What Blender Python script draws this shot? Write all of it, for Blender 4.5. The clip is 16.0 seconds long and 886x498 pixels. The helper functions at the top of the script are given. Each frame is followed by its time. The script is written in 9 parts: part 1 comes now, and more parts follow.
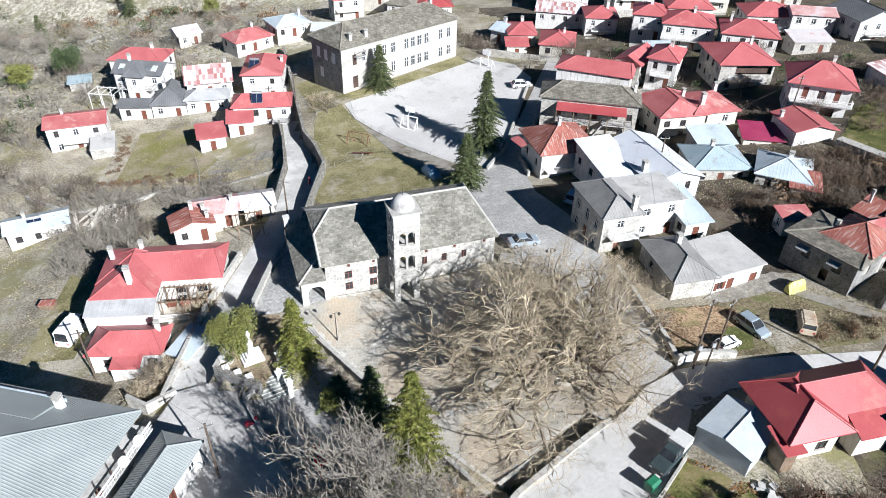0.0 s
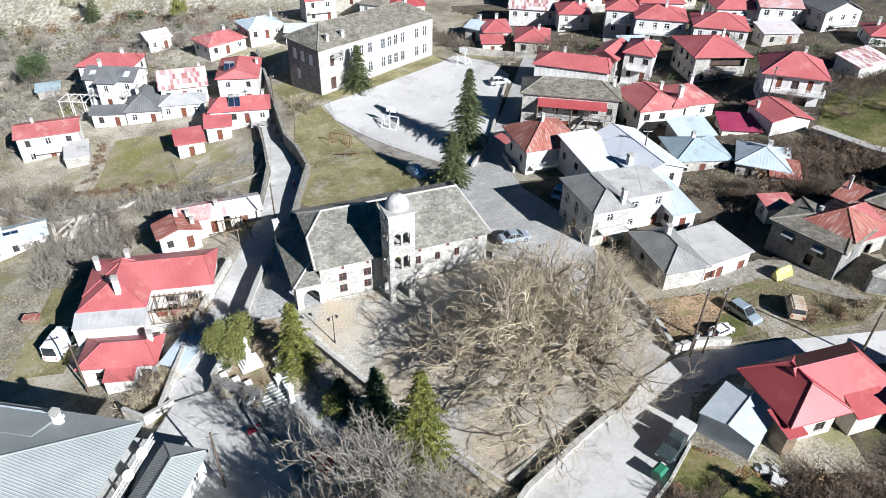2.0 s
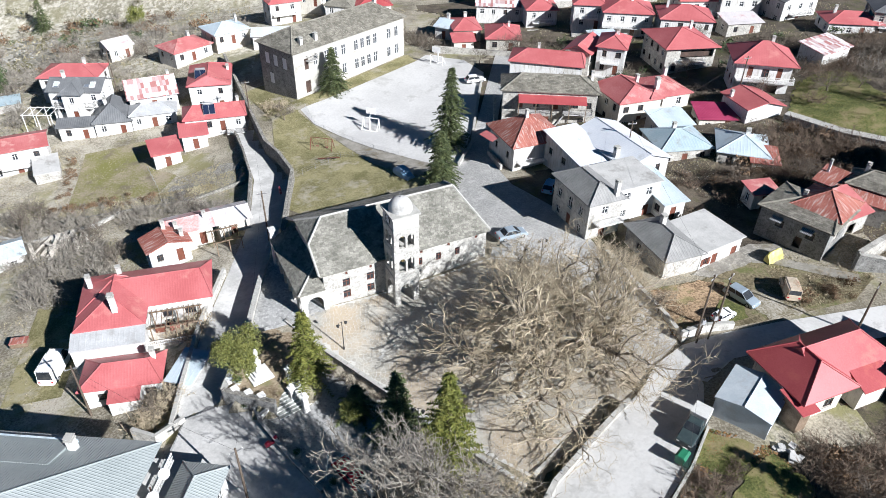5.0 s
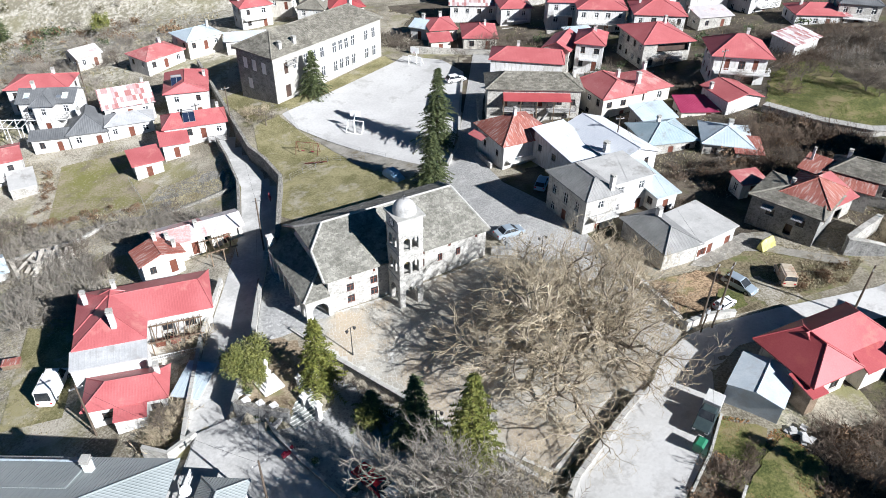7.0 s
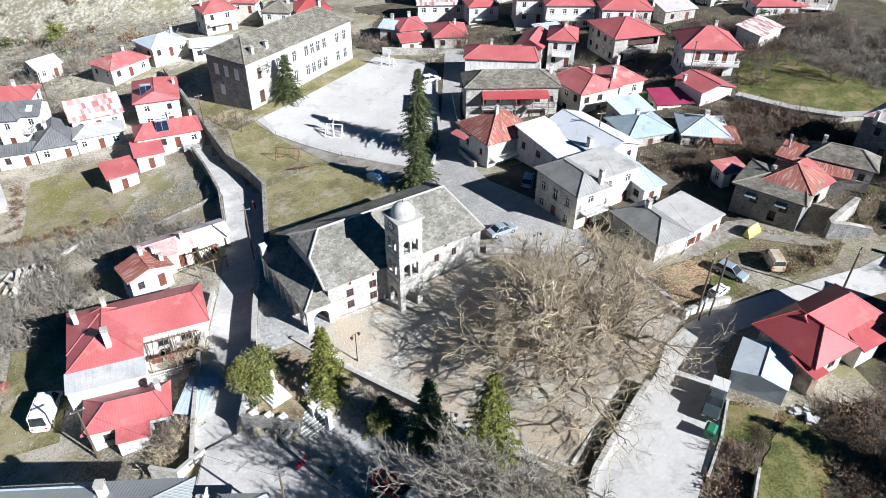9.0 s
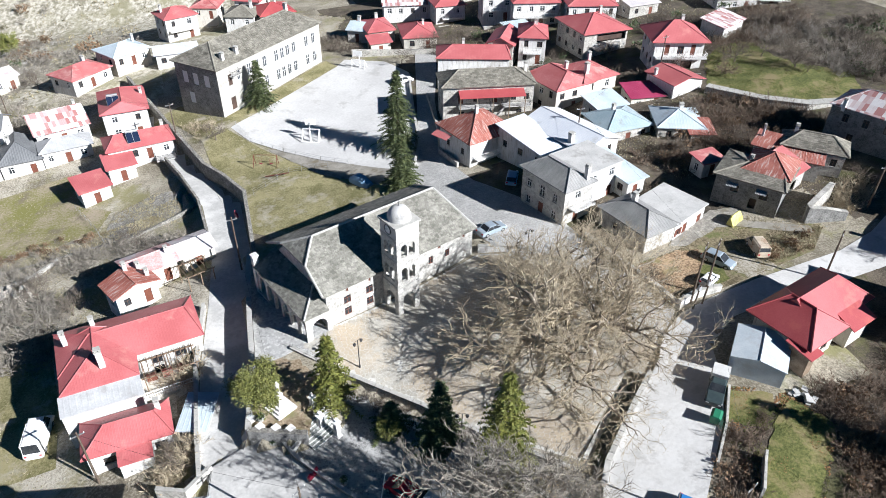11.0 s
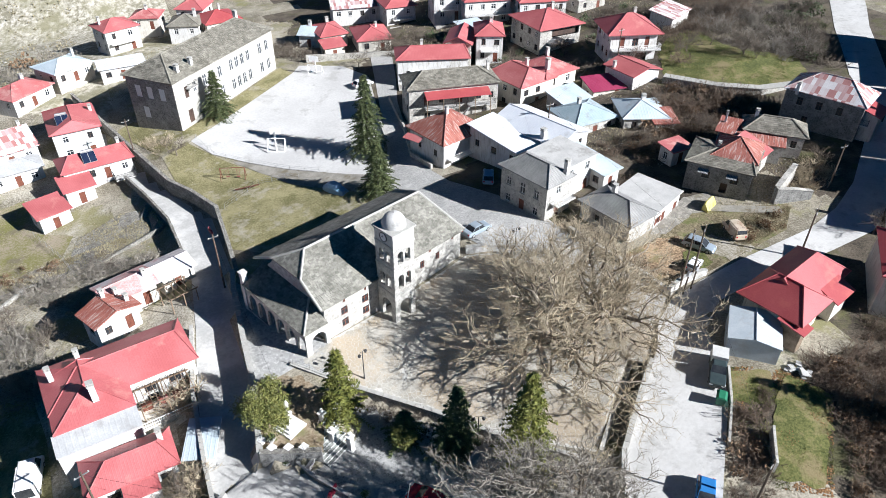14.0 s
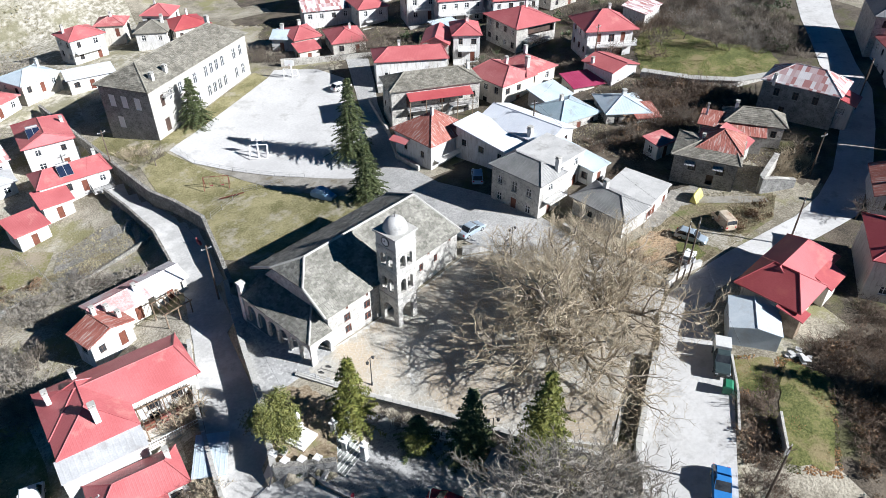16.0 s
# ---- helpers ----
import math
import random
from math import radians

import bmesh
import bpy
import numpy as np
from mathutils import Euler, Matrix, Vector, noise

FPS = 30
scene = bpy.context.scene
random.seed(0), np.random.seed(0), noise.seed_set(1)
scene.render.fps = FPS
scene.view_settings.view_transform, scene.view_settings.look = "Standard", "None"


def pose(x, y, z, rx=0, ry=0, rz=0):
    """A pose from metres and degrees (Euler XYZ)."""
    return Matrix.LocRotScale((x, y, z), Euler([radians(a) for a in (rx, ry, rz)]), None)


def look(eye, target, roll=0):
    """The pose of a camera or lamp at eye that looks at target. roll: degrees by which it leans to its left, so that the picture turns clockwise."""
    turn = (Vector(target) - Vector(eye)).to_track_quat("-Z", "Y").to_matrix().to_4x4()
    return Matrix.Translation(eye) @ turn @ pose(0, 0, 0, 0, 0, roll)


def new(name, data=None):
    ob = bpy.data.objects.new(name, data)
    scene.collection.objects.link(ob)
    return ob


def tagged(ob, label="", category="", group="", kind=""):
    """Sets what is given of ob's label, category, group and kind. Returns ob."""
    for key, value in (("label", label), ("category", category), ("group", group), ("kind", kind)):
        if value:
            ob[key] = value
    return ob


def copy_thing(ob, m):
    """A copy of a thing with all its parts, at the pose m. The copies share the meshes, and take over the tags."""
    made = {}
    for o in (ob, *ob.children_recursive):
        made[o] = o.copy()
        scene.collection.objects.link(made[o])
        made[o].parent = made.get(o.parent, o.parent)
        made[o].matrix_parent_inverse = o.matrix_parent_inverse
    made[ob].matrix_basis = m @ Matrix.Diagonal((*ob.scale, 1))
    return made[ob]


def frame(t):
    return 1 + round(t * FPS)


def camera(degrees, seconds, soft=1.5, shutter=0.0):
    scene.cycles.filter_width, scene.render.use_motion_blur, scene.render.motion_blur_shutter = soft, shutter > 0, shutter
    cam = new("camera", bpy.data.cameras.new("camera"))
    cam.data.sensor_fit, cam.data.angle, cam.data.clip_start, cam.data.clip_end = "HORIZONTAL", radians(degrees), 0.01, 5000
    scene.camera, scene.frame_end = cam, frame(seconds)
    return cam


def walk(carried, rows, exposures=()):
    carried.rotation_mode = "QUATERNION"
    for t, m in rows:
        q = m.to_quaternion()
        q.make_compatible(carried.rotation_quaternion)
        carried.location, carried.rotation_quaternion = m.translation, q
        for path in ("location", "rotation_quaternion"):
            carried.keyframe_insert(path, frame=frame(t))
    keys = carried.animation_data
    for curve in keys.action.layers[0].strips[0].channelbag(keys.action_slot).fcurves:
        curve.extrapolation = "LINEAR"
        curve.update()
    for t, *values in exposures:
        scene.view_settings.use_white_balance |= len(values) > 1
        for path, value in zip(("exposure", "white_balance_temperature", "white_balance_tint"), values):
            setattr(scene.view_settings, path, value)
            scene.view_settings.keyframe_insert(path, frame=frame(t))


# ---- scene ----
cam = camera(65.8, 16.0, soft=0.4)
METRES, EYE, TILT, LEAN, TURN = 32.5, 55.1, -36.0, -1.2, 0.0
ROWS = [
    (0.0, 0.0, 0.0, 0.0, 0.0, 0.0, -0.0),
    (0.5, -0.0224, -0.0002, -0.0003, -0.66, -0.03, 0.53),
    (1.0, -0.0454, -0.0003, -0.0001, -1.34, -0.07, 1.04),
    (1.5, -0.0686, 0.0001, 0.0011, -1.96, -0.11, 1.51),
    (2.0, -0.0917, 0.0013, 0.0011, -2.53, -0.14, 1.95),
    (2.5, -0.1158, 0.0024, 0.0021, -3.11, -0.18, 2.4),
    (3.0, -0.1406, 0.0042, 0.0038, -3.71, -0.23, 2.84),
    (3.5, -0.1675, 0.0062, 0.0062, -4.27, -0.28, 3.29),
    (4.0, -0.1971, 0.0085, 0.0098, -4.86, -0.34, 3.74),
    (6.5, -0.365, 0.0298, 0.0313, -8.29, -0.72, 6.42),
    (7.0, -0.3999, 0.0356, 0.0376, -9.08, -0.83, 7.0),
    (7.5, -0.4347, 0.0419, 0.0445, -9.88, -0.96, 7.63),
    (8.0, -0.4684, 0.0487, 0.0512, -10.72, -1.09, 8.25),
    (8.5, -0.5017, 0.0562, 0.0584, -11.6, -1.25, 8.9),
    (9.0, -0.5344, 0.0641, 0.0663, -12.47, -1.42, 9.53),
    (11.5, -0.6866, 0.1088, 0.1099, -16.87, -2.37, 12.67),
    (12.0, -0.7159, 0.119, 0.1206, -17.8, -2.6, 13.32),
    (12.5, -0.7442, 0.1298, 0.1309, -18.68, -2.82, 13.93),
    (13.0, -0.7724, 0.141, 0.1416, -19.6, -3.07, 14.55),
    (13.5, -0.8002, 0.1529, 0.1527, -20.42, -3.31, 15.11),
    (14.0, -0.8274, 0.166, 0.1644, -21.21, -3.55, 15.63),
    (14.5, -0.8537, 0.1797, 0.1763, -22.0, -3.79, 16.15),
    (15.0, -0.8809, 0.1932, 0.1885, -22.75, -4.02, 16.63),
    (15.5, -0.9071, 0.2072, 0.2003, -23.52, -4.27, 17.15),
    (16.0, -0.9334, 0.2215, 0.2125, -24.4, -4.57, 17.72),
]
walk(cam, [(t, pose(0, 0, EYE, TILT, LEAN, TURN) @ pose(METRES * x, METRES * y, METRES * z, 90 + pitch, roll, yaw)) for t, x, y, z, yaw, pitch, roll in ROWS], [(0.0, 0.90, 6080, 10), (16.0, 1.04, 6080, 10)])

# ---- light ----
SUN_EL, SUN_AZ = 30.5, (0.655, -0.755)
sun = new("sun", bpy.data.lights.new("sun", "SUN"))
sun.data.energy, sun.data.angle, sun.data.color = 5.0, radians(0.53), (1.0, 0.982, 0.958)
_h = math.hypot(*SUN_AZ)
_to = Vector((SUN_AZ[0] / _h * math.cos(radians(SUN_EL)), SUN_AZ[1] / _h * math.cos(radians(SUN_EL)), math.sin(radians(SUN_EL))))
sun.matrix_world = look(Vector((0, 60, 0)) + _to * 200, (0, 60, 0))
world = bpy.data.worlds.new("sky")
scene.world = world
world.use_nodes = True
_nt = world.node_tree
_sky = _nt.nodes.new("ShaderNodeTexSky")
_sky.sky_type, _sky.sun_disc = "NISHITA", False
_sky.altitude, _sky.air_density, _sky.dust_density = 1500, 0.4, 0.0
_sky.ozone_density = 3.0
_sky.sun_elevation, _sky.sun_rotation = radians(SUN_EL), math.atan2(SUN_AZ[0], SUN_AZ[1])
_deep = _nt.nodes.new("ShaderNodeHueSaturation")
_deep.inputs["Saturation"].default_value = 2.6
_nt.links.new(_sky.outputs[0], _deep.inputs["Color"])
_nt.links.new(_deep.outputs[0], _nt.nodes["Background"].inputs[0])
_nt.nodes["Background"].inputs[1].default_value = 0.03


# ---- materials ----
def mat(name, c1, c2, scale=0.6, fine=9.0, rough=0.85, bump=0.3, metal=0.0, ribs=0.0, rib_w=0.25, stones=0.0, joint=None,
        stain=None, stain_amt=0.0, stain_scale=0.35, island=0.0, streak=False, bands=0.0, lo=0.95, hi=1.45, grit=0.9, relief=0.05):
    """A procedural surface: two colours mixed by coarse and fine noise, with ribs, stones, stains and relief where asked; lengths in metres."""
    m = bpy.data.materials.new(name)
    m.use_nodes = True
    nt = m.node_tree
    b = nt.nodes["Principled BSDF"]
    L = nt.links.new

    def node(kind, **kw):
        n = nt.nodes.new("ShaderNode" + kind)
        for k, v in kw.items():
            n.inputs[k].default_value = v
        return n

    def math_(op, a, c):
        n = nt.nodes.new("ShaderNodeMath")
        n.operation = op
        for i, v in enumerate((a, c)):
            if isinstance(v, (int, float)):
                n.inputs[i].default_value = v
            else:
                L(v, n.inputs[i])
        return n.outputs[0]

    def mix(f, a, c, blend="MIX"):
        n = nt.nodes.new("ShaderNodeMix")
        n.data_type, n.blend_type = "RGBA", blend
        for sock, v in ((n.inputs[0], f), (n.inputs[6], a), (n.inputs[7], c)):
            if isinstance(v, (int, float)):
                sock.default_value = v
            elif isinstance(v, tuple):
                sock.default_value = (*v, 1)
            else:
                L(v, sock)
        return n.outputs[2]

    geo = nt.nodes.new("ShaderNodeNewGeometry")
    uv = nt.nodes.new("ShaderNodeUVMap")
    big = node("TexNoise", Scale=scale, Detail=5.0, Roughness=0.62)
    small = node("TexNoise", Scale=fine, Detail=3.0, Roughness=0.6)
    L(geo.outputs["Position"], big.inputs["Vector"])
    L(geo.outputs["Position"], small.inputs["Vector"])
    f = math_("ADD", math_("ADD", math_("MULTIPLY", big.outputs[0], 1.5), 0.45), math_("MULTIPLY", math_("SUBTRACT", small.outputs[0], 0.5), grit))
    ramp = nt.nodes.new("ShaderNodeMapRange")
    L(f, ramp.inputs[0])
    ramp.inputs[1].default_value, ramp.inputs[2].default_value = lo, hi
    col = mix(ramp.outputs[0], c1, c2)
    height = small.outputs[0]
    if island:
        hsv = nt.nodes.new("ShaderNodeHueSaturation")
        v = math_("ADD", math_("MULTIPLY", geo.outputs["Random Per Island"], island), 1 - island / 2)
        L(v, hsv.inputs["Value"])
        L(col, hsv.inputs["Color"])
        col = hsv.outputs[0]
    if stones:
        vor = node("TexVoronoi", Scale=1 / stones, Randomness=0.9)
        vor.feature = "DISTANCE_TO_EDGE"
        cell = node("TexVoronoi", Scale=1 / stones, Randomness=0.9)
        for v in (vor, cell):
            v.voronoi_dimensions = "2D"
            L(uv.outputs[0], v.inputs["Vector"])
        sep = nt.nodes.new("ShaderNodeSeparateColor")
        L(cell.outputs["Color"], sep.inputs[0])
        hsv = nt.nodes.new("ShaderNodeHueSaturation")
        L(math_("ADD", math_("MULTIPLY", sep.outputs[0], 0.5), 0.72), hsv.inputs["Value"])
        L(col, hsv.inputs["Color"])
        edge = nt.nodes.new("ShaderNodeMapRange")
        L(vor.outputs["Distance"], edge.inputs[0])
        edge.inputs[1].default_value, edge.inputs[2].default_value = 0.02, 0.09
        col = mix(edge.outputs[0], joint or c1, hsv.outputs[0])
        height = math_("ADD", math_("MULTIPLY", edge.outputs[0], 1.2), math_("MULTIPLY", height, 0.5))
    if ribs or bands:
        su = nt.nodes.new("ShaderNodeSeparateXYZ")
        L(uv.outputs[0], su.inputs[0])
    if ribs:
        saw = math_("ABSOLUTE", math_("SUBTRACT", math_("FRACT", math_("MULTIPLY", su.outputs[0], 1 / rib_w), 0.0), 0.5), 0.0)
        line = nt.nodes.new("ShaderNodeMapRange")
        L(saw, line.inputs[0])
        line.inputs[1].default_value, line.inputs[2].default_value = 0.3, 0.5
        height = math_("ADD", math_("MULTIPLY", line.outputs[0], ribs), math_("MULTIPLY", height, 0.25))
    if bands:
        tile = nt.nodes.new("ShaderNodeTexWhiteNoise")
        tile.noise_dimensions = "2D"
        comb = nt.nodes.new("ShaderNodeCombineXYZ")
        L(math_("FLOOR", math_("MULTIPLY", su.outputs[0], 1 / 0.6), 0.0), comb.inputs[0])
        L(math_("FLOOR", math_("MULTIPLY", su.outputs[1], 1 / 1.5), 0.0), comb.inputs[1])
        L(comb.outputs[0], tile.inputs["Vector"])
        step = nt.nodes.new("ShaderNodeMapRange")
        L(tile.outputs[0], step.inputs[0])
        step.inputs[1].default_value, step.inputs[2].default_value = bands - 0.22, bands + 0.2
        col = mix(step.outputs[0], col, stain or c2)
    if stain and stain_amt:
        st = node("TexNoise", Scale=stain_scale, Detail=6.0, Roughness=0.7)
        if streak:
            mp = nt.nodes.new("ShaderNodeMapping")
            mp.inputs["Scale"].default_value = (3.0, 0.5, 1)
            L(uv.outputs[0], mp.inputs[0])
            L(mp.outputs[0], st.inputs["Vector"])
        else:
            L(geo.outputs["Position"], st.inputs["Vector"])
        msk = nt.nodes.new("ShaderNodeMapRange")
        L(st.outputs[0], msk.inputs[0])
        msk.inputs[1].default_value, msk.inputs[2].default_value = 0.62 - stain_amt * 0.3, 0.74 - stain_amt * 0.3
        col = mix(math_("MULTIPLY", msk.outputs[0], 0.85), col, stain)
    L(col, b.inputs["Base Color"])
    b.inputs["Roughness"].default_value, b.inputs["Metallic"].default_value = rough, metal
    if bump:
        bp = nt.nodes.new("ShaderNodeBump")
        bp.inputs["Strength"].default_value, bp.inputs["Distance"].default_value = min(1.0, bump), relief
        L(height, bp.inputs["Height"])
        L(bp.outputs[0], b.inputs["Normal"])
    return m


RED = mat("red_sheet_roof", (0.40, 0.105, 0.108), (0.48, 0.145, 0.148), 0.25, 6, 0.5, 0.16, ribs=1.0, rib_w=0.3, stain=(0.52, 0.21, 0.19), stain_amt=0.2)
RED_FADED = mat("faded_red_roof", (0.38, 0.10, 0.10), (0.46, 0.165, 0.162), 0.3, 6, 0.6, 0.32, ribs=1.0, rib_w=0.3, stain=(0.54, 0.30, 0.27), stain_amt=0.3)
RED_BRIGHT = mat("bright_red_roof", (0.33, 0.06, 0.065), (0.40, 0.085, 0.09), 0.25, 6, 0.5, 0.1, ribs=0.6, rib_w=0.3, stain=(0.45, 0.12, 0.10), stain_amt=0.2)
PINK_ROOF = mat("faded_pink_sheet", (0.45, 0.22, 0.21), (0.60, 0.44, 0.42), 0.35, 5, 0.65, 0.5, ribs=1.0, rib_w=0.35, stain=(0.5, 0.5, 0.52), stain_amt=0.4)
BLEACHED = mat("bleached_grey_pink_sheet", (0.50, 0.46, 0.46), (0.63, 0.60, 0.60), 0.35, 5, 0.65, 0.5, ribs=1.0, rib_w=0.35, stain=(0.48, 0.30, 0.29), stain_amt=0.25)
RUSTY = mat("rusty_sheet_roof", (0.24, 0.07, 0.05), (0.36, 0.13, 0.10), 0.5, 5, 0.75, 0.5, ribs=1.0, rib_w=0.35, stain=(0.50, 0.42, 0.38), stain_amt=0.35, stain_scale=0.9, streak=True)
PATCHED = mat("patched_red_white_roof", (0.55, 0.53, 0.53), (0.66, 0.64, 0.64), 0.4, 5, 0.65, 0.5, ribs=1.0, rib_w=0.3, stain=(0.36, 0.16, 0.15), bands=0.55)
MAGENTA = mat("magenta_sheet_roof", (0.28, 0.03, 0.08), (0.35, 0.05, 0.11), 0.4, 6, 0.5, 0.5, ribs=1.0)
GREY_METAL = mat("grey_green_sheet_roof", (0.26, 0.29, 0.29), (0.33, 0.36, 0.36), 0.2, 5, 0.5, 0.6, ribs=1.2, rib_w=0.28)
DARK_METAL = mat("dark_grey_sheet_roof", (0.12, 0.125, 0.13), (0.18, 0.185, 0.19), 0.3, 5, 0.55, 0.7, ribs=1.0, rib_w=0.4)
PALE_METAL = mat("pale_blue_sheet_roof", (0.42, 0.50, 0.55), (0.55, 0.62, 0.66), 0.3, 5, 0.45, 0.4, ribs=0.8, rib_w=0.5, stain=(0.34, 0.36, 0.36), stain_amt=0.2)
WHITE_METAL = mat("white_sheet_roof", (0.60, 0.63, 0.68), (0.70, 0.72, 0.75), 0.3, 5, 0.45, 0.4, ribs=0.8, rib_w=0.45, stain=(0.48, 0.49, 0.50), stain_amt=0.15)
BLUE_METAL = mat("blue_grey_sheet_roof", (0.30, 0.39, 0.43), (0.40, 0.48, 0.52), 0.3, 5, 0.5, 0.5, ribs=0.8, rib_w=0.5, stain=(0.26, 0.27, 0.25), stain_amt=0.25)
SLATE = mat("stone_slate", (0.15, 0.145, 0.122), (0.28, 0.27, 0.235), 0.5, 5, 0.85, 0.4, island=0.55, stain=(0.34, 0.33, 0.28), stain_amt=0.12, stain_scale=1.5)
SLATE_BROWN = mat("brown_stone_slate", (0.125, 0.115, 0.092), (0.25, 0.235, 0.195), 0.5, 7, 0.85, 0.4, island=0.6, stain=(0.30, 0.285, 0.24), stain_amt=0.15, stain_scale=1.2)
MORTAR = mat("pale_mortar", (0.36, 0.35, 0.32), (0.46, 0.45, 0.42), 1.5, 9, 0.9, 0.4)
TILE_GREY = mat("grey_tile_roof", (0.20, 0.20, 0.195), (0.29, 0.285, 0.275), 0.5, 6, 0.8, 0.8, ribs=1.0, rib_w=0.45, island=0.2)
CONCRETE = mat("roof_concrete", (0.40, 0.395, 0.38), (0.52, 0.51, 0.49), 0.4, 6, 0.9, 0.25, stain=(0.28, 0.27, 0.25), stain_amt=0.25)
WHITE = mat("white_render", (0.56, 0.55, 0.53), (0.68, 0.675, 0.66), 0.7, 8, 0.9, 0.2, stain=(0.42, 0.40, 0.355), stain_amt=0.38, stain_scale=0.8, streak=True)
CREAM = mat("cream_render", (0.55, 0.515, 0.45), (0.67, 0.64, 0.57), 0.6, 8, 0.9, 0.2, stain=(0.40, 0.36, 0.30), stain_amt=0.32, stain_scale=0.8, streak=True)
STONE = mat("rubble_stone_wall", (0.36, 0.34, 0.30), (0.50, 0.48, 0.44), 0.7, 6, 0.92, 0.8, stones=0.38, joint=(0.56, 0.545, 0.51))
STONE_PALE = mat("pale_stone_wall", (0.39, 0.375, 0.34), (0.53, 0.515, 0.475), 0.6, 6, 0.92, 0.6, stones=0.4, joint=(0.55, 0.535, 0.50))
STONE_DARK = mat("dark_dry_stone", (0.20, 0.19, 0.165), (0.36, 0.345, 0.31), 0.7, 6, 0.95, 0.9, stones=0.33, joint=(0.12, 0.11, 0.1))
WOOD = mat("weathered_wood", (0.14, 0.095, 0.06), (0.27, 0.20, 0.14), 1.2, 14, 0.8, 0.3)
BROWN_DOOR = mat("brown_painted_wood", (0.12, 0.04, 0.025), (0.19, 0.065, 0.04), 1.2, 14, 0.6, 0.15)
DARK_WOOD = mat("dark_wood_window", (0.045, 0.03, 0.025), (0.10, 0.06, 0.045), 1.2, 14, 0.6, 0.15)
WHITE_PAINT = mat("white_paint", (0.72, 0.72, 0.71), (0.82, 0.82, 0.81), 1.5, 12, 0.5, 0.1)
GLASS = mat("dark_window_glass", (0.02, 0.024, 0.03), (0.05, 0.055, 0.06), 0.8, 3, 0.08, 0.0)
SCHOOL_PANE = mat("grey_window_glass", (0.05, 0.055, 0.062), (0.10, 0.105, 0.115), 0.6, 3, 0.12, 0.0)
BLUE_GLASS = mat("school_window_glass", (0.15, 0.17, 0.20), (0.24, 0.265, 0.30), 0.6, 3, 0.12, 0.0)
METAL = mat("galvanised_metal", (0.42, 0.42, 0.42), (0.55, 0.55, 0.55), 1, 10, 0.4, 0.1, metal=0.7)
IRON = mat("black_iron", (0.02, 0.02, 0.022), (0.05, 0.05, 0.05), 1, 10, 0.5, 0.1)
POLE_WOOD = mat("creosoted_pole", (0.075, 0.055, 0.04), (0.15, 0.115, 0.085), 1.5, 12, 0.85, 0.3)
MARBLE = mat("white_marble", (0.70, 0.69, 0.67), (0.82, 0.81, 0.79), 1.2, 9, 0.45, 0.1)
BARK = mat("pale_plane_bark", (0.13, 0.105, 0.078), (0.40, 0.345, 0.275), 1.5, 5, 0.9, 0.4)
TWIG = mat("bare_twigs", (0.30, 0.245, 0.165), (0.55, 0.47, 0.34), 0.6, 5, 0.9, 0.0)
TWIG_GREY = mat("grey_bare_twigs", (0.085, 0.068, 0.052), (0.20, 0.165, 0.13), 0.5, 5, 0.9, 0.0)
NEEDLE = mat("fir_needles", (0.040, 0.060, 0.026), (0.16, 0.185, 0.075), 1.2, 5, 0.7, 0.0, island=0.7)
NEEDLE_YELLOW = mat("yellow_green_needles", (0.085, 0.105, 0.018), (0.22, 0.22, 0.05), 1.2, 5, 0.7, 0.0, island=0.7)
LEAF = mat("olive_green_leaves", (0.08, 0.095, 0.018), (0.21, 0.21, 0.05), 1.2, 5, 0.65, 0.0, island=0.7)
LEAF_DULL = mat("dull_olive_scrub", (0.09, 0.085, 0.04), (0.21, 0.19, 0.105), 1.0, 6, 0.85, 0.0, island=0.6)
IVY = mat("dark_evergreen_leaves", (0.025, 0.045, 0.015), (0.07, 0.10, 0.03), 1.2, 7, 0.65, 0.0, island=0.5)
DEAD_LEAF = mat("dead_leaves", (0.17, 0.085, 0.03), (0.31, 0.17, 0.075), 1.0, 8, 0.9, 0.0, island=0.5)
SOIL = mat("scrub_ground", (0.16, 0.14, 0.10), (0.42, 0.38, 0.30), 0.16, 4.0, 0.95, 0.9, stain=(0.21, 0.20, 0.085), stain_amt=0.3, stain_scale=0.13, lo=0.95, hi=1.45, grit=1.2, relief=0.12)
# Dark village earth; east of the red house it also paints in shade.
DARK_SOIL_AND_SHADE = mat("dark_village_earth_and_shade", (0.045, 0.036, 0.025), (0.16, 0.13, 0.095), 0.3, 4.5, 0.95, 0.9, stain=(0.085, 0.085, 0.03), stain_amt=0.35, stain_scale=0.2, lo=0.95, hi=1.5, grit=1.1, relief=0.12)
PALE_SCRUB = mat("pale_scrub_ground", (0.17, 0.148, 0.105), (0.48, 0.44, 0.36), 0.14, 3.5, 0.95, 0.9, stain=(0.23, 0.215, 0.095), stain_amt=0.4, stain_scale=0.1, lo=0.95, hi=1.42, grit=1.3, relief=0.15)
TWIG_BROWN = mat("brown_bare_twigs", (0.085, 0.06, 0.042), (0.23, 0.17, 0.125), 0.5, 5, 0.9, 0.0)
TWIG_PALE = mat("pale_grey_twigs", (0.17, 0.15, 0.125), (0.33, 0.30, 0.255), 0.5, 5, 0.9, 0.0)
# Dark stone whose tone also carries the shade on west-facing walls.
WALL_SHADE_STONE = mat("dark_shaded_coursed_stone", (0.15, 0.15, 0.145), (0.30, 0.295, 0.28), 0.7, 6, 0.92, 0.8, stones=0.36, joint=(0.30, 0.295, 0.28))
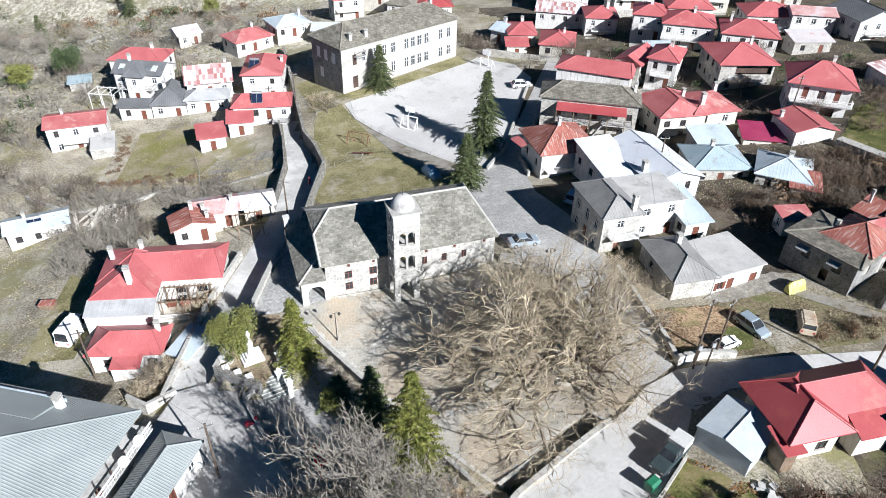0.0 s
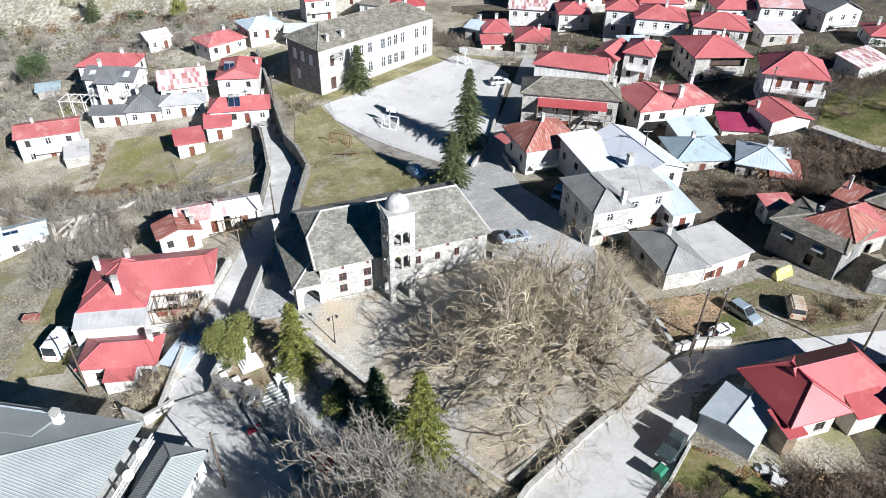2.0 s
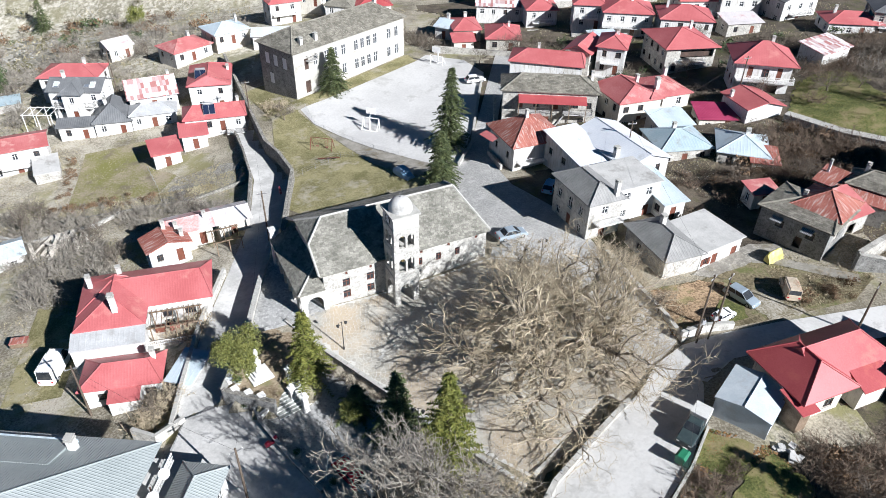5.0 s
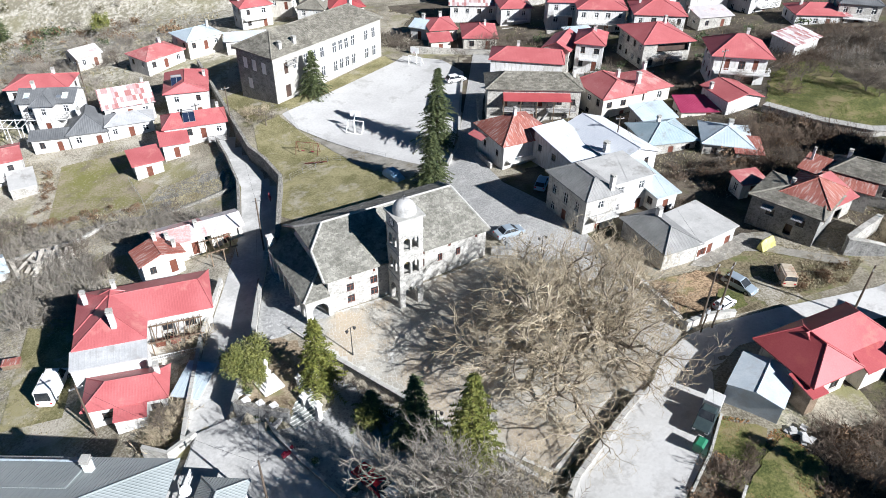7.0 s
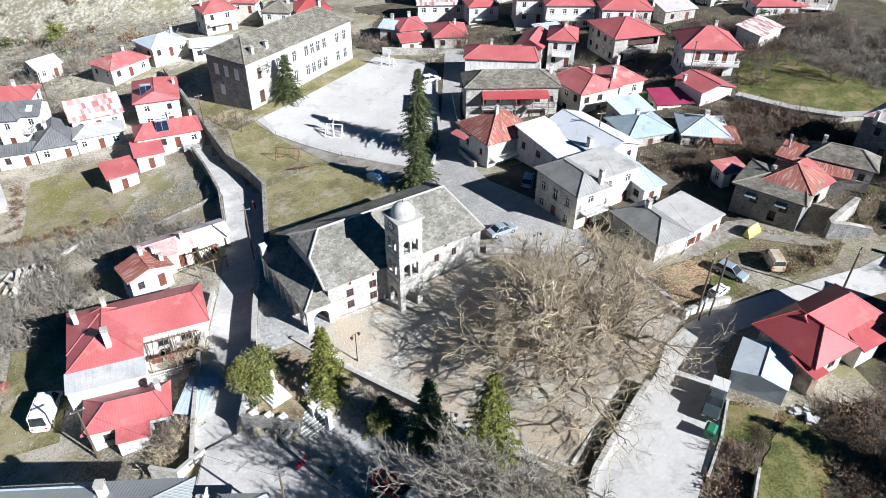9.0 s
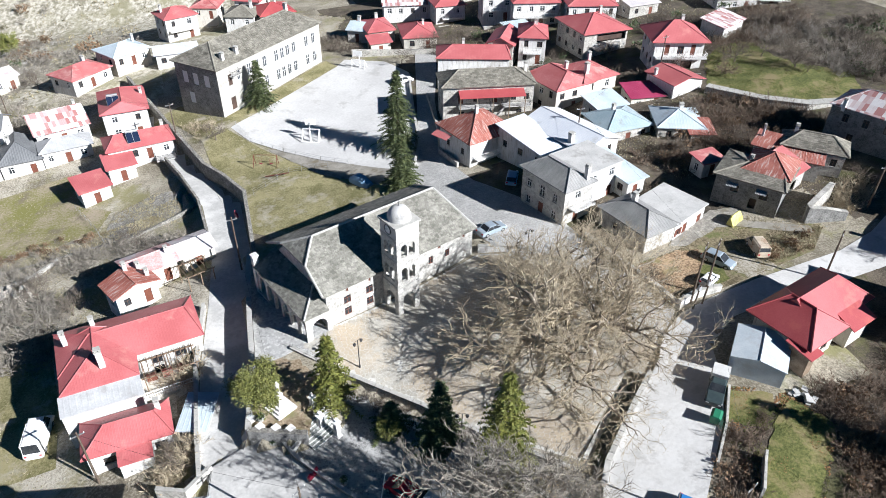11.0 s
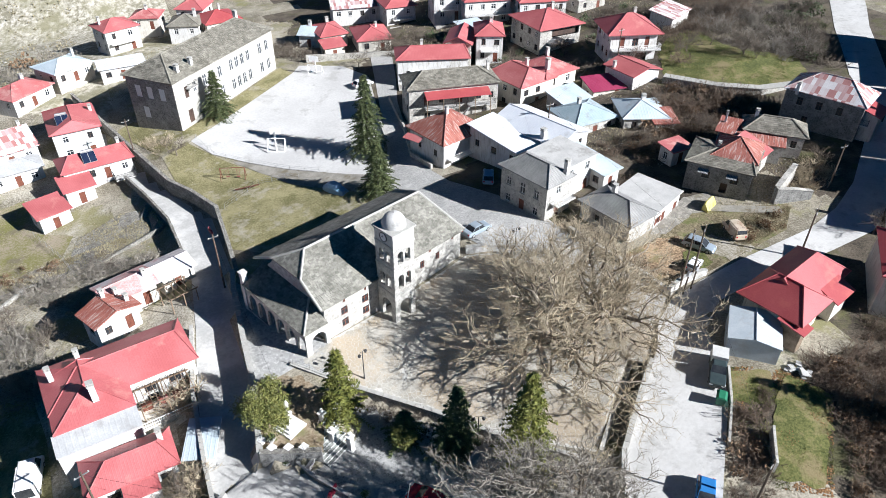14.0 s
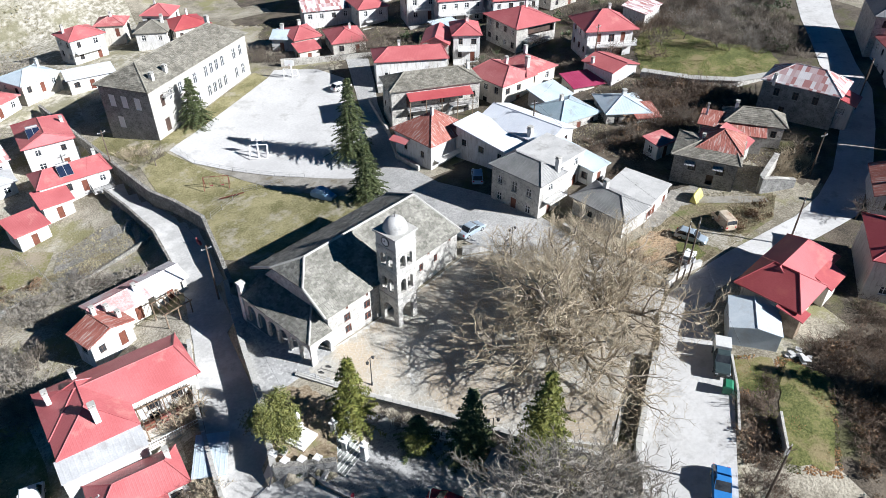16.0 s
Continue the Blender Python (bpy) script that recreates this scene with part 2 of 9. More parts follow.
SCHOOL_WALL = mat("weathered_school_render", (0.36, 0.345, 0.31), (0.48, 0.465, 0.43), 0.5, 6, 0.92, 0.35, stain=(0.30, 0.285, 0.25), stain_amt=0.25, stain_scale=0.5)
BROWN_LEAF = mat("brown_oak_leaves", (0.09, 0.055, 0.03), (0.24, 0.155, 0.09), 1.0, 6, 0.9, 0.0, island=0.6)
PALE_TIMBER = mat("pale_sawn_timber", (0.52, 0.47, 0.40), (0.70, 0.65, 0.57), 1.0, 9, 0.85, 0.2, island=0.3)
SCREE = mat("eroded_pale_slope", (0.23, 0.21, 0.15), (0.62, 0.58, 0.495), 0.07, 0.9, 0.95, 0.9, stain=(0.20, 0.185, 0.10), stain_amt=0.45, stain_scale=0.07, lo=0.97, hi=1.43, grit=1.5, relief=0.25)
GRASS = mat("winter_grass", (0.14, 0.13, 0.05), (0.32, 0.285, 0.15), 0.25, 3.8, 0.95, 0.8, stain=(0.40, 0.365, 0.30), stain_amt=0.3, stain_scale=0.2, lo=0.95, hi=1.45, grit=1.2, relief=0.1)
GRASS_GREEN = mat("green_grass", (0.06, 0.075, 0.015), (0.19, 0.185, 0.06), 0.25, 3.8, 0.95, 0.8, stain=(0.24, 0.19, 0.10), stain_amt=0.4, stain_scale=0.25, lo=0.95, hi=1.45, grit=1.2, relief=0.1)
LEAFY = mat("leaf_strewn_ground", (0.12, 0.075, 0.04), (0.44, 0.31, 0.19), 0.4, 3.6, 0.95, 0.8, stain=(0.19, 0.175, 0.07), stain_amt=0.35, lo=0.95, hi=1.45, grit=1.7, relief=0.12)
ROAD_PALE = mat("worn_concrete_road", (0.50, 0.49, 0.47), (0.61, 0.60, 0.58), 0.2, 2.8, 0.9, 0.3, stain=(0.40, 0.39, 0.37), stain_amt=0.3, stain_scale=0.5)
WORN_PATH = mat("worn_grey_path", (0.21, 0.195, 0.165), (0.33, 0.31, 0.27), 0.4, 4, 0.95, 0.4, stain=(0.16, 0.135, 0.085), stain_amt=0.3, stain_scale=0.5)
MONUMENT_SOIL = mat("ochre_leafy_soil", (0.17, 0.125, 0.075), (0.38, 0.31, 0.22), 0.4, 4, 0.95, 0.7, stain=(0.15, 0.15, 0.06), stain_amt=0.3, stain_scale=0.5, grit=1.2)
GARDEN_TURF = mat("patchy_garden_turf", (0.19, 0.185, 0.055), (0.34, 0.285, 0.21), 0.12, 3.5, 0.95, 0.8, stain=(0.17, 0.14, 0.10), stain_amt=0.3, stain_scale=0.25, lo=1.05, hi=1.4, grit=1.0, relief=0.1)
LANE_CONCRETE = mat("lane_concrete", (0.40, 0.395, 0.38), (0.56, 0.55, 0.53), 0.25, 3, 0.9, 0.3, stain=(0.62, 0.61, 0.59), stain_amt=0.3, stain_scale=0.25)
TOWER_RENDER = mat("weathered_tower_render", (0.48, 0.47, 0.44), (0.60, 0.59, 0.56), 0.8, 8, 0.9, 0.2, stain=(0.36, 0.35, 0.31), stain_amt=0.35, stain_scale=0.8, streak=True)
YARD_EARTH = mat("weedy_brown_yard_earth", (0.085, 0.068, 0.034), (0.27, 0.225, 0.14), 0.35, 3.5, 0.95, 0.9, stain=(0.10, 0.115, 0.03), stain_amt=0.35, stain_scale=0.35, lo=0.95, hi=1.45, grit=1.3, relief=0.12)
YARD = mat("pale_tarmac_yard", (0.49, 0.48, 0.465), (0.60, 0.59, 0.57), 0.1, 2.5, 0.9, 0.2, stain=(0.40, 0.39, 0.37), stain_amt=0.25, stain_scale=0.25)
COBBLE = mat("street_setts", (0.37, 0.365, 0.35), (0.49, 0.48, 0.46), 0.25, 5, 0.9, 0.4, stones=0.16, joint=(0.33, 0.325, 0.31), stain=(0.56, 0.55, 0.53), stain_amt=0.25)
FLAGS = mat("square_flagstones", (0.33, 0.31, 0.265), (0.48, 0.455, 0.40), 0.3, 4, 0.9, 0.4, stain=(0.44, 0.36, 0.26), stain_amt=0.55, stain_scale=0.13, island=0.16)
JOINT = mat("flag_joint_mortar", (0.47, 0.455, 0.42), (0.60, 0.585, 0.54), 0.4, 6, 0.95, 0.2)
PAVE_GREY = mat("church_terrace_paving", (0.37, 0.37, 0.36), (0.47, 0.465, 0.45), 0.3, 5, 0.9, 0.3, stones=0.3, joint=(0.36, 0.355, 0.34))
CAR_WHITE = mat("white_car_paint", (0.78, 0.78, 0.78), (0.82, 0.82, 0.82), 0.5, 3, 0.25, 0.0)
CAR_SILVER = mat("silver_blue_car_paint", (0.36, 0.43, 0.49), (0.40, 0.47, 0.53), 0.5, 3, 0.28, 0.0, metal=0.3)
CAR_DARK = mat("dark_green_car_paint", (0.035, 0.05, 0.055), (0.05, 0.07, 0.07), 0.5, 3, 0.3, 0.0)
CAR_BLUE = mat("bright_blue_car_paint", (0.03, 0.16, 0.42), (0.04, 0.19, 0.47), 0.5, 3, 0.25, 0.0)
CAR_RED = mat("red_car_paint", (0.42, 0.02, 0.03), (0.47, 0.03, 0.04), 0.5, 3, 0.25, 0.0)
CAR_RUST = mat("weathered_beige_van_paint", (0.42, 0.35, 0.26), (0.54, 0.46, 0.36), 0.8, 4, 0.7, 0.1, stain=(0.26, 0.12, 0.06), stain_amt=0.35, stain_scale=1.1)
TARP_BLUE = mat("blue_tarpaulin", (0.20, 0.36, 0.55), (0.27, 0.44, 0.62), 0.8, 4, 0.5, 0.4)
YELLOW = mat("yellow_tarpaulin", (0.55, 0.49, 0.10), (0.68, 0.62, 0.20), 0.8, 4, 0.5, 0.5)
RUBBER = mat("black_rubber", (0.015, 0.015, 0.015), (0.03, 0.03, 0.03), 1, 10, 0.8, 0.1)
PANEL = mat("solar_collector_glass", (0.012, 0.02, 0.045), (0.02, 0.03, 0.06), 0.8, 4, 0.1, 0.0)
GREEN_BIN = mat("green_plastic", (0.02, 0.15, 0.08), (0.03, 0.19, 0.10), 0.8, 4, 0.45, 0.05)
PLASTIC_RED = mat("dark_red_plastic", (0.20, 0.012, 0.03), (0.27, 0.02, 0.045), 0.8, 4, 0.45, 0.05)
PLAIN_SHEET = mat("pale_painted_sheet", (0.46, 0.52, 0.56), (0.56, 0.61, 0.64), 0.5, 6, 0.5, 0.15, stain=(0.42, 0.44, 0.45), stain_amt=0.25)
TUFT = mat("dry_grass_tufts", (0.24, 0.205, 0.12), (0.45, 0.40, 0.27), 0.3, 3, 0.95, 0.0, island=0.6)
TUFT_GREEN = mat("green_grass_tufts", (0.09, 0.11, 0.025), (0.24, 0.24, 0.08), 0.3, 3, 0.95, 0.0, island=0.6)
STONES_LOOSE = mat("loose_stones", (0.26, 0.25, 0.225), (0.44, 0.425, 0.39), 0.5, 4, 0.95, 0.2, island=0.6)
TIN = mat("dull_grey_tin", (0.36, 0.365, 0.37), (0.47, 0.475, 0.48), 0.6, 6, 0.55, 0.3, ribs=0.6, rib_w=0.6, stain=(0.3, 0.29, 0.28), stain_amt=0.25)
STEP_STONE = mat("green_grey_step_stone", (0.27, 0.285, 0.265), (0.38, 0.395, 0.37), 0.8, 6, 0.85, 0.3)


# ---- mesh helpers ----
class Shape:
    """Collects corners and faces of one mesh."""

    def __init__(self):
        self.v, self.f = [], []

    def poly(self, pts):
        n = len(self.v)
        self.v.extend(tuple(p) for p in pts)
        self.f.append(tuple(range(n, n + len(pts))))

    def box(self, x0, y0, z0, x1, y1, z1, m=None):
        c = [Vector(p) for p in ((x0, y0, z0), (x1, y0, z0), (x1, y1, z0), (x0, y1, z0), (x0, y0, z1), (x1, y0, z1), (x1, y1, z1), (x0, y1, z1))]
        self.hexa(c, m)

    def hexa(self, c, m=None):
        n = len(self.v)
        self.v.extend(tuple(m @ Vector(p)) if m else tuple(p) for p in c)
        for q in ((0, 3, 2, 1), (4, 5, 6, 7), (0, 1, 5, 4), (1, 2, 6, 5), (2, 3, 7, 6), (3, 0, 4, 7)):
            self.f.append(tuple(n + i for i in q))

    def prism(self, outline, z0, z1):
        n, k = len(self.v), len(outline)
        self.v.extend((x, y, z0) for x, y in outline)
        self.v.extend((x, y, z1) for x, y in outline)
        self.f.append(tuple(range(n + k - 1, n - 1, -1)))
        self.f.append(tuple(range(n + k, n + 2 * k)))
        for i in range(k):
            j = (i + 1) % k
            self.f.append((n + i, n + j, n + k + j, n + k + i))

    def tube(self, pts, radii, sides=6, cap=True):
        n0 = len(self.v)
        pts = [Vector(p) for p in pts]
        for i, p in enumerate(pts):
            d = (pts[min(i + 1, len(pts) - 1)] - pts[max(i - 1, 0)])
            d = d.normalized() if d.length > 1e-6 else Vector((0, 0, 1))
            a = d.orthogonal().normalized() if abs(d.z) < 0.9 else Vector((1, 0, 0)) - d * d.x
            a.normalize()
            b = d.cross(a)
            for k in range(sides):
                t = 2 * math.pi * k / sides
                self.v.append(tuple(p + (a * math.cos(t) + b * math.sin(t)) * radii[i]))
        for i in range(len(pts) - 1):
            for k in range(sides):
                j = (k + 1) % sides
                q = n0 + i * sides
                self.f.append((q + k, q + j, q + sides + j, q + sides + k))
        if cap:
            self.f.append(tuple(n0 + k for k in range(sides - 1, -1, -1)))
            e = n0 + (len(pts) - 1) * sides
            self.f.append(tuple(e + k for k in range(sides)))

    def dome(self, c, r, rz, rings=7, sides=20, power=1.0):
        n0 = len(self.v)
        for i in range(rings + 1):
            a = math.pi / 2 * i / rings
            for k in range(sides):
                t = 2 * math.pi * k / sides
                self.v.append((c[0] + r * math.cos(a) ** power * math.cos(t), c[1] + r * math.cos(a) ** power * math.sin(t), c[2] + rz * math.sin(a)))
        for i in range(rings):
            for k in range(sides):
                j = (k + 1) % sides
                q = n0 + i * sides
                self.f.append((q + k, q + j, q + sides + j, q + sides + k))


def finish(me, shape, material, smooth=False, with_uv=True):
    me.from_pydata(shape.v, [], shape.f)
    me.materials.append(material)
    if with_uv:
        uvs = me.uv_layers.new(name="UVMap")
        me.update()
        vs = np.array(shape.v, dtype=float)
        out = np.zeros((len(me.loops), 2))
        for p in me.polygons:
            n = p.normal
            t = Vector((-n.y, n.x, 0))
            t = t.normalized() if t.length > 0.05 else Vector((1, 0, 0))
            b = n.cross(t)
            for li, vi in zip(p.loop_indices, p.vertices):
                q = vs[vi]
                out[li] = (q[0] * t.x + q[1] * t.y + q[2] * t.z, q[0] * b.x + q[1] * b.y + q[2] * b.z)
        uvs.data.foreach_set("uv", out.ravel())
    if smooth:
        me.polygons.foreach_set("use_smooth", [True] * len(me.polygons))
    me.update()


def part(name, shape, material, parent=None, label="", smooth=False, m=None, with_uv=True):
    """Links a shape as one mesh object, under a thing or a part where one is given."""
    me = bpy.data.meshes.new(name)
    finish(me, shape, material, smooth, with_uv)
    ob = new(name, me)
    if parent:
        ob.parent = parent
    if m:
        ob.matrix_basis = m
    if label:
        ob["label"] = label
    return ob


def thing(name, m, label, category, group="", kind=""):
    ob = new(name)
    ob.empty_display_size = 0.2
    ob.matrix_basis = m
    return tagged(ob, label, category, group, kind)


# ---- the lie of the land ----
SPOTS_MIDDLE = [(-13, 65, 0), (-4.7, 64, -0.4), (8, 71, 0.6), (12.5, 76, 1.35), (-6.9, 57.4, -1.2), (2, 48, -1.4), (7, 42, -0.8), (-1, 46, -1.45),
                (-21, 66, -0.85), (-20, 76, -0.9), (3, 88, -0.7), (9, 92, -0.3), (12, 101, -0.9), (0, 121, -2.3), (7, 106, -1.9), (-9, 101, -2.7),
                (-12, 117, -3.0), (-19, 131, -1.9), (5, 152, -1.3), (11, 145, -1.1), (16, 122, -1.2), (-18, 96, -2.6), (15, 52, -0.6), (-3, 82, -1.0)]
SPOTS_EAST = [(22, 78, 1.3), (24, 62, 1.4), (36, 60, 1.3), (45, 62, 2.2), (30, 92, 1.4), (50, 91, 3.2), (62, 85, 3.9), (64.7, 98, 5.2), (80, 97, 7.6), (76, 88, 5.4),
              (112, 97, 9.0), (121, 106, 9.5), (101, 87, 8.2), (90.5, 76, 6.9), (79, 64.5, 5.7), (68, 57, 4.4), (60, 57, 2.8), (36, 114, 1.2), (58, 114, 4.4), (54, 123, 3.0), (45, 140, 1.5), (25, 136, -0.2),
              (95, 125, 7.0), (115, 140, 8.0), (26, 39, 1.8), (26, 32, 1.6), (35, 36, 1.6), (46, 46, 2.2), (40, 24, 0.3), (32, 52.5, 2.1)]
SPOTS_WEST = [(-46, 64, -6.6), (-51, 78, -7.4), (-54, 93, -7.6), (-47, 112, -7.4), (-51, 119, -7.8), (-37, 112, -6.4), (-33, 96, -5.8), (-66, 88, -11), (-62, 110, -9),
              (-74, 114, -9.5), (-65, 134, -7.5), (-52, 130, -7.0), (-36, 130, -5.5), (-40, 151, -4.8), (-46, 166, -4.6), (-62, 172, -6.5), (-25, 176, -3.2), (-88, 140, -9),
              (-36, 59, -4.9), (-34, 30, -4.0), (-10, 15, -3.0), (-33, 72, -4.2)]
SPOTS_FAR = [(0, 192, -3), (30, 178, -1.5), (60, 168, 2.5), (100, 172, 6), (-53, 213, -9.5), (-110, 306, -36), (-161, 284, -34), (-150, 180, -18), (100, 300, 2), (0, 300, -14),
             (250, 150, 20), (150, 60, 10), (60, -10, -2), (-100, 20, -12), (-250, 100, -30), (300, 420, 25), (-300, 500, -25), (0, 700, 0), (0, -150, -8)]
_S = np.array(SPOTS_MIDDLE + SPOTS_EAST + SPOTS_WEST + SPOTS_FAR, dtype=float)


def _kernel(r):
    return r


_d = np.hypot(_S[:, None, 0] - _S[None, :, 0], _S[:, None, 1] - _S[None, :, 1])
_n = len(_S)
_A = np.zeros((_n + 3, _n + 3))
_A[:_n, :_n] = _kernel(_d) - 1.2 * np.eye(_n)
_A[:_n, _n] = _A[_n, :_n] = 1
_A[:_n, _n + 1:] = _S[:, :2]
_A[_n + 1:, :_n] = _S[:, :2].T
_W = np.linalg.solve(_A, np.r_[_S[:, 2], 0, 0, 0])


def inside(poly, x, y):
    c = np.zeros(np.shape(x), bool)
    for i in range(len(poly)):
        (x0, y0), (x1, y1) = poly[i - 1], poly[i]
        if y0 == y1:
            continue
        c ^= ((y0 > y) != (y1 > y)) & (x < (x1 - x0) * (y - y0) / (y1 - y0) + x0)
    return c


ROAD_SOUTH = [(-4, 21), (6.2, 35.2), (8.0, 37.4), (13.9, 42.3), (19.9, 47.0), (22.5, 50.0), (26.5, 52.3), (31, 49.2), (26.2, 46.2), (24.0, 41.2), (20.6, 37.0), (17.0, 33.6), (11.2, 28.0), (4, 20), (0, 15), (-6, 15)]
PLAZA = [(-29.5, 15), (-29.5, 46), (-28.2, 52), (-24.2, 53.6), (-18.4, 51.2), (-17.2, 54.4), (-14.4, 52.9), (-15.0, 56.2), (-13.6, 58.9), (-6.5, 51.4), (-1.5, 45.6), (5.6, 38.0), (7.6, 37.2), (6.0, 35.2), (-4.2, 21), (-6, 15)]
MONUMENT_TERRACE = [(-24.2, 53.6), (-18.4, 51.2), (-17.2, 54.4), (-15.2, 56.2), (-17.8, 63.4), (-22.4, 62.4)]
TRENCH = [(6.6, 39.2), (12.8, 44.3), (16.4, 47.0), (17.2, 45.1), (14.0, 42.6), (8.0, 37.7)]
LANE = [(-28.6, 50), (-23.9, 53.8), (-22.6, 62.4), (-22.0, 70), (-21.0, 80), (-19.6, 91), (-19.4, 102), (-24.5, 114), (-31.5, 140), (-37.5, 162), (-40.0, 162), (-34.5, 140), (-28, 114), (-25.6, 104), (-25.0, 91), (-26.6, 77), (-28.4, 66), (-29.4, 53)]

LANE_BED = LANE[:10] + [(x - 1.5, y) for x, y in LANE[10:]]


def ground(x, y):
    """The height of the ground at a place, or at many."""
    x, y = np.asarray(x, float), np.asarray(y, float)
    sh = x.shape
    x, y = x.ravel(), y.ravel()
    z = np.empty_like(x)
    for i in range(0, len(x), 20000):
        a, b = x[i:i + 20000], y[i:i + 20000]
        r = np.hypot(a[:, None] - _S[None, :, 0], b[:, None] - _S[None, :, 1])
        z[i:i + 20000] = _kernel(r) @ _W[:_n] + _W[_n] + _W[_n + 1] * a + _W[_n + 2] * b
    z = z + 0.75 * np.clip((20 - x) / 50, 0, 1) * np.clip(y - (228 - 0.2 * (x + 80)), 0, 160)
    z = np.where(inside(LANE_BED, x, y), np.interp(y, [48, 77, 103, 125, 160], [-3.15, -2.9, -3.9, -4.8, -5.0]), z)
    z = np.where(inside(PLAZA, x, y), -2.55 + 0.018 * (x + 15), z)
    z = np.where(inside(MONUMENT_TERRACE, x, y), -0.95, z)
    z = np.where(inside(TRENCH, x, y), -2.7, z)
    z = np.where(inside(ROAD_SOUTH, x, y), -0.05 + 0.107 * (x - 8) - 0.024 * (y - 34), z)
    return z.reshape(sh)


def g(x, y):
    return float(ground(np.array([x]), np.array([y]))[0])


def ground_sheet():
    xs = np.concatenate([np.arange(-900, -200, 60), np.arange(-200, -90, 8), np.arange(-90, 130, 1.25), np.arange(130, 200, 8), np.arange(200, 901, 60)])
    ys = np.concatenate([np.arange(-300, 0, 50), np.arange(0, 22, 4), np.arange(22, 190, 1.25), np.arange(190, 330, 5), np.arange(330, 1500, 60)])
    xs, ys = np.unique(np.r_[xs, np.arange(5.2, 19.5, 0.4)]), np.unique(np.r_[ys, np.arange(36.8, 49, 0.4)])
    X, Y = np.meshgrid(xs, ys)
    Z = ground(X, Y)
    far = np.clip((np.hypot(X, Y - 90) - 140) / 90, 0, 1) + np.clip((-72 - X) / 40, 0, 1) * np.clip((Y - 125) / 40, 0, 1)
    far = np.clip(far, 0, 1)
    bumps = np.array([[noise.noise((x * 0.035, y * 0.035, 3.0)) * 3.2 + noise.noise((x * 0.11, y * 0.11, 7.0)) * 1.1 if w > 0 else 0 for x, y, w in zip(rx, ry, rw)] for rx, ry, rw in zip(X, Y, far)])
    Z = Z + bumps * far
    k = len(xs)
    verts = np.stack([X.ravel(), Y.ravel(), Z.ravel()], 1)
    i = np.arange(len(ys) - 1)[:, None] * k + np.arange(k - 1)[None, :]
    i = i.ravel()
    me = bpy.data.meshes.new("ground")
    faces = np.stack([i, i + 1, i + k + 1, i + k], 1)
    me.from_pydata(verts.tolist(), [], faces.tolist())
    me.materials.append(SOIL)
    me.materials.append(SCREE)
    me.materials.append(DARK_SOIL_AND_SHADE)
    me.materials.append(PALE_SCRUB)
    mid = verts[faces].mean(1)
    edge = mid[:, 1] - (166 - 0.25 * (mid[:, 0] + 60)) + 9 * np.sin(mid[:, 0] * 0.11) + 6 * np.sin(mid[:, 0] * 0.31 + mid[:, 1] * 0.2)
    west = mid[:, 0] + 80 + 0.5 * (mid[:, 1] - 150) - 8 * np.sin(mid[:, 1] * 0.13)
    bare = ((edge > 0) & (mid[:, 0] < -10)) | ((west < 0) & (mid[:, 1] > 135))
    wob = 4 * np.sin(mid[:, 0] * 0.21 + mid[:, 1] * 0.13) + 3 * np.sin(mid[:, 1] * 0.37)
    kind = np.where(mid[:, 0] + wob < -31 - 0.05 * (mid[:, 1] - 90), 3, 0)
    kind = np.where((mid[:, 0] + wob > 17) & (mid[:, 1] > 68 + 0.2 * wob) & (mid[:, 0] < 125), 2, kind)
    kind = np.where((mid[:, 0] > 57 + wob) & (mid[:, 1] > 20) & (mid[:, 0] < 125), 2, kind)
    kind = np.where((mid[:, 0] > 21 + 0.3 * wob) & (mid[:, 1] < 37) & (mid[:, 0] < 60), 2, kind)
    # Pale soil darkened here in place of the shadows of nearby houses.
    kind = np.where((mid[:, 0] > 38 + 0.3 * wob) & (mid[:, 1] < 50.5) & (mid[:, 0] < 60), 2, kind)
    kind = np.where(bare, 1, kind)
    me.polygons.foreach_set("material_index", kind.astype(np.int32))
    me.polygons.foreach_set("use_smooth", [True] * len(me.polygons))
    me.update()
    return tagged(new("ground", me), "brown winter scrub ground with pale eroded slopes", "ground", kind="structure")


def patch(name, outline, material, label, category, lift=0.06, step=1.25, kind="structure"):
    """A sheet of paving or turf that follows the ground inside an outline."""
    bm = bmesh.new()
    bm.faces.new([bm.verts.new((x, y, 0)) for x, y in outline])
    xs, ys = [p[0] for p in outline], [p[1] for p in outline]
    for lo, hi, axis in ((min(xs), max(xs), 0), (min(ys), max(ys), 1)):
        c = math.ceil(lo / step) * step
        while c < hi:
            no = (1, 0, 0) if axis == 0 else (0, 1, 0)
            bmesh.ops.bisect_plane(bm, geom=bm.verts[:] + bm.edges[:] + bm.faces[:], plane_co=(c, 0, 0) if axis == 0 else (0, c, 0), plane_no=no)
            c += step
    bmesh.ops.triangulate(bm, faces=[f for f in bm.faces if len(f.verts) > 4])
    cx, cy = sum(xs) / len(xs), sum(ys) / len(ys)
    px = np.array([v.co.x for v in bm.verts])
    py = np.array([v.co.y for v in bm.verts])
    pz = ground(px + (cx - px) * 0.004, py + (cy - py) * 0.004)
    uv = bm.loops.layers.uv.new("UVMap")
    for v, z in zip(bm.verts, pz):
        v.co.z = z + lift
    for f in bm.faces:
        for l in f.loops:
            l[uv].uv = l.vert.co.xy
    if bm.faces and sum(f.normal.z for f in bm.faces) < 0:
        bmesh.ops.reverse_faces(bm, faces=bm.faces[:])
    me = bpy.data.meshes.new(name)
    bm.to_mesh(me)
    bm.free()
    me.materials.append(material)
    return tagged(new(name, me), label, category, kind=kind)


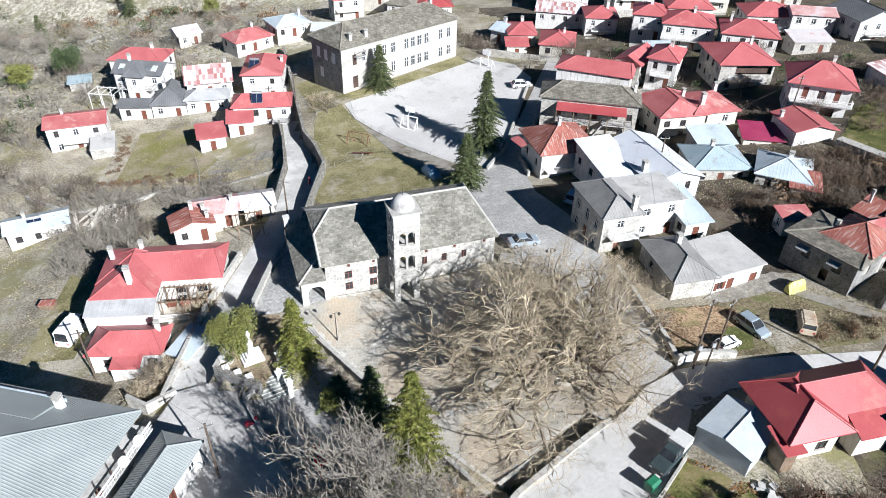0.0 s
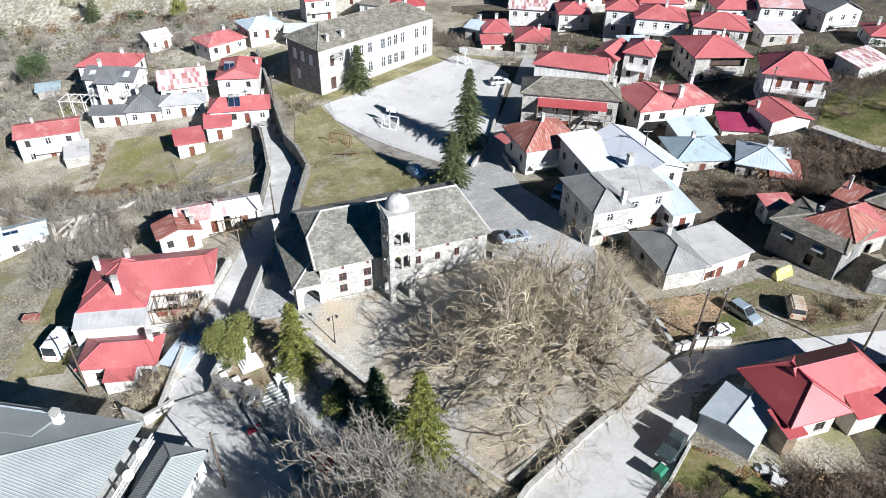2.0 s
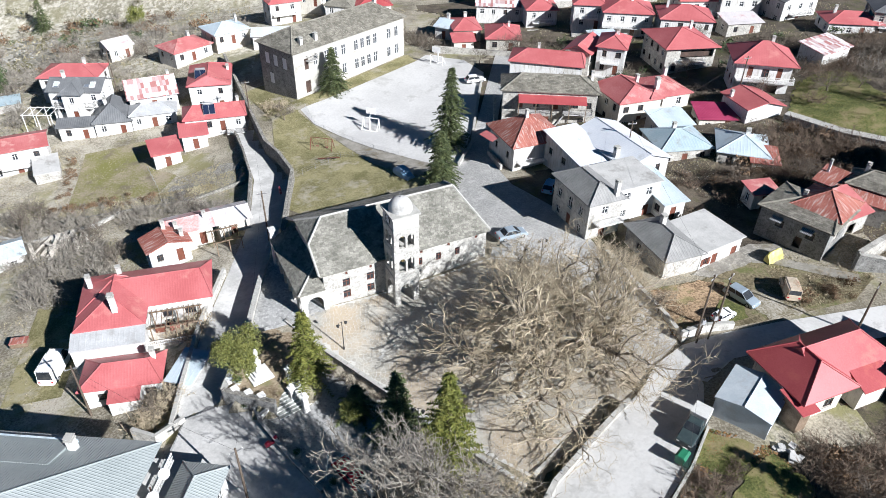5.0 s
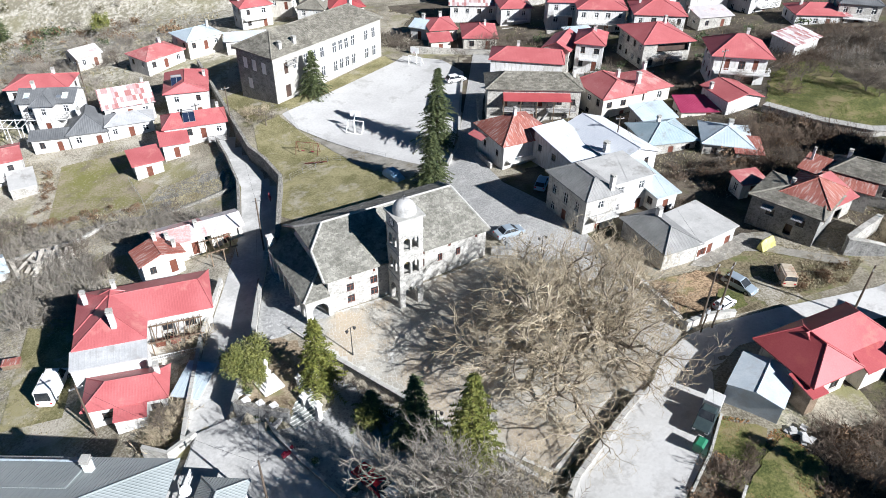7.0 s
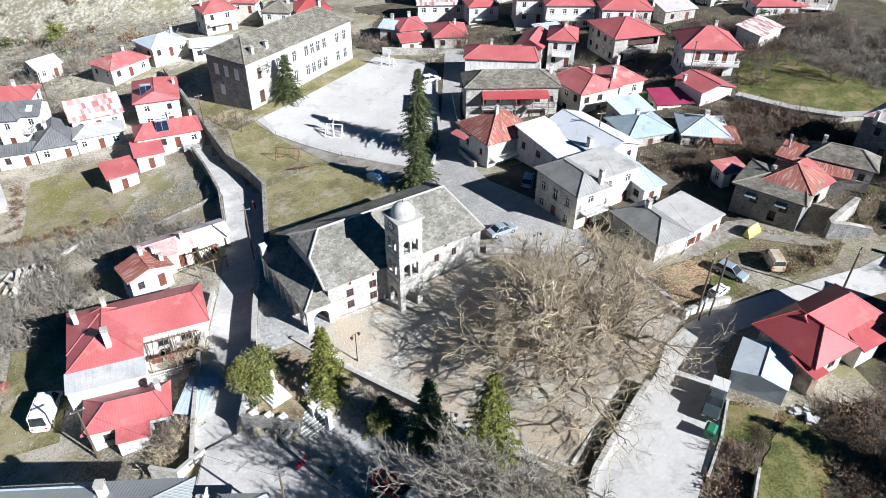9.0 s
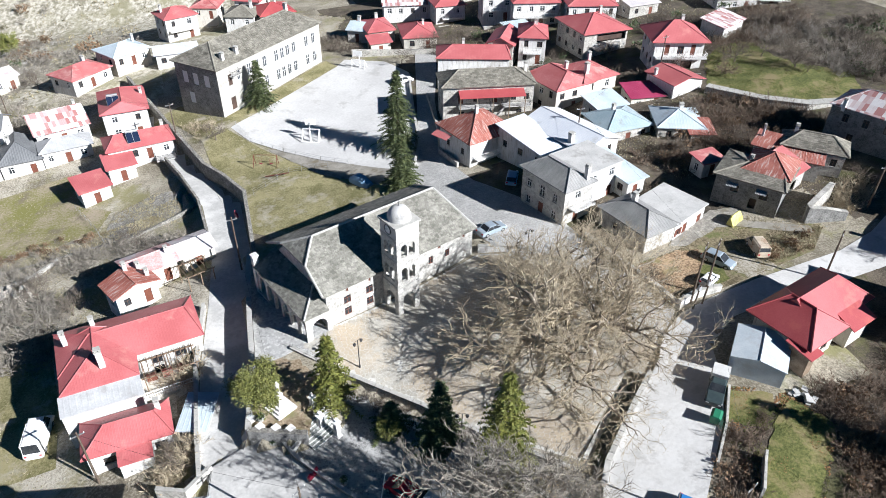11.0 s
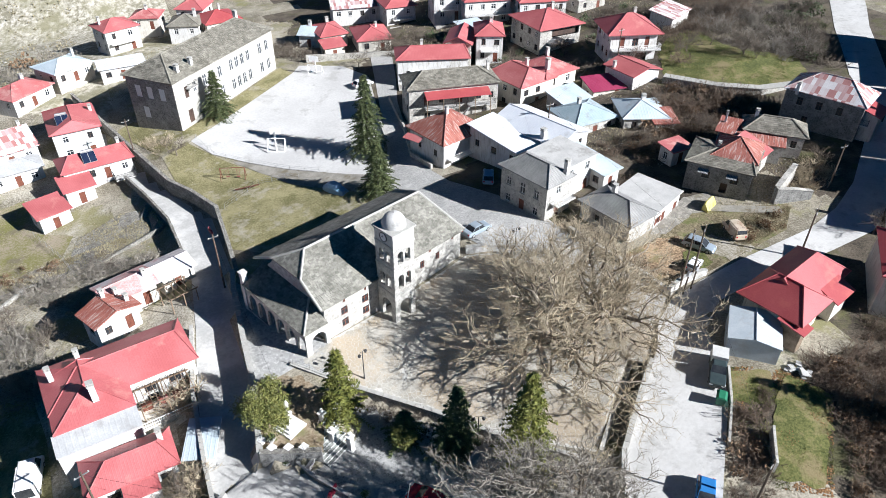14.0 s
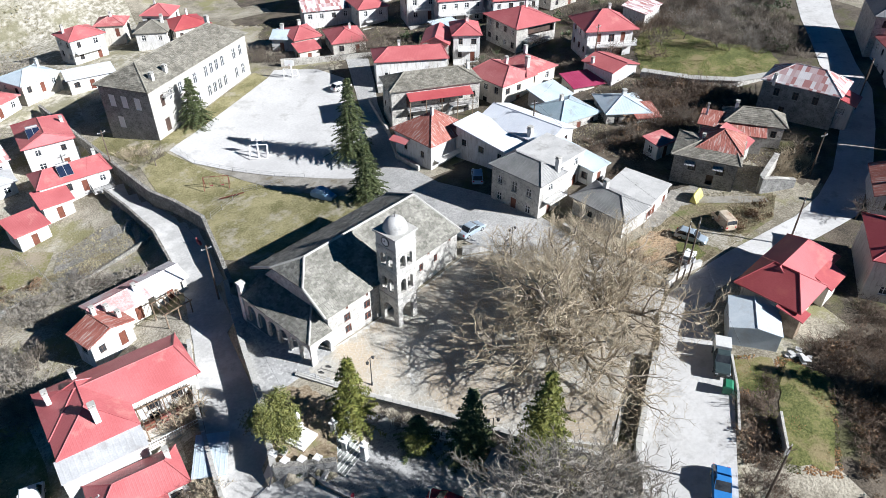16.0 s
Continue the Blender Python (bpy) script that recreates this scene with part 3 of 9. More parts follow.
def wall_run(name, pts, top, base, thick, material, label, coping=None, category="wall"):
    """A free-standing or retaining wall along a line of plan points; top and base are heights, one for each point."""
    s = Shape()
    P = [Vector((x, y)) for x, y in pts]
    off = []
    for i in range(len(P)):
        d = (P[min(i + 1, len(P) - 1)] - P[max(i - 1, 0)]).normalized()
        off.append(Vector((-d.y, d.x)) * thick / 2)
    for i in range(len(P) - 1):
        a, b, oa, ob_ = P[i], P[i + 1], off[i], off[i + 1]
        s.hexa([(*(a - oa), base[i]), (*(b - ob_), base[i + 1]), (*(b + ob_), base[i + 1]), (*(a + oa), base[i]),
                (*(a - oa), top[i]), (*(b - ob_), top[i + 1]), (*(b + ob_), top[i + 1]), (*(a + oa), top[i])])
    ob = part(name, s, material)
    tagged(ob, label, category, kind="structure")
    if coping:
        s = Shape()
        for i in range(len(P) - 1):
            a, b, oa, ob_ = P[i], P[i + 1], off[i] * 1.25, off[i + 1] * 1.25
            n = max(1, int((b - a).length / 0.9))
            for k in range(n):
                u, w = k / n + 0.004, (k + 1) / n - 0.004
                p, q = a.lerp(b, u), a.lerp(b, w)
                zp, zq = top[i] + (top[i + 1] - top[i]) * u, top[i] + (top[i + 1] - top[i]) * w
                op, oq = oa.lerp(ob_, u), oa.lerp(ob_, w)
                s.hexa([(*(p - op), zp + .003), (*(q - oq), zq + .003), (*(q + oq), zq + .003), (*(p + op), zp + .003), (*(p - op), zp + .09), (*(q - oq), zq + .09), (*(q + oq), zq + .09), (*(p + op), zp + .09)])
        part("coping", s, coping, ob)
    return ob


def ragged(outline, amount=0.4, step=0.9, seed=1):
    """An outline with its sides broken into short uneven pieces, as turf and litter end."""
    rnd = random.Random(seed)
    out = []
    for (x0, y0), (x1, y1) in zip(outline, outline[1:] + outline[:1]):
        n = max(1, int(math.hypot(x1 - x0, y1 - y0) / step))
        out += [(x0 + (x1 - x0) * k / n + rnd.uniform(-amount, amount) * (k > 0), y0 + (y1 - y0) * k / n + rnd.uniform(-amount, amount) * (k > 0)) for k in range(n)]
    return out


ground_sheet()
patch("road", ROAD_SOUTH, ROAD_PALE, "pale worn concrete village road", "road", 0.07)
patch("road_east", [(26.5, 52.3), (32, 53.2), (39, 54.2), (52.9, 54.9), (60, 56.6), (66.3, 59.2), (76.6, 65.8), (85, 71), (89.2, 75.5), (93.4, 82.6), (109.6, 99.6), (118.9, 108.2), (140, 128), (175, 158), (182, 154), (147, 124), (125.5, 104.5), (115.7, 96.1), (99.4, 79.4), (92.8, 71.4), (81.3, 62.8), (71, 56.0), (60.5, 50.4), (45, 49.8), (36, 49.8), (31, 49.2)],
      ROAD_PALE, "pale concrete road climbing between houses", "road", 0.07)
patch("street", [(22.5, 50.0), (26.2, 53.0), (26.0, 60), (23.6, 67), (22.6, 74), (19.6, 83), (15.5, 91), (14.5, 98), (16.8, 110), (20.6, 124), (24.5, 134), (29, 147), (24.6, 149), (20.9, 137), (15.8, 120.4), (12, 108), (9, 101), (3.5, 96), (5, 88), (9, 78), (12, 71), (17, 62), (20, 55)],
      COBBLE, "grey sett-paved village street", "road", 0.07)
patch("school_yard", [(-18.5, 128), (-13.5, 131.5), (6.5, 148.6), (9, 152), (17, 147), (20, 139), (15.5, 121), (11, 107), (9, 101.5), (5.6, 101.6), (3.6, 103.2), (-1.0, 107.2), (-5.1, 110.6), (-10.6, 116.3), (-15.8, 122.1)], YARD, "pale tarmac school yard", "yard", 0.07)
patch("pavement_plaza", [p for p in PLAZA], mat("plaza_stone", (0.25, 0.25, 0.245), (0.36, 0.36, 0.35), 0.25, 4, 0.9, 0.3, stones=0.3, joint=(0.44, 0.435, 0.42), stain=(0.5, 0.495, 0.48), stain_amt=0.3), "grey stone-paved lower plaza", "pavement", 0.05)
patch("lane", LANE, LANE_CONCRETE, "narrow pale concrete lane", "road", 0.06)
patch("lane_mouth", [(-29.3, 20), (-29.3, 46), (-28.1, 51.9), (-24.3, 53.4), (-22, 53.2), (-20.1, 50), (-17.6, 46.2), (-13.7, 40.9), (-12, 37), (-12, 20)], LANE_CONCRETE, "pale worn concrete where the lane meets the plaza", "road", 0.09)
patch("monument_terrace", MONUMENT_TERRACE, MONUMENT_SOIL, "raised planted terrace round the monument", "terrace", 0.05)
patch("church_terrace", [(-22.2, 62.4), (-17.8, 63.4), (-15.3, 60.6), (-13.4, 65), (-20.5, 84), (-20.8, 80), (-21.6, 70)], PAVE_GREY, "grey flagged terrace beside the church", "pavement", 0.06)
patch("yard_apron", ragged([(3.6, 97.0), (9.2, 101.4), (5.6, 101.9), (3.6, 103.5), (-1.0, 107.5), (-5.1, 110.9), (-10.6, 116.6), (-13.6, 118.6), (-6, 105.6), (1.2, 98.0)], 0.2), WORN_PATH, "worn grey-brown earth beside the yard", "earth", 0.064)
patch("grass_park", [(-19.2, 92), (-12, 84.5), (6, 88.5), (3, 96), (-6, 106), (-14, 118.6), (-19, 127.5), (-24, 126), (-22.8, 114), (-19, 102.5)], GRASS, "dry winter grass of the playground", "grass", 0.06)
patch("school_verge", [(-24, 126), (-19, 127.5), (-13, 131.5), (6.5, 148.8), (5, 153), (-19, 132), (-27, 143), (-31, 141)], GRASS, "strip of dry grass along the school", "grass", 0.05)
patch("garden_lawn", [(-57, 104), (-42, 106.5), (-40, 112), (-45, 115.5), (-47, 127), (-59, 124)], GARDEN_TURF, "walled garden lawn with patchy grass", "lawn", 0.06)
patch("garden_strip", [(-42, 101), (-26.5, 105), (-27.5, 112), (-33, 113.5), (-39.5, 110.8)], STONE_DARK, "stony garden plot strewn with prunings", "garden", 0.06)
patch("meadow", ragged([(66.2, 101), (68, 97), (71, 92.6), (76.6, 87.8), (84, 85.8), (88.3, 87.5), (91, 92.6), (88.6, 96.4), (84.6, 100.4), (84.4, 105.6), (86, 112), (84.6, 115.6), (78.4, 114.6), (72, 109)]), GRASS_GREEN, "green meadow behind a low wall", "lawn", 0.06)
patch("lower_lawn", ragged([(28.9, 37.0), (30.9, 33.2), (26, 29), (22, 26), (18.6, 28.8), (21.8, 32.2), (25.2, 35.2)]), GRASS_GREEN, "rough green lawn below the shed", "lawn", 0.06)
patch("side_lawn", ragged([(23.9, 40.4), (27.6, 38.2), (24.3, 35.2), (21.2, 37.2)]), GRASS_GREEN, "strip of grass strewn with dead leaves", "lawn", 0.06)
patch("side_yard", [(27, 53.8), (33, 54), (50, 56.2), (55, 60.5), (49, 63), (42, 68), (34, 63.2), (28.3, 62.5), (25.6, 62)], YARD_EARTH, "rough brown earth yard with weeds", "yard", 0.06)
patch("leaf_bed", ragged([(27.0, 55.0), (28.2, 54.9), (31.3, 54.2), (32.2, 56.6), (35.2, 59.4), (36.4, 62.3), (33.4, 63.2), (29.6, 62.5), (26.4, 61.5)]), LEAFY, "bed of dead reddish-brown leaves", "leaf litter", 0.11)
patch("yard_grass", ragged([(32.4, 55.6), (34.0, 54.9), (36.0, 55.4), (36.6, 57.5), (35.2, 59.2), (33.6, 58.2)]), GRASS_GREEN, "fresh green grass beside the parked car", "grass", 0.14)
patch("yard_track", ragged([(38.2, 54.7), (43.2, 55.3), (42.6, 57.4), (40.4, 60.4), (38.2, 60.2), (37.6, 57.4)]), mat("pale_gravel_track", (0.20, 0.17, 0.11), (0.45, 0.42, 0.36), 0.5, 4, 0.95, 0.5, stain=(0.17, 0.15, 0.08), stain_amt=0.3, grit=1.3), "pale gravel track into the yard", "track", 0.1)
patch("house_forecourt", ragged([(35.0, 63.4), (42.0, 65.4), (46.8, 66.9), (46.6, 68.4), (43.0, 69.0), (36.0, 66.6), (33.0, 64.2)], 0.15), mat("grey_forecourt_paving", (0.24, 0.225, 0.195), (0.38, 0.36, 0.32), 0.3, 4, 0.9, 0.4, stones=0.4, joint=(0.22, 0.20, 0.165), stain=(0.18, 0.155, 0.10), stain_amt=0.3), "worn grey paving before the white house", "paving", 0.13)
patch("yard_path", [(41.8, 66.4), (44.6, 65.9), (49.6, 62.8), (53.2, 60.6), (52.6, 59.2), (48.8, 61.3), (43.8, 64.6), (41.6, 65.2)], WORN_PATH, "grey paved path before the stone house", "path", 0.12)
patch("leaf_slope", ragged([(-6.8, 47.8), (-2.0, 44.8), (4.4, 38.4), (3.0, 36.8), (-2.2, 40.3), (-8.2, 46.2)]), LEAFY, "strip of dead leaves below the square wall", "leaf litter", 0.1)
patch("west_lawn", [(-51, 60), (-44, 60), (-44.5, 70), (-46, 78), (-53, 80)], GRASS, "patchy lawn beside the white van", "lawn", 0.06)


# ---- flagstones of the square ----
def cell(pt, others):
    """The region nearer to pt than to any other point."""
    poly = [Vector((pt[0] + dx, pt[1] + dy)) for dx, dy in ((-1.5, -1.5), (1.5, -1.5), (1.5, 1.5), (-1.5, 1.5))]
    p = Vector(pt)
    for o in others:
        q = Vector(o)
        m, n = (p + q) / 2, q - p
        out = []
        for a, b in zip(poly, poly[1:] + poly[:1]):
            da, db = (a - m).dot(n), (b - m).dot(n)
            if da <= 0:
                out.append(a)
            if (da < 0) != (db < 0) and da != db:
                out.append(a.lerp(b, da / (da - db)))
        poly = out
        if len(poly) < 3:
            return []
    return poly


SQUARE = [(-17.6, 63.8), (-13.3, 59.2), (-6.2, 51.6), (-1.3, 45.9), (6.0, 39.2), (12.2, 44.4), (16.3, 47.5), (17.6, 46.0), (19.8, 47.4), (22.2, 50.2), (19.6, 55), (16.6, 62), (12.5, 70.4), (8.5, 72), (-13.2, 65.2), (-15.4, 64.4)]


def flagstones(size=0.46):
    base = patch("square", SQUARE, JOINT, "village square paved with irregular flagstones", "square", 0.05)
    rnd = random.Random(8)
    xs = np.arange(-18.5, 23, size)
    ys = np.arange(38.5, 73, size)
    pts = {(i, j): (x + rnd.uniform(-0.44, 0.44) * size, y + rnd.uniform(-0.44, 0.44) * size) for i, x in enumerate(xs) for j, y in enumerate(ys)}
    keep = [k for k, p in pts.items() if inside(SQUARE, np.array([p[0]]), np.array([p[1]]))[0]]
    keep.sort(key=lambda k: pts[k][1] + 0.15 * pts[k][0])
    rest, made = Shape(), 0
    for i, j in keep:
        near = [pts[(i + a, j + b)] for a in (-2, -1, 0, 1, 2) for b in (-2, -1, 0, 1, 2) if (a or b) and (i + a, j + b) in pts]
        c = cell(pts[(i, j)], near)
        if len(c) < 3:
            continue
        m = sum(c, Vector((0, 0))) / len(c)
        c = [v + (m - v).normalized() * min(0.028, (m - v).length * 0.3) for v in c]
        if not all(inside(SQUARE, np.array([v.x]), np.array([v.y]))[0] for v in c):
            continue
        z = ground(np.array([v.x for v in c]), np.array([v.y for v in c])) + 0.05
        k = rnd.uniform(0.008, 0.02)
        s = Shape() if made < 300 else rest
        n0 = len(s.v)
        s.v.extend((v.x, v.y, zz + k) for v, zz in zip(c, z))
        s.v.extend((v.x, v.y, zz - 0.02) for v, zz in zip(c, z))
        q = len(c)
        s.f.append(tuple(range(n0, n0 + q)))
        for a in range(q):
            b = (a + 1) % q
            s.f.append((n0 + q + a, n0 + q + b, n0 + b, n0 + a))
        if made < 300:
            part("flagstone", s, FLAGS, base, with_uv=False)
        made += 1
    part("flagstone_rest", rest, FLAGS, base, with_uv=False)["kind"] = "stuff"


flagstones()


# ---- houses ----
def wall_side(s, a, b, z0, z1, holes, depth=0.16):
    """One wall face from plan point a to b (outside on its right), with rectangular holes (u, z, width, height) and their reveals."""
    a, b = Vector(a), Vector(b)
    L = (b - a).length
    d = (b - a) / L
    n = Vector((d.y, -d.x))
    us = sorted({0.0, L, *[max(0.05, h[0] - h[2] / 2) for h in holes], *[min(L - 0.05, h[0] + h[2] / 2) for h in holes]})
    zs = sorted({z0, z1, *[h[1] for h in holes], *[h[1] + h[3] for h in holes]})
    P = lambda u, z, k=0.0: (*(a + d * u - n * k), z)
    for u0, u1 in zip(us, us[1:]):
        for w0, w1 in zip(zs, zs[1:]):
            um, wm = (u0 + u1) / 2, (w0 + w1) / 2
            if not any(abs(um - h[0]) < h[2] / 2 and h[1] < wm < h[1] + h[3] for h in holes):
                s.poly([P(u0, w0), P(u1, w0), P(u1, w1), P(u0, w1)])
    for u, z, w, h in [h[:4] for h in holes]:
        u0, u1, w1 = u - w / 2, u + w / 2, z + h
        s.poly([P(u0, z), P(u0, z, depth), P(u0, w1, depth), P(u0, w1)])
        s.poly([P(u1, z, depth), P(u1, z), P(u1, w1), P(u1, w1, depth)])
        s.poly([P(u0, w1, depth), P(u1, w1, depth), P(u1, w1), P(u0, w1)])
        s.poly([P(u0, z), P(u1, z), P(u1, z, depth), P(u0, z, depth)])
    return a, d, n


def window_parts(parent, a, d, n, holes, frame_m, pane_m, depth=0.14):
    for h in holes:
        u, z, w, hh = h[:4]
        kind = h[4] if len(h) > 4 else "window"
        m = Matrix(((d.x, -n.x, 0, a.x + d.x * u), (d.y, -n.y, 0, a.y + d.y * u), (0, 0, 1, z), (0, 0, 0, 1)))
        s = Shape()
        t = 0.07
        if kind == "door":
            s.box(-w / 2, depth - 0.06, 0, w / 2, depth, hh)
            for k in (-1, 1):
                s.box(k * w / 4 - w * 0.17, depth - 0.085, 0.12, k * w / 4 + w * 0.17, depth - 0.062, hh * 0.45)
                s.box(k * w / 4 - w * 0.17, depth - 0.085, hh * 0.52, k * w / 4 + w * 0.17, depth - 0.062, hh - 0.12)
            part("door", s, h[5] if len(h) > 5 else BROWN_DOOR, parent, m=m)
            continue
        if kind == "opening":
            s.box(-w / 2, depth + 0.5, 0, w / 2, depth + 0.55, hh)
            part("opening_back", s, DARK_WOOD, parent, m=m)
            continue
        fm = h[5] if len(h) > 5 else frame_m
        for x0, z0, x1, z1 in ((-w / 2, 0, w / 2, t), (-w / 2, hh - t, w / 2, hh), (-w / 2, t, -w / 2 + t, hh - t), (w / 2 - t, t, w / 2, hh - t), (-t / 2, t, t / 2, hh - t)):
            s.box(x0, depth - 0.06, z0, x1, depth, z1)
        s.box(-w / 2 + t, depth - 0.05, hh * 0.62, -t / 2, depth - 0.01, hh * 0.62 + 0.05)
        s.box(t / 2, depth - 0.05, hh * 0.62, w / 2 - t, depth - 0.01, hh * 0.62 + 0.05)
        win = part("window", s, fm, parent, m=m)
        s = Shape()
        s.box(-w / 2 + t, depth - 0.015, t, w / 2 - t, depth + 0.01, hh - t)
        part("pane", s, pane_m, win)
        s = Shape()
        s.box(-w / 2 - 0.06, -0.07, -0.07, w / 2 + 0.06, depth - 0.065, -0.005)
        part("sill", s, MORTAR, win)
        if kind == "shutters":
            for k in (-1, 1):
                s = Shape()
                x0, x1 = sorted((k * (w / 2 + 0.02), k * (w + 0.02)))
                s.box(x0, -0.06, 0, x1, -0.02, hh)
                part("shutter", s, h[6] if len(h) > 6 else WHITE_PAINT, win)


def roof_faces(w, d, rise, kind, axis, hl, hr):
    """Top faces of a roof over a w by d rectangle about the middle, from height 0 at the eaves, with its ridge and hip lines."""
    if axis == "y":
        faces, lines = roof_faces(d, w, rise, kind, "x", hl, hr)
        t = lambda p: (-p[1], p[0], p[2])
        return [[t(p) for p in f] for f in faces], [(t(a), t(b)) for a, b in lines]
    x, y = w / 2, d / 2
    if kind == "flat":
        return [[(-x, -y, 0), (x, -y, 0), (x, y, rise), (-x, y, rise)]], []
    a, b = (-x + hl, 0, rise), (x - hr, 0, rise)
    A, B, C, D = (-x, -y, 0), (x, -y, 0), (x, y, 0), (-x, y, 0)
    lines = [(a, b)] if b[0] - a[0] > 0.1 else []
    faces = []
    if lines:
        faces += [[A, B, b, a], [C, D, a, b]]
    else:
        faces += [[A, B, a], [C, D, a]]
    if hl > 0:
        faces.append([D, A, a])
        lines += [(A, a), (D, a)]
    if hr > 0:
        faces.append([B, C, b])
        lines += [(B, b), (C, b)]
    return faces, lines


def build_roof(parent, w, d, z, rise, kind, axis, hl, hr, material, cap_m, thick=0.14, cap_r=0.09, slates=0.0, name="roof", m=None, own=None):
    faces, lines = own or roof_faces(w, d, rise, kind, axis, hl, hr)
    up = lambda p, k: (p[0], p[1], p[2] + z + k)
    s = Shape()
    for f in faces:
        s.poly([up(p, 0) for p in f])
        s.poly([up(p, -thick) for p in reversed(f)])
    edges = {}
    for f in faces:
        for p, q in zip(f, f[1:] + f[:1]):
            edges[(p, q)] = 1
    for p, q in edges:
        if (q, p) not in edges:
            s.poly([up(p, -thick), up(q, -thick), up(q, 0), up(p, 0)])
    roof = part(name, s, material, parent, m=m)
    if lines and cap_r:
        s = Shape()
        for a, b in lines:
            s.tube([up(a, 0.02), up(b, 0.02)], [cap_r, cap_r], 6)
        part("ridge_cap", s, cap_m, roof)
    if slates:
        slate_courses(roof, faces, z, slates, material)
    return roof


def slate_courses(roof, faces, z, size, material):
    """Overlapping irregular slabs in courses over each slope."""
    rnd = random.Random(int(abs(z) * 100) + len(faces))
    s = Shape()
    for f in faces:
        P = [Vector((p[0], p[1], p[2] + z)) for p in f]
        n = (P[1] - P[0]).cross(P[2] - P[0]).normalized()
        t = Vector((-n.y, n.x, 0))
        if t.length < 0.05:
            t = Vector((1, 0, 0))
        t.normalize()
        b = n.cross(t)
        q = [((p - P[0]).dot(t), (p - P[0]).dot(b)) for p in P]
        v0, v1 = min(p[1] for p in q), max(p[1] for p in q)
        rows = max(2, int((v1 - v0) / (size * 0.75)))
        dv = (v1 - v0) / rows
        for r in range(rows):
            vm = v0 + (r + 0.4) * dv
            xs = []
            for i in range(len(q)):
                (xa, ya), (xb, yb) = q[i - 1], q[i]
                if (ya > vm) != (yb > vm):
                    xs.append(xa + (xb - xa) * (vm - ya) / (yb - ya))
            if len(xs) < 2:
                continue
            u, end = min(xs) - 0.03, max(xs) + 0.03
            while u < end - 0.05:
                wd = min(size * rnd.uniform(0.7, 1.5), end - u)
                lo, hi = v0 + r * dv - rnd.uniform(0.0, 0.07), v0 + (r + 1.12) * dv
                h0, h1 = rnd.uniform(0.045, 0.085), rnd.uniform(0.012, 0.02)
                k0, k1 = rnd.uniform(-0.03, 0.03), rnd.uniform(-0.03, 0.03)
                at = lambda uu, vv, hh: P[0] + t * uu + b * vv + n * hh
                g_ = 0.012
                c = [at(u + g_, lo + k0, h0), at(u + wd - g_, lo + k1, h0), at(u + wd - g_, hi, h1), at(u + g_, hi, h1)]
                e = [at(u + g_, lo + k0, h0 - 0.04), at(u + wd - g_, lo + k1, h0 - 0.04)]
                s.poly(c)
                s.poly([e[0], e[1], c[1], c[0]])
                s.poly([e[1], at(u + wd - g_, hi, -0.02), c[2], c[1]])
                s.poly([at(u + g_, hi, -0.02), e[0], c[0], c[3]])
                u += wd
    ob = part("slating", s, material, roof)
    ob["kind"] = "stuff"


def chimney(parent, x, y, z0, z1, w=0.55, material=None, cap=True):
    s = Shape()
    s.box(x - w / 2, y - w / 2, z0, x + w / 2, y + w / 2, z1)
    c = part("chimney", s, material or WHITE, parent)
    s = Shape()
    s.box(x - w * 0.62, y - w * 0.62, z1 + 0.003, x + w * 0.62, y + w * 0.62, z1 + 0.1)
    for dx in (-1, 1):
        for dy in (-1, 1):
            s.box(x + dx * w * 0.36 - 0.06, y + dy * w * 0.36 - 0.06, z1 + 0.1, x + dx * w * 0.36 + 0.06, y + dy * w * 0.36 + 0.06, z1 + 0.32)
    s.box(x - w * 0.6, y - w * 0.6, z1 + 0.32, x + w * 0.6, y + w * 0.6, z1 + 0.4)
    part("chimney_cap", s, MORTAR if cap else DARK_METAL, c)


def balcony(parent, x0, x1, y, z, out, rail_m=None, slab_m=None):
    """A balcony along the front (negative y) of a house."""
    s = Shape()
    s.box(x0, y - out, z - 0.16, x1, y - 0.003, z)
    b = part("balcony", s, slab_m or CONCRETE, parent)
    rail_m = rail_m or IRON
    pts = [(x0 + 0.04, y - 0.04), (x0 + 0.04, y - out + 0.04), (x1 - 0.04, y - out + 0.04), (x1 - 0.04, y - 0.04)]
    s = Shape()
    for (ax, ay), (bx, by) in zip(pts, pts[1:]):
        s.tube([(ax, ay, z + 0.95), (bx, by, z + 0.95)], [0.03, 0.03], 4)
        s.tube([(ax, ay, z + 0.12), (bx, by, z + 0.12)], [0.02, 0.02], 4)
        n = max(1, int(math.hypot(bx - ax, by - ay) / 0.16))
        for i in range(n + 1):
            u = i / n
            s.tube([(ax + (bx - ax) * u, ay + (by - ay) * u, z), (ax + (bx - ax) * u, ay + (by - ay) * u, z + 0.95)], [0.013, 0.013], 3, False)
    part("railing", s, rail_m, b)
    return b


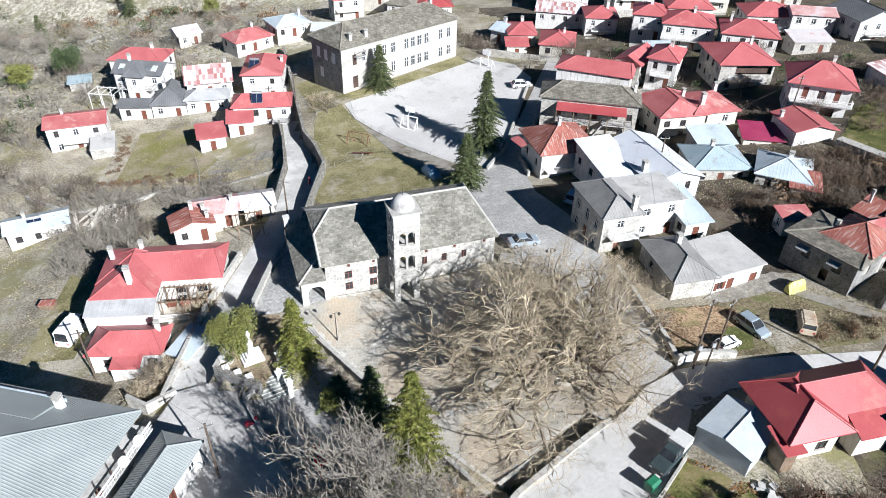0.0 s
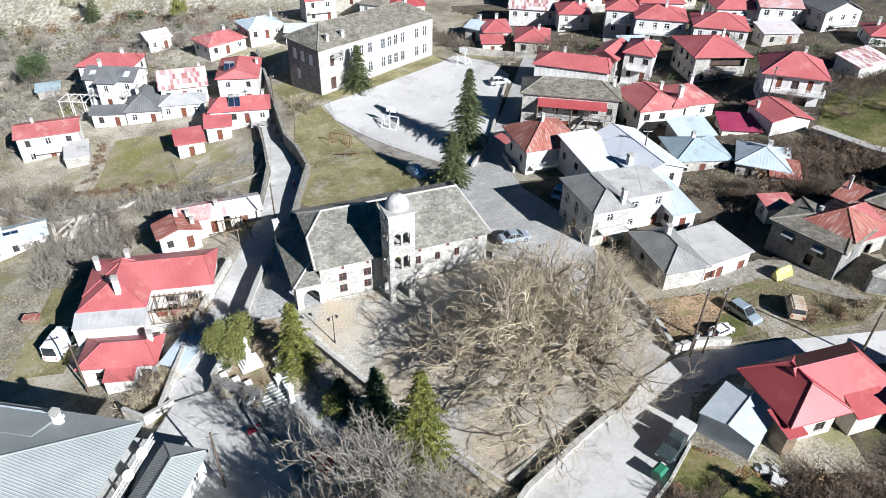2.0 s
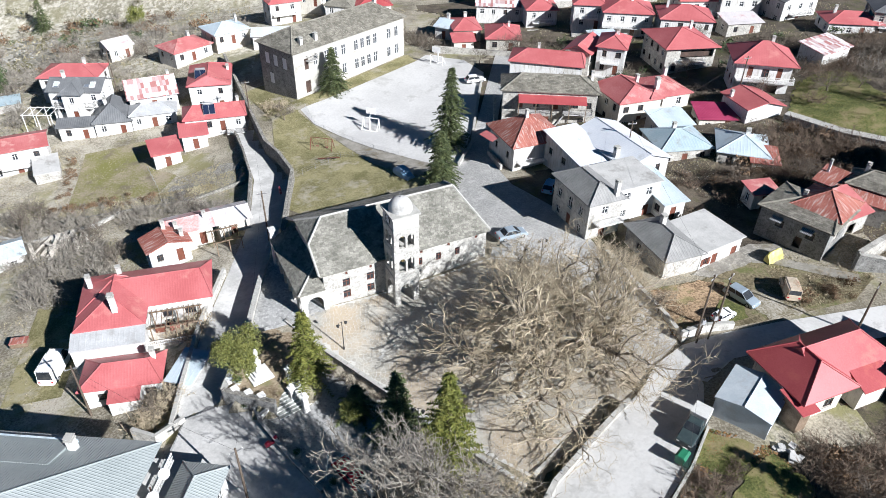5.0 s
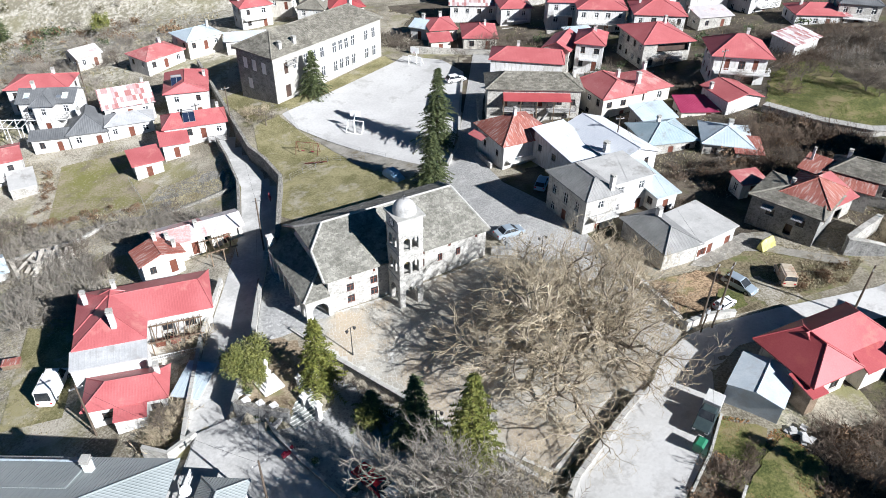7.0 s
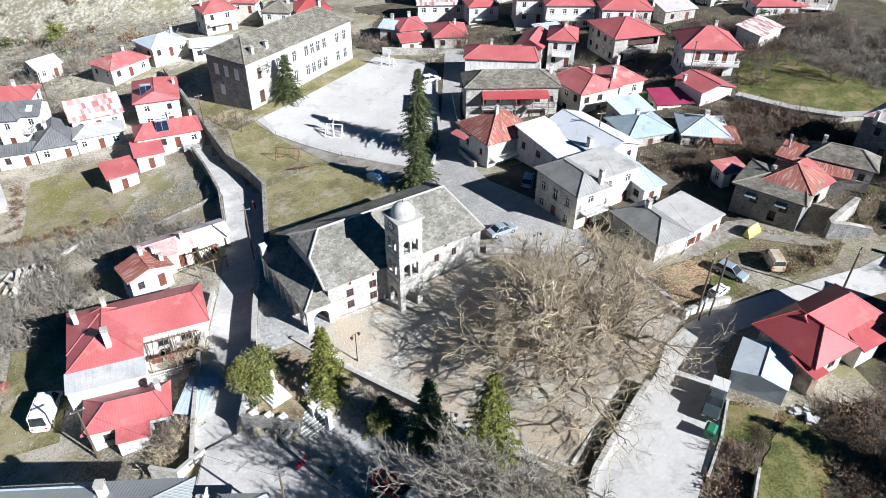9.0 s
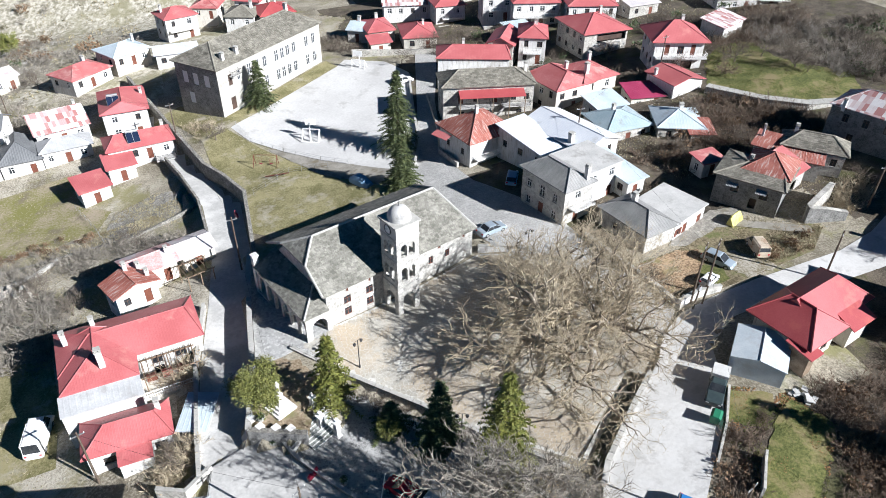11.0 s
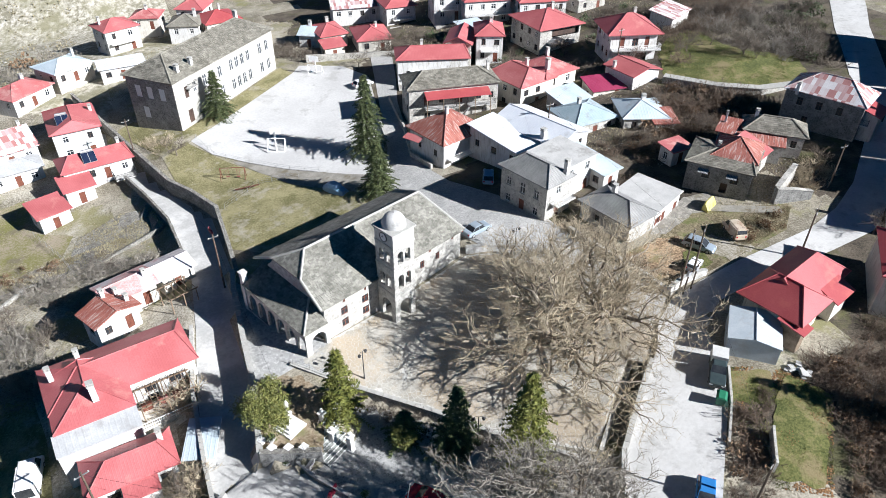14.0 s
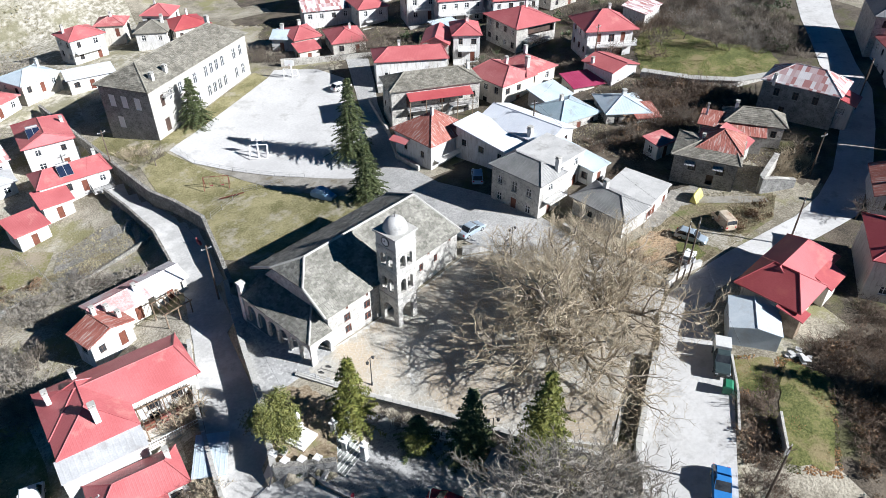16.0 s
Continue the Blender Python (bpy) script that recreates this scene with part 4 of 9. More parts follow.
def solar(parent, x, y, z, slope_y=0.35, n=2):
    """Flat solar collectors with a lying tank on a roof."""
    s = Shape()
    for k in range(n):
        m = pose(x + (k - (n - 1) / 2) * 1.08, y, z + 0.55, 40, 0, 0)
        s.box(-0.5, -0.95, -0.04, 0.5, 0.95, 0.04, m)
    p = part("solar_collector", s, PANEL, parent)
    s = Shape()
    for k in range(n):
        m = pose(x + (k - (n - 1) / 2) * 1.08, y, z + 0.55, 40, 0, 0)
        for q in ((-0.54, -0.99, -0.05, -0.5, 0.99, 0.06), (0.5, -0.99, -0.05, 0.54, 0.99, 0.06), (-0.5, -0.99, -0.05, 0.5, -0.95, 0.06), (-0.5, 0.95, -0.05, 0.5, 0.99, 0.06)):
            s.box(*q, m)
    for k in (-0.9, 0.9):
        s.tube([(x + k, y + 0.75, z - 0.2), (x + k, y + 0.75, z + 1.2)], [0.025, 0.025], 4)
    part("collector_frame", s, METAL, p)
    s = Shape()
    s.tube([(x - 0.95, y + 0.95, z + 1.35), (x + 0.95, y + 0.95, z + 1.35)], [0.27, 0.27], 12)
    part("water_tank", s, METAL, p)


SIDES = "senw"


def house(label, A, ang, w, d, eave, base, rise=1.5, roof="hip", roof_m=None, wall_m=None, over=0.45, axis="x", hips=None, holes=None,
          storeys=None, chimneys=(), name="house", group="village houses", cap_m=None, slates=0.0, frame_m=None, pane_m=None, category="house", balconies=(), solar_at=None, auto=True, thick=0.14, side_m=None, own_roof=None):
    """A house over the eaves rectangle whose first corner is A, with the side of length w at ang degrees; heights above the datum."""
    wall_m, roof_m, frame_m, pane_m = wall_m or WHITE, roof_m or RED, frame_m or DARK_WOOD, pane_m or GLASS
    c, s_ = math.cos(radians(ang)), math.sin(radians(ang))
    cx, cy = A[0] + c * w / 2 - s_ * d / 2, A[1] + s_ * w / 2 + c * d / 2
    H = eave - base
    ob = thing(name, pose(cx, cy, base, 0, 0, ang), label, category, group)
    x, y = w / 2 - over, d / 2 - over
    corners = [(-x, -y), (x, -y), (x, y), (-x, y)]
    rnd = random.Random(int(abs(A[0] * 71 + A[1] * 13)))
    if holes is None:
        holes = {}
    if auto:
        st = storeys or max(1, int(round((H - 0.2) / 2.9)))
        for i, side in enumerate("sew"):
            if side in holes:
                continue
            L = (2 * x) if side == "s" else (2 * y)
            n = max(1, int(L / 2.7))
            lst = []
            for k in range(st):
                z = H - 2.75 * (st - k) + 0.85
                if z < 0.2:
                    continue
                for q in range(n):
                    u = L * (q + 0.5) / n + rnd.uniform(-0.15, 0.15)
                    if k == 0 and side == "s" and q == n // 2 and z - 0.85 > -0.6:
                        lst.append((u, max(0.05, z - 0.85), 0.95, 2.05, "door"))
                    else:
                        lst.append((u, z, rnd.choice((0.85, 0.95, 1.1)), rnd.choice((1.15, 1.3)), "window", *((WHITE_PAINT,) if rnd.random() < 0.5 else ())))
            holes[side] = lst
    if auto and group == "village houses":
        if not chimneys and roof != "flat":
            chimneys = [(w * rnd.uniform(-0.3, 0.3), d * rnd.uniform(-0.1, 0.25), rnd.uniform(0.7, 1.1), rnd.choice((0.45, 0.55, 0.65)))]
        if not balconies and H > 4.6 and rnd.random() < 0.75:
            balconies = [(-x * rnd.uniform(0.5, 0.95), x * rnd.uniform(0.4, 0.95), -y, H - 2.85, rnd.uniform(1.1, 1.5), rnd.choice((WHITE_PAINT, WHITE_PAINT, IRON)), WHITE)]
    sh = Shape()
    own = {k: Shape() for k in (side_m or {})}
    frames = {}
    for i, side in enumerate(SIDES):
        a, b = corners[i], corners[(i + 1) % 4]
        frames[side] = (*wall_side(own[side] if side in own else sh, a, b, -1.2, H - 0.02, holes.get(side, [])), holes.get(side, []))
    faces, _ = roof_faces(w, d, rise, roof, axis, *(hips or ((min(w, d) / 2,) * 2 if roof == "hip" else (0, 0))))
    if roof == "gable":
        k = rise * (1 - over / ((d if axis == "x" else w) / 2))
        if axis == "x":
            for q in (-1, 1):
                tri = [(q * x, -y, H - 0.02), (q * x, y, H - 0.02), (q * x, 0, H - 0.02 + k + 0.1)]
                sh.poly(tri if q > 0 else tri[::-1])
        else:
            for q in (-1, 1):
                tri = [(x, q * y, H - 0.02), (-x, q * y, H - 0.02), (0, q * y, H - 0.02 + k + 0.1)]
                sh.poly(tri if q > 0 else tri[::-1])
    if roof == "flat" and rise > 0.3:
        sh.poly([(x, y, H - 0.02), (-x, y, H - 0.02), (-x, y, H + rise * 0.9), (x, y, H + rise * 0.9)])
        for q in (-1, 1):
            tri = [(q * x, -y, H - 0.02), (q * x, y, H - 0.02), (q * x, y, H + rise * 0.9)]
            sh.poly(tri if q > 0 else tri[::-1])
    part("wall", sh, wall_m, ob)
    for k in own:
        part("wall", own[k], side_m[k], ob)
    for side, (a, dd, nn, hl) in frames.items():
        window_parts(ob, a, dd, nn, hl, frame_m, pane_m)
    hl_, hr_ = hips or ((min(w, d) / 2,) * 2 if roof == "hip" else (0, 0))
    if roof == "hip" and not hips:
        L, S = (w, d) if axis == "x" else (d, w)
        hl_ = hr_ = min(S / 2, L / 2 - 0.01)
    build_roof(ob, w, d, H + 0.14, rise, "flat" if roof == "flat" else "ridge", axis, hl_, hr_, roof_m, cap_m or roof_m, thick=thick, slates=slates, cap_r=0.0 if roof == "flat" else (0.16 if slates else 0.08), own=own_roof)
    for ch in chimneys:
        u, v, h = ch[:3]
        top = H + rise * (1 - min(1, abs(v) * 2 / d if axis == "x" else abs(u) * 2 / w)) if roof != "flat" else H
        chimney(ob, u, v, top - 0.6, top + 0.14 + h, ch[3] if len(ch) > 3 else 0.5)
    for bl in balconies:
        balcony(ob, *bl)
    if auto and group == "village houses" and balconies and A[1] > 100 and A[0] > 10:
        out = rnd.uniform(1.8, 3.0)
        s = Shape()
        s.box(-x, -y - out, -1.4, x * 0.9, -y - 0.003, 0.04)
        part("terrace", s, CONCRETE, ob)
        s = Shape()
        s.box(-x, -y - out - 0.25, -1.6, x * 0.9, -y - out - 0.003, 0.7)
        part("terrace_wall", s, STONE, ob)
    if solar_at:
        solar(ob, *solar_at)
    return ob


def at(ob_A, ang, u, v):
    c, s_ = math.cos(radians(ang)), math.sin(radians(ang))
    return (ob_A[0] + c * u - s_ * v, ob_A[1] + s_ * u + c * v)


# ---- the houses of the village ----
W_ = "window"
# west of the lane
house("large white two-storey house with red sheet roof by lane", (-42.6, 66.9), 8, 15.6, 7.8, -0.2, -4.6, 1.7, "hip", RED, WHITE, hips=(3.9, 1.2), chimneys=[(-6.5, 0.6, 0.8), (-3.5, 3.2, 0.9)],
      holes={"s": [(9.5, 2.0, 1.2, 1.2, W_), (12.2, 2.0, 1.3, 1.2, W_), (9.5, 0.1, 1.2, 1.5, W_), (13, 0.0, 1.0, 2.0, "door")], "e": [(3, 2, 0.9, 1.2, W_)], "w": [(2, 2, 0.9, 1.2, W_), (5, 2, 0.9, 1.2, W_)]})
house("white house wing with a hipped red sheet roof", (-42.2, 64.0), 6, 8.0, 8.4, -0.15, -5.2, 1.75, "hip", RED, WHITE, axis="y", hips=(4.0, 0.4), chimneys=[(0.6, -2.2, 1.5, 0.6)], group="house wings")
house("white terrace wall and grey sheet awning below the house wing", (-42.2, 61.7), 6, 8.2, 2.4, -1.0, -5.4, 0.75, "flat", TIN, WHITE, over=0.1, group="house wings", auto=False)
house("small white house with a red hipped sheet roof", (-40.4, 56.6), 4, 9.0, 5.2, -2.4, -5.6, 1.45, "hip", RED, WHITE, hips=(2.6, 1.5), chimneys=[(3.4, 0.6, 0.9)],
      holes={"s": [(2.0, 1.3, 1.2, 1.0, "shutters"), (4.4, 0.1, 0.95, 2.0, "door"), (7.0, 1.3, 1.2, 1.0, "shutters")], "e": [(2, 1.3, 0.9, 1.0, W_)]})
house("low cream outbuilding with a faded pink sheet roof", (-36.0, 84.2), 19, 7.2, 5.2, -1.3, -5.0, 0.9, "gable", PINK_ROOF, CREAM, chimneys=[(2.5, -0.6, 0.6)])
house("outbuilding end with a bleached grey sheet roof", at((-36.0, 84.2), 19, 7.22, 0.05), 19, 5.4, 5.1, -1.34, -5.0, 0.88, "gable", BLEACHED, CREAM, group="house wings", storeys=1)
house("white lean-to wing with a corrugated rusty red roof", (-37.6, 80.2), 26, 6.4, 4.6, -1.3, -5.2, 1.0, "gable", RUSTY, WHITE, axis="y", chimneys=[(0.4, 1.6, 0.9), (2.2, -0.6, 0.7), (2.0, 1.4, 0.7)], group="house wings")
house("two-storey white house with a red sheet roof and a solar heater", (-41.0, 135.5), 5, 8.8, 11.5, -0.1, -5.6, 1.8, "hip", RED, WHITE, axis="y", hips=(0.8, 3.5), solar_at=(-1.5, -3.0, 6.4), chimneys=[(3.6, 1.5, 0.8)])
house("white house with red sheet roof and solar heater by the lane", (-40.0, 123.0), 9, 11.8, 6.6, -1.7, -6.2, 1.5, "hip", RED, WHITE, hips=(2.2, 1.0), solar_at=(-0.8, -1.6, 5.2), chimneys=[(4.6, 1.2, 0.8)],
      balconies=[(1.8, 5.4, -2.85, 1.9, 2.2)])
house("white annexe with a lean-to red sheet roof", (-40.2, 119.4), 12, 5.3, 4.6, -3.2, -6.8, 1.0, "flat", RED, WHITE, group="house wings", storeys=1)
house("low white outhouse with a red lean-to roof", (-44.4, 114.4), 20, 5.6, 5.4, -4.2, -7.0, 0.8, "flat", RED, WHITE, group="house wings", storeys=1)
house("white cottage with a dark grey hipped sheet roof", (-58.6, 129.6), 8, 7.6, 9.0, -4.6, -7.6, 2.7, "hip", DARK_METAL, WHITE, axis="y", hips=(3.2, 1.5), frame_m=WHITE_PAINT)
house("low porch with a dark grey sheet roof", (-65.2, 129.2), 4, 7.2, 3.0, -4.9, -7.8, 0.8, "flat", DARK_METAL, WHITE, group="house wings", storeys=1)
house("old house with a patched red and white corrugated roof", (-52.6, 135.0), 17, 10.0, 9.8, -2.3, -6.4, 2.3, "gable", PATCHED, WHITE, axis="x", chimneys=[(3.8, 0.5, 0.7)])
house("white annexe with a pale grey sheet roof", (-51.8, 130.6), 11, 9.2, 5.6, -3.8, -6.8, 1.3, "hip", TIN, WHITE, group="house wings", storeys=1, frame_m=WHITE_PAINT)
house("white house with a red hipped sheet roof near the slope", (-47.5, 158.0), 42, 10.6, 8.0, -1.5, -5.2, 1.6, "hip", RED_FADED, WHITE)
house("house with a pale blue sheet roof", (-39.2, 164.6), 33, 9.6, 8.6, 0.2, -4.0, 1.4, "hip", PALE_METAL, CREAM, chimneys=[(3.6, 1.2, 0.8)])
house("low shed with a flat pale sheet roof", (-31.0, 164.6), 3, 10.0, 5.6, -0.2, -3.6, 0.4, "flat", WHITE_METAL, WHITE, group="sheds")
house("white two-storey house with a red hipped roof beyond the school", (-28.0, 184.0), 20, 9.0, 8.0, 1.4, -4.0, 1.7, "hip", RED, WHITE, chimneys=[(-3, 1, 0.8)])
house("small shed with a patched grey corrugated roof", (-64.6, 168.0), 38, 6.6, 6.6, -3.6, -6.8, 1.3, "gable", BLEACHED, CREAM, group="sheds")
house("long house with a dark grey sheet roof and skylights", (-68.4, 137.4), -6, 11.0, 7.2, -0.8, -7.6, 1.6, "gable", DARK_METAL, WHITE, storeys=2)
for _u in (1.9, 9.0):
    _c = thing("skylight", pose(*at((-68.4, 137.4), -6, _u, 1.7), 0.12, 24, 0, -6), "white-framed roof window in dark sheet metal", "skylight", "skylights")
    _s = Shape()
    _s.box(-0.5, -0.75, -0.12, 0.5, 0.75, 0.14)
    part("frame", _s, WHITE_PAINT, _c)
    _s = Shape()
    _s.box(-0.4, -0.65, 0.143, 0.4, 0.65, 0.16)
    part("pane", _s, PALE_METAL, _c)
house("dark grey hipped roof bay over the long house's veranda", at((-68.4, 137.4), -6, 3.2, -1.7), -6, 4.6, 5.2, -0.75, -7.6, 1.7, "hip", DARK_METAL, WHITE, axis="y", hips=(2.4, 0.3), group="house wings", storeys=2)
house("white house with a low red sheet roof above a bare garden", (-74.4, 117.4), 19, 11.4, 7.2, -4.3, -9.4, 1.0, "gable", RED_FADED, WHITE, storeys=2)
house("house with a red sheet roof behind dark grey roofs", (-74.0, 148.2), -4, 12.6, 8.4, -2.2, -8.0, 1.6, "hip", RED, WHITE)
house("white house with a pale grey sheet roof and solar heater", (-67.6, 87.6), 26, 9.8, 5.4, -7.8, -12.6, 0.9, "gable", PALE_METAL, WHITE, solar_at=(-0.2, -1.4, 4.6))
house("white house with a faded red roof at the village edge", (-78.5, 86.0), 26, 8.0, 7.0, -7.0, -12.8, 1.5, "hip", RED, WHITE)
house("red sheet porch roof on the small white house", at((-40.4, 56.6), 4, 3.3, -1.7), 4, 3.4, 2.0, -2.9, -5.6, 0.4, "flat", RED, WHITE, over=0.12, group="house wings", auto=False)
house("lean-to with a whitish sheet roof below the white house", at((-74.4, 117.4), 19, 8.0, -5.6), 19, 4.4, 6.0, -7.0, -9.8, 0.8, "flat", CONCRETE, STONE, over=0.1, group="sheds", auto=False)
house("small shed with a blue-grey tin roof", (-82.4, 144.6), 20, 5.2, 4.0, -6.6, -9.0, 0.5, "flat", BLUE_METAL, STONE, group="sheds", auto=False)
# behind the school
house("house with a brown stone slate roof", (-14.2, 184.0), -20, 8.0, 8.0, 1.0, -3.6, 1.8, "hip", SLATE_BROWN, WHITE)
house("white house with a red hipped roof", (-10.8, 193.6), -30, 7.6, 8.0, 2.0, -3.4, 1.9, "hip", RED, WHITE)
house("house with a red hipped roof", (-5.4, 181.0), 10, 9.6, 9.0, 1.0, -3.4, 1.8, "hip", RED_BRIGHT, CREAM)
house("small house with a faded red roof", (-21.6, 196.0), -20, 7.4, 7.0, 0.4, -4.0, 1.4, "hip", RED_FADED, CREAM)
# north
house("red-roofed house with stepped roofs at the yard", (16.2, 158.4), 2, 7.2, 9.6, 1.9, -1.9, 1.5, "hip", RED, CREAM)
house("low porch with a red sheet roof", (15.4, 153.6), 2, 5.6, 4.0, 0.9, -1.8, 0.9, "flat", RED, CREAM, group="house wings", storeys=1)
house("house with a red pyramidal sheet roof at the yard", (22.4, 151.2), -10, 8.4, 10.2, 2.3, -1.4, 1.7, "hip", RED, CREAM, axis="y")
house("small house with a pale blue sheet roof", (12.0, 163.4), -34, 5.6, 7.6, 1.5, -1.8, 1.0, "gable", PALE_METAL, WHITE)
house("house with a striped red and white sheet roof", (24.0, 173.6), -12, 12.6, 9.0, 3.0, -1.6, 1.5, "gable", PATCHED, WHITE)
house("white house with a red roof", (35.0, 165.0), -4, 8.4, 9.0, 4.2, -0.5, 1.7, "hip", RED, WHITE)
house("white two-storey house with a red roof", (43.9, 156.8), -14, 8.4, 8.6, 7.8, 1.2, 1.8, "hip", RED, WHITE)
house("white house with long balconies and a red hipped roof", (49.0, 150.6), -14, 11.8, 9.6, 7.8, 1.6, 1.9, "hip", RED, WHITE, frame_m=WHITE_PAINT, balconies=[(-5.6, 5.6, -4.35, 3.2, 1.3, WHITE_PAINT)])
house("house with a red hipped roof and white balcony", (59.6, 143.6), -16, 12.0, 10.0, 8.2, 2.4, 2.0, "hip", RED, WHITE, chimneys=[(-4, 0.5, 0.9)])
house("house with a red sheet roof high in the village", (69.6, 156.0), -4, 11.8, 9.4, 8.2, 2.8, 1.9, "hip", RED, WHITE)
house("house with a dark stone slate roof and white gable", (90.0, 146.4), 12, 10.5, 11.5, 10.2, 4.8, 2.2, "gable", DARK_METAL, WHITE, axis="y")
house("white house with a red hipped sheet roof", (94.0, 135.4), -14, 12.4, 8.4, 9.0, 5.0, 1.6, "hip", RED, WHITE)
house("grey stone two-storey house with a dark slate roof", (103.0, 134.2), -24, 9.6, 10.0, 11.5, 5.8, 2.0, "hip", DARK_METAL, STONE)
house("long white shed with a grey patched roof", (81.2, 116.4), 26, 10.0, 6.0, 9.3, 5.6, 1.0, "flat", PATCHED, WHITE, group="sheds", auto=False)
# east of the yard
house("long white house with a red sheet roof beside the yard", (23.0, 130.2), -20, 15.2, 7.6, 5.1, 0.2, 1.6, "hip", RED, WHITE, hips=(3.4, 1.0), chimneys=[(-2.0, 0.6, 0.9)], holes={"s": [(2.2, 1.1, 1.0, 1.5, W_), (11.5, 0.4, 2.4, 1.2, "opening")]})
house("tall white house with a red hipped roof", (40.6, 129.8), -26, 6.4, 8.6, 7.6, 1.6, 1.6, "hip", RED, WHITE, axis="y")
house("house wing with a red sheet roof", (34.8, 132.8), -36, 6.2, 9.6, 6.0, 1.2, 1.5, "gable", RED, STONE, axis="y", group="house wings")
rb = house("stone house with brown slate roof and long red balcony awning", (17.9, 112.8), -12, 17.6, 7.4, 6.4, -0.4, 1.9, "hip", SLATE_BROWN, STONE, slates=0.44, cap_m=SLATE_BROWN, chimneys=[(7.6, 1.2, 0.8)],
           holes={"s": [(3.2, 3.6, 0.9, 2.0, "door"), (6, 3.9, 0.95, 1.2, W_), (9.5, 3.6, 0.9, 2.0, "door"), (13, 3.9, 0.95, 1.2, W_), (15.4, 3.9, 0.9, 1.2, W_), (3.4, 0.8, 1.0, 1.3, W_), (8, 0.1, 1.1, 2.1, "door"), (14.2, 0.8, 1.0, 1.3, W_)]},
           balconies=[(-5.6, 0.2, -3.25, 3.4, 1.6), (2.4, 7.6, -3.25, 3.4, 1.6)])
_s = Shape()
_s.hexa([(-5.6, -5.6, 5.55), (6.4, -5.6, 5.55), (6.4, -3.26, 6.15), (-5.6, -3.26, 6.15), (-5.6, -5.6, 5.63), (6.4, -5.6, 5.63), (6.4, -3.26, 6.23), (-5.6, -3.26, 6.23)])
part("awning", _s, RED_BRIGHT, rb, "red sheet awning")
for _x in (-5.5, -2.5, 0.4, 3.4, 6.3):
    _s = Shape()
    _s.box(_x - 0.06, -5.55, 0, _x + 0.06, -5.43, 5.56)
    part("awning_post", _s, WOOD, rb)
for _i in range(14):
    _s = Shape()
    _s.box(0.5 + _i * 0.14, -5.0, _i * 0.24, 0.8 + _i * 0.14, -3.9, 0.06 + _i * 0.24)
    part("stair_tread", _s, CONCRETE, rb)
house("white house with a rusty patched pyramidal sheet roof", (16.2, 94.6), 15, 10.4, 9.8, 4.4, -0.6, 2.9, "hip", RUSTY, WHITE, over=0.6, holes={"s": [(7.6, 2.2, 0.7, 1.5, W_)], "w": [(2.5, 2.2, 0.8, 1.1, W_), (6.5, 2.2, 0.8, 1.1, W_)], "e": [(4, 2.2, 0.8, 1.1, W_)]})
house("cream house with a red sheet roof in several hips", (37.6, 106.3), 12, 9.4, 9.8, 5.7, 0.8, 1.9, "hip", RED_FADED, CREAM, axis="y", hips=(3.0, 2.0))
house("cream house wing with a red hipped sheet roof and white chimney", (43.8, 107.6), 12, 9.0, 9.0, 6.0, 1.4, 1.9, "hip", RED_FADED, CREAM, chimneys=[(-2.2, -2.4, 1.6, 0.7), (3.4, 3.2, 1.2, 0.6)], group="house wings")
house("low house with a white sheet roof in two planes", (25.0, 85.8), 18, 6.4, 11.6, 5.0, 0.6, 1.4, "flat", WHITE_METAL, WHITE)
house("white house with a broad white gabled sheet roof", (30.8, 84.4), 18, 9.0, 14.0, 5.6, 1.0, 1.5, "gable", WHITE_METAL, WHITE, axis="y", chimneys=[(-3.6, -3.4, 1.2, 0.7)])
house("low house with a blue-grey hipped sheet roof", (39.2, 91.2), 2, 9.4, 8.4, 4.4, 1.2, 1.7, "hip", BLUE_METAL, STONE, storeys=1)
house("low house with a pale blue hipped sheet roof", (47.6, 89.6), -24, 8.2, 8.6, 4.9, 1.6, 1.5, "hip", PALE_METAL, STONE, storeys=1)
house("lean-to with a pale sheet roof", (42.2, 99.0), 8, 7.0, 5.6, 4.5, 1.6, 0.9, "flat", PALE_METAL, CREAM, group="sheds", storeys=1)
house("shed with a magenta sheet roof", (50.2, 101.6), -8, 7.4, 5.4, 4.6, 2.2, 0.9, "flat", MAGENTA, CREAM, group="sheds", storeys=1)
house("white house with a low red sheet roof beside the ravine", (57.4, 99.4), 8, 7.8, 8.0, 6.9, 3.2, 1.0, "gable", RED, WHITE, axis="y", chimneys=[(-3.3, 1.6, 0.8)], auto=False)
house("white two-storey house with a balcony and red hipped roof", (59.4, 110.5), -19, 11.2, 10.0, 10.9, 5.0, 2.7, "hip", RED, WHITE, over=0.9, frame_m=BROWN_DOOR, balconies=[(-4.6, 5.2, -4.1, 3.1, 1.5, WHITE_PAINT)],
      holes={"s": [(2.4, 3.2, 0.9, 2.1, "door"), (5, 3.4, 1.2, 1.6, W_), (7.4, 3.2, 0.9, 2.1, "door"), (3, 0.4, 1.0, 1.2, W_), (6.6, 0.1, 2.2, 2.0, "opening")]}, chimneys=[(1.5, 1.5, 1.0)])
house("stone house with a red hipped roof and open loft", (53.2, 124.8), 2, 11.8, 12.4, 8.3, 2.6, 2.2, "hip", RED, STONE, over=0.7, chimneys=[(3.2, 2.5, 0.9)], holes={"s": [(6.5, 3.7, 7.0, 1.5, "opening"), (2.0, 1.0, 0.9, 1.2, W_)]})
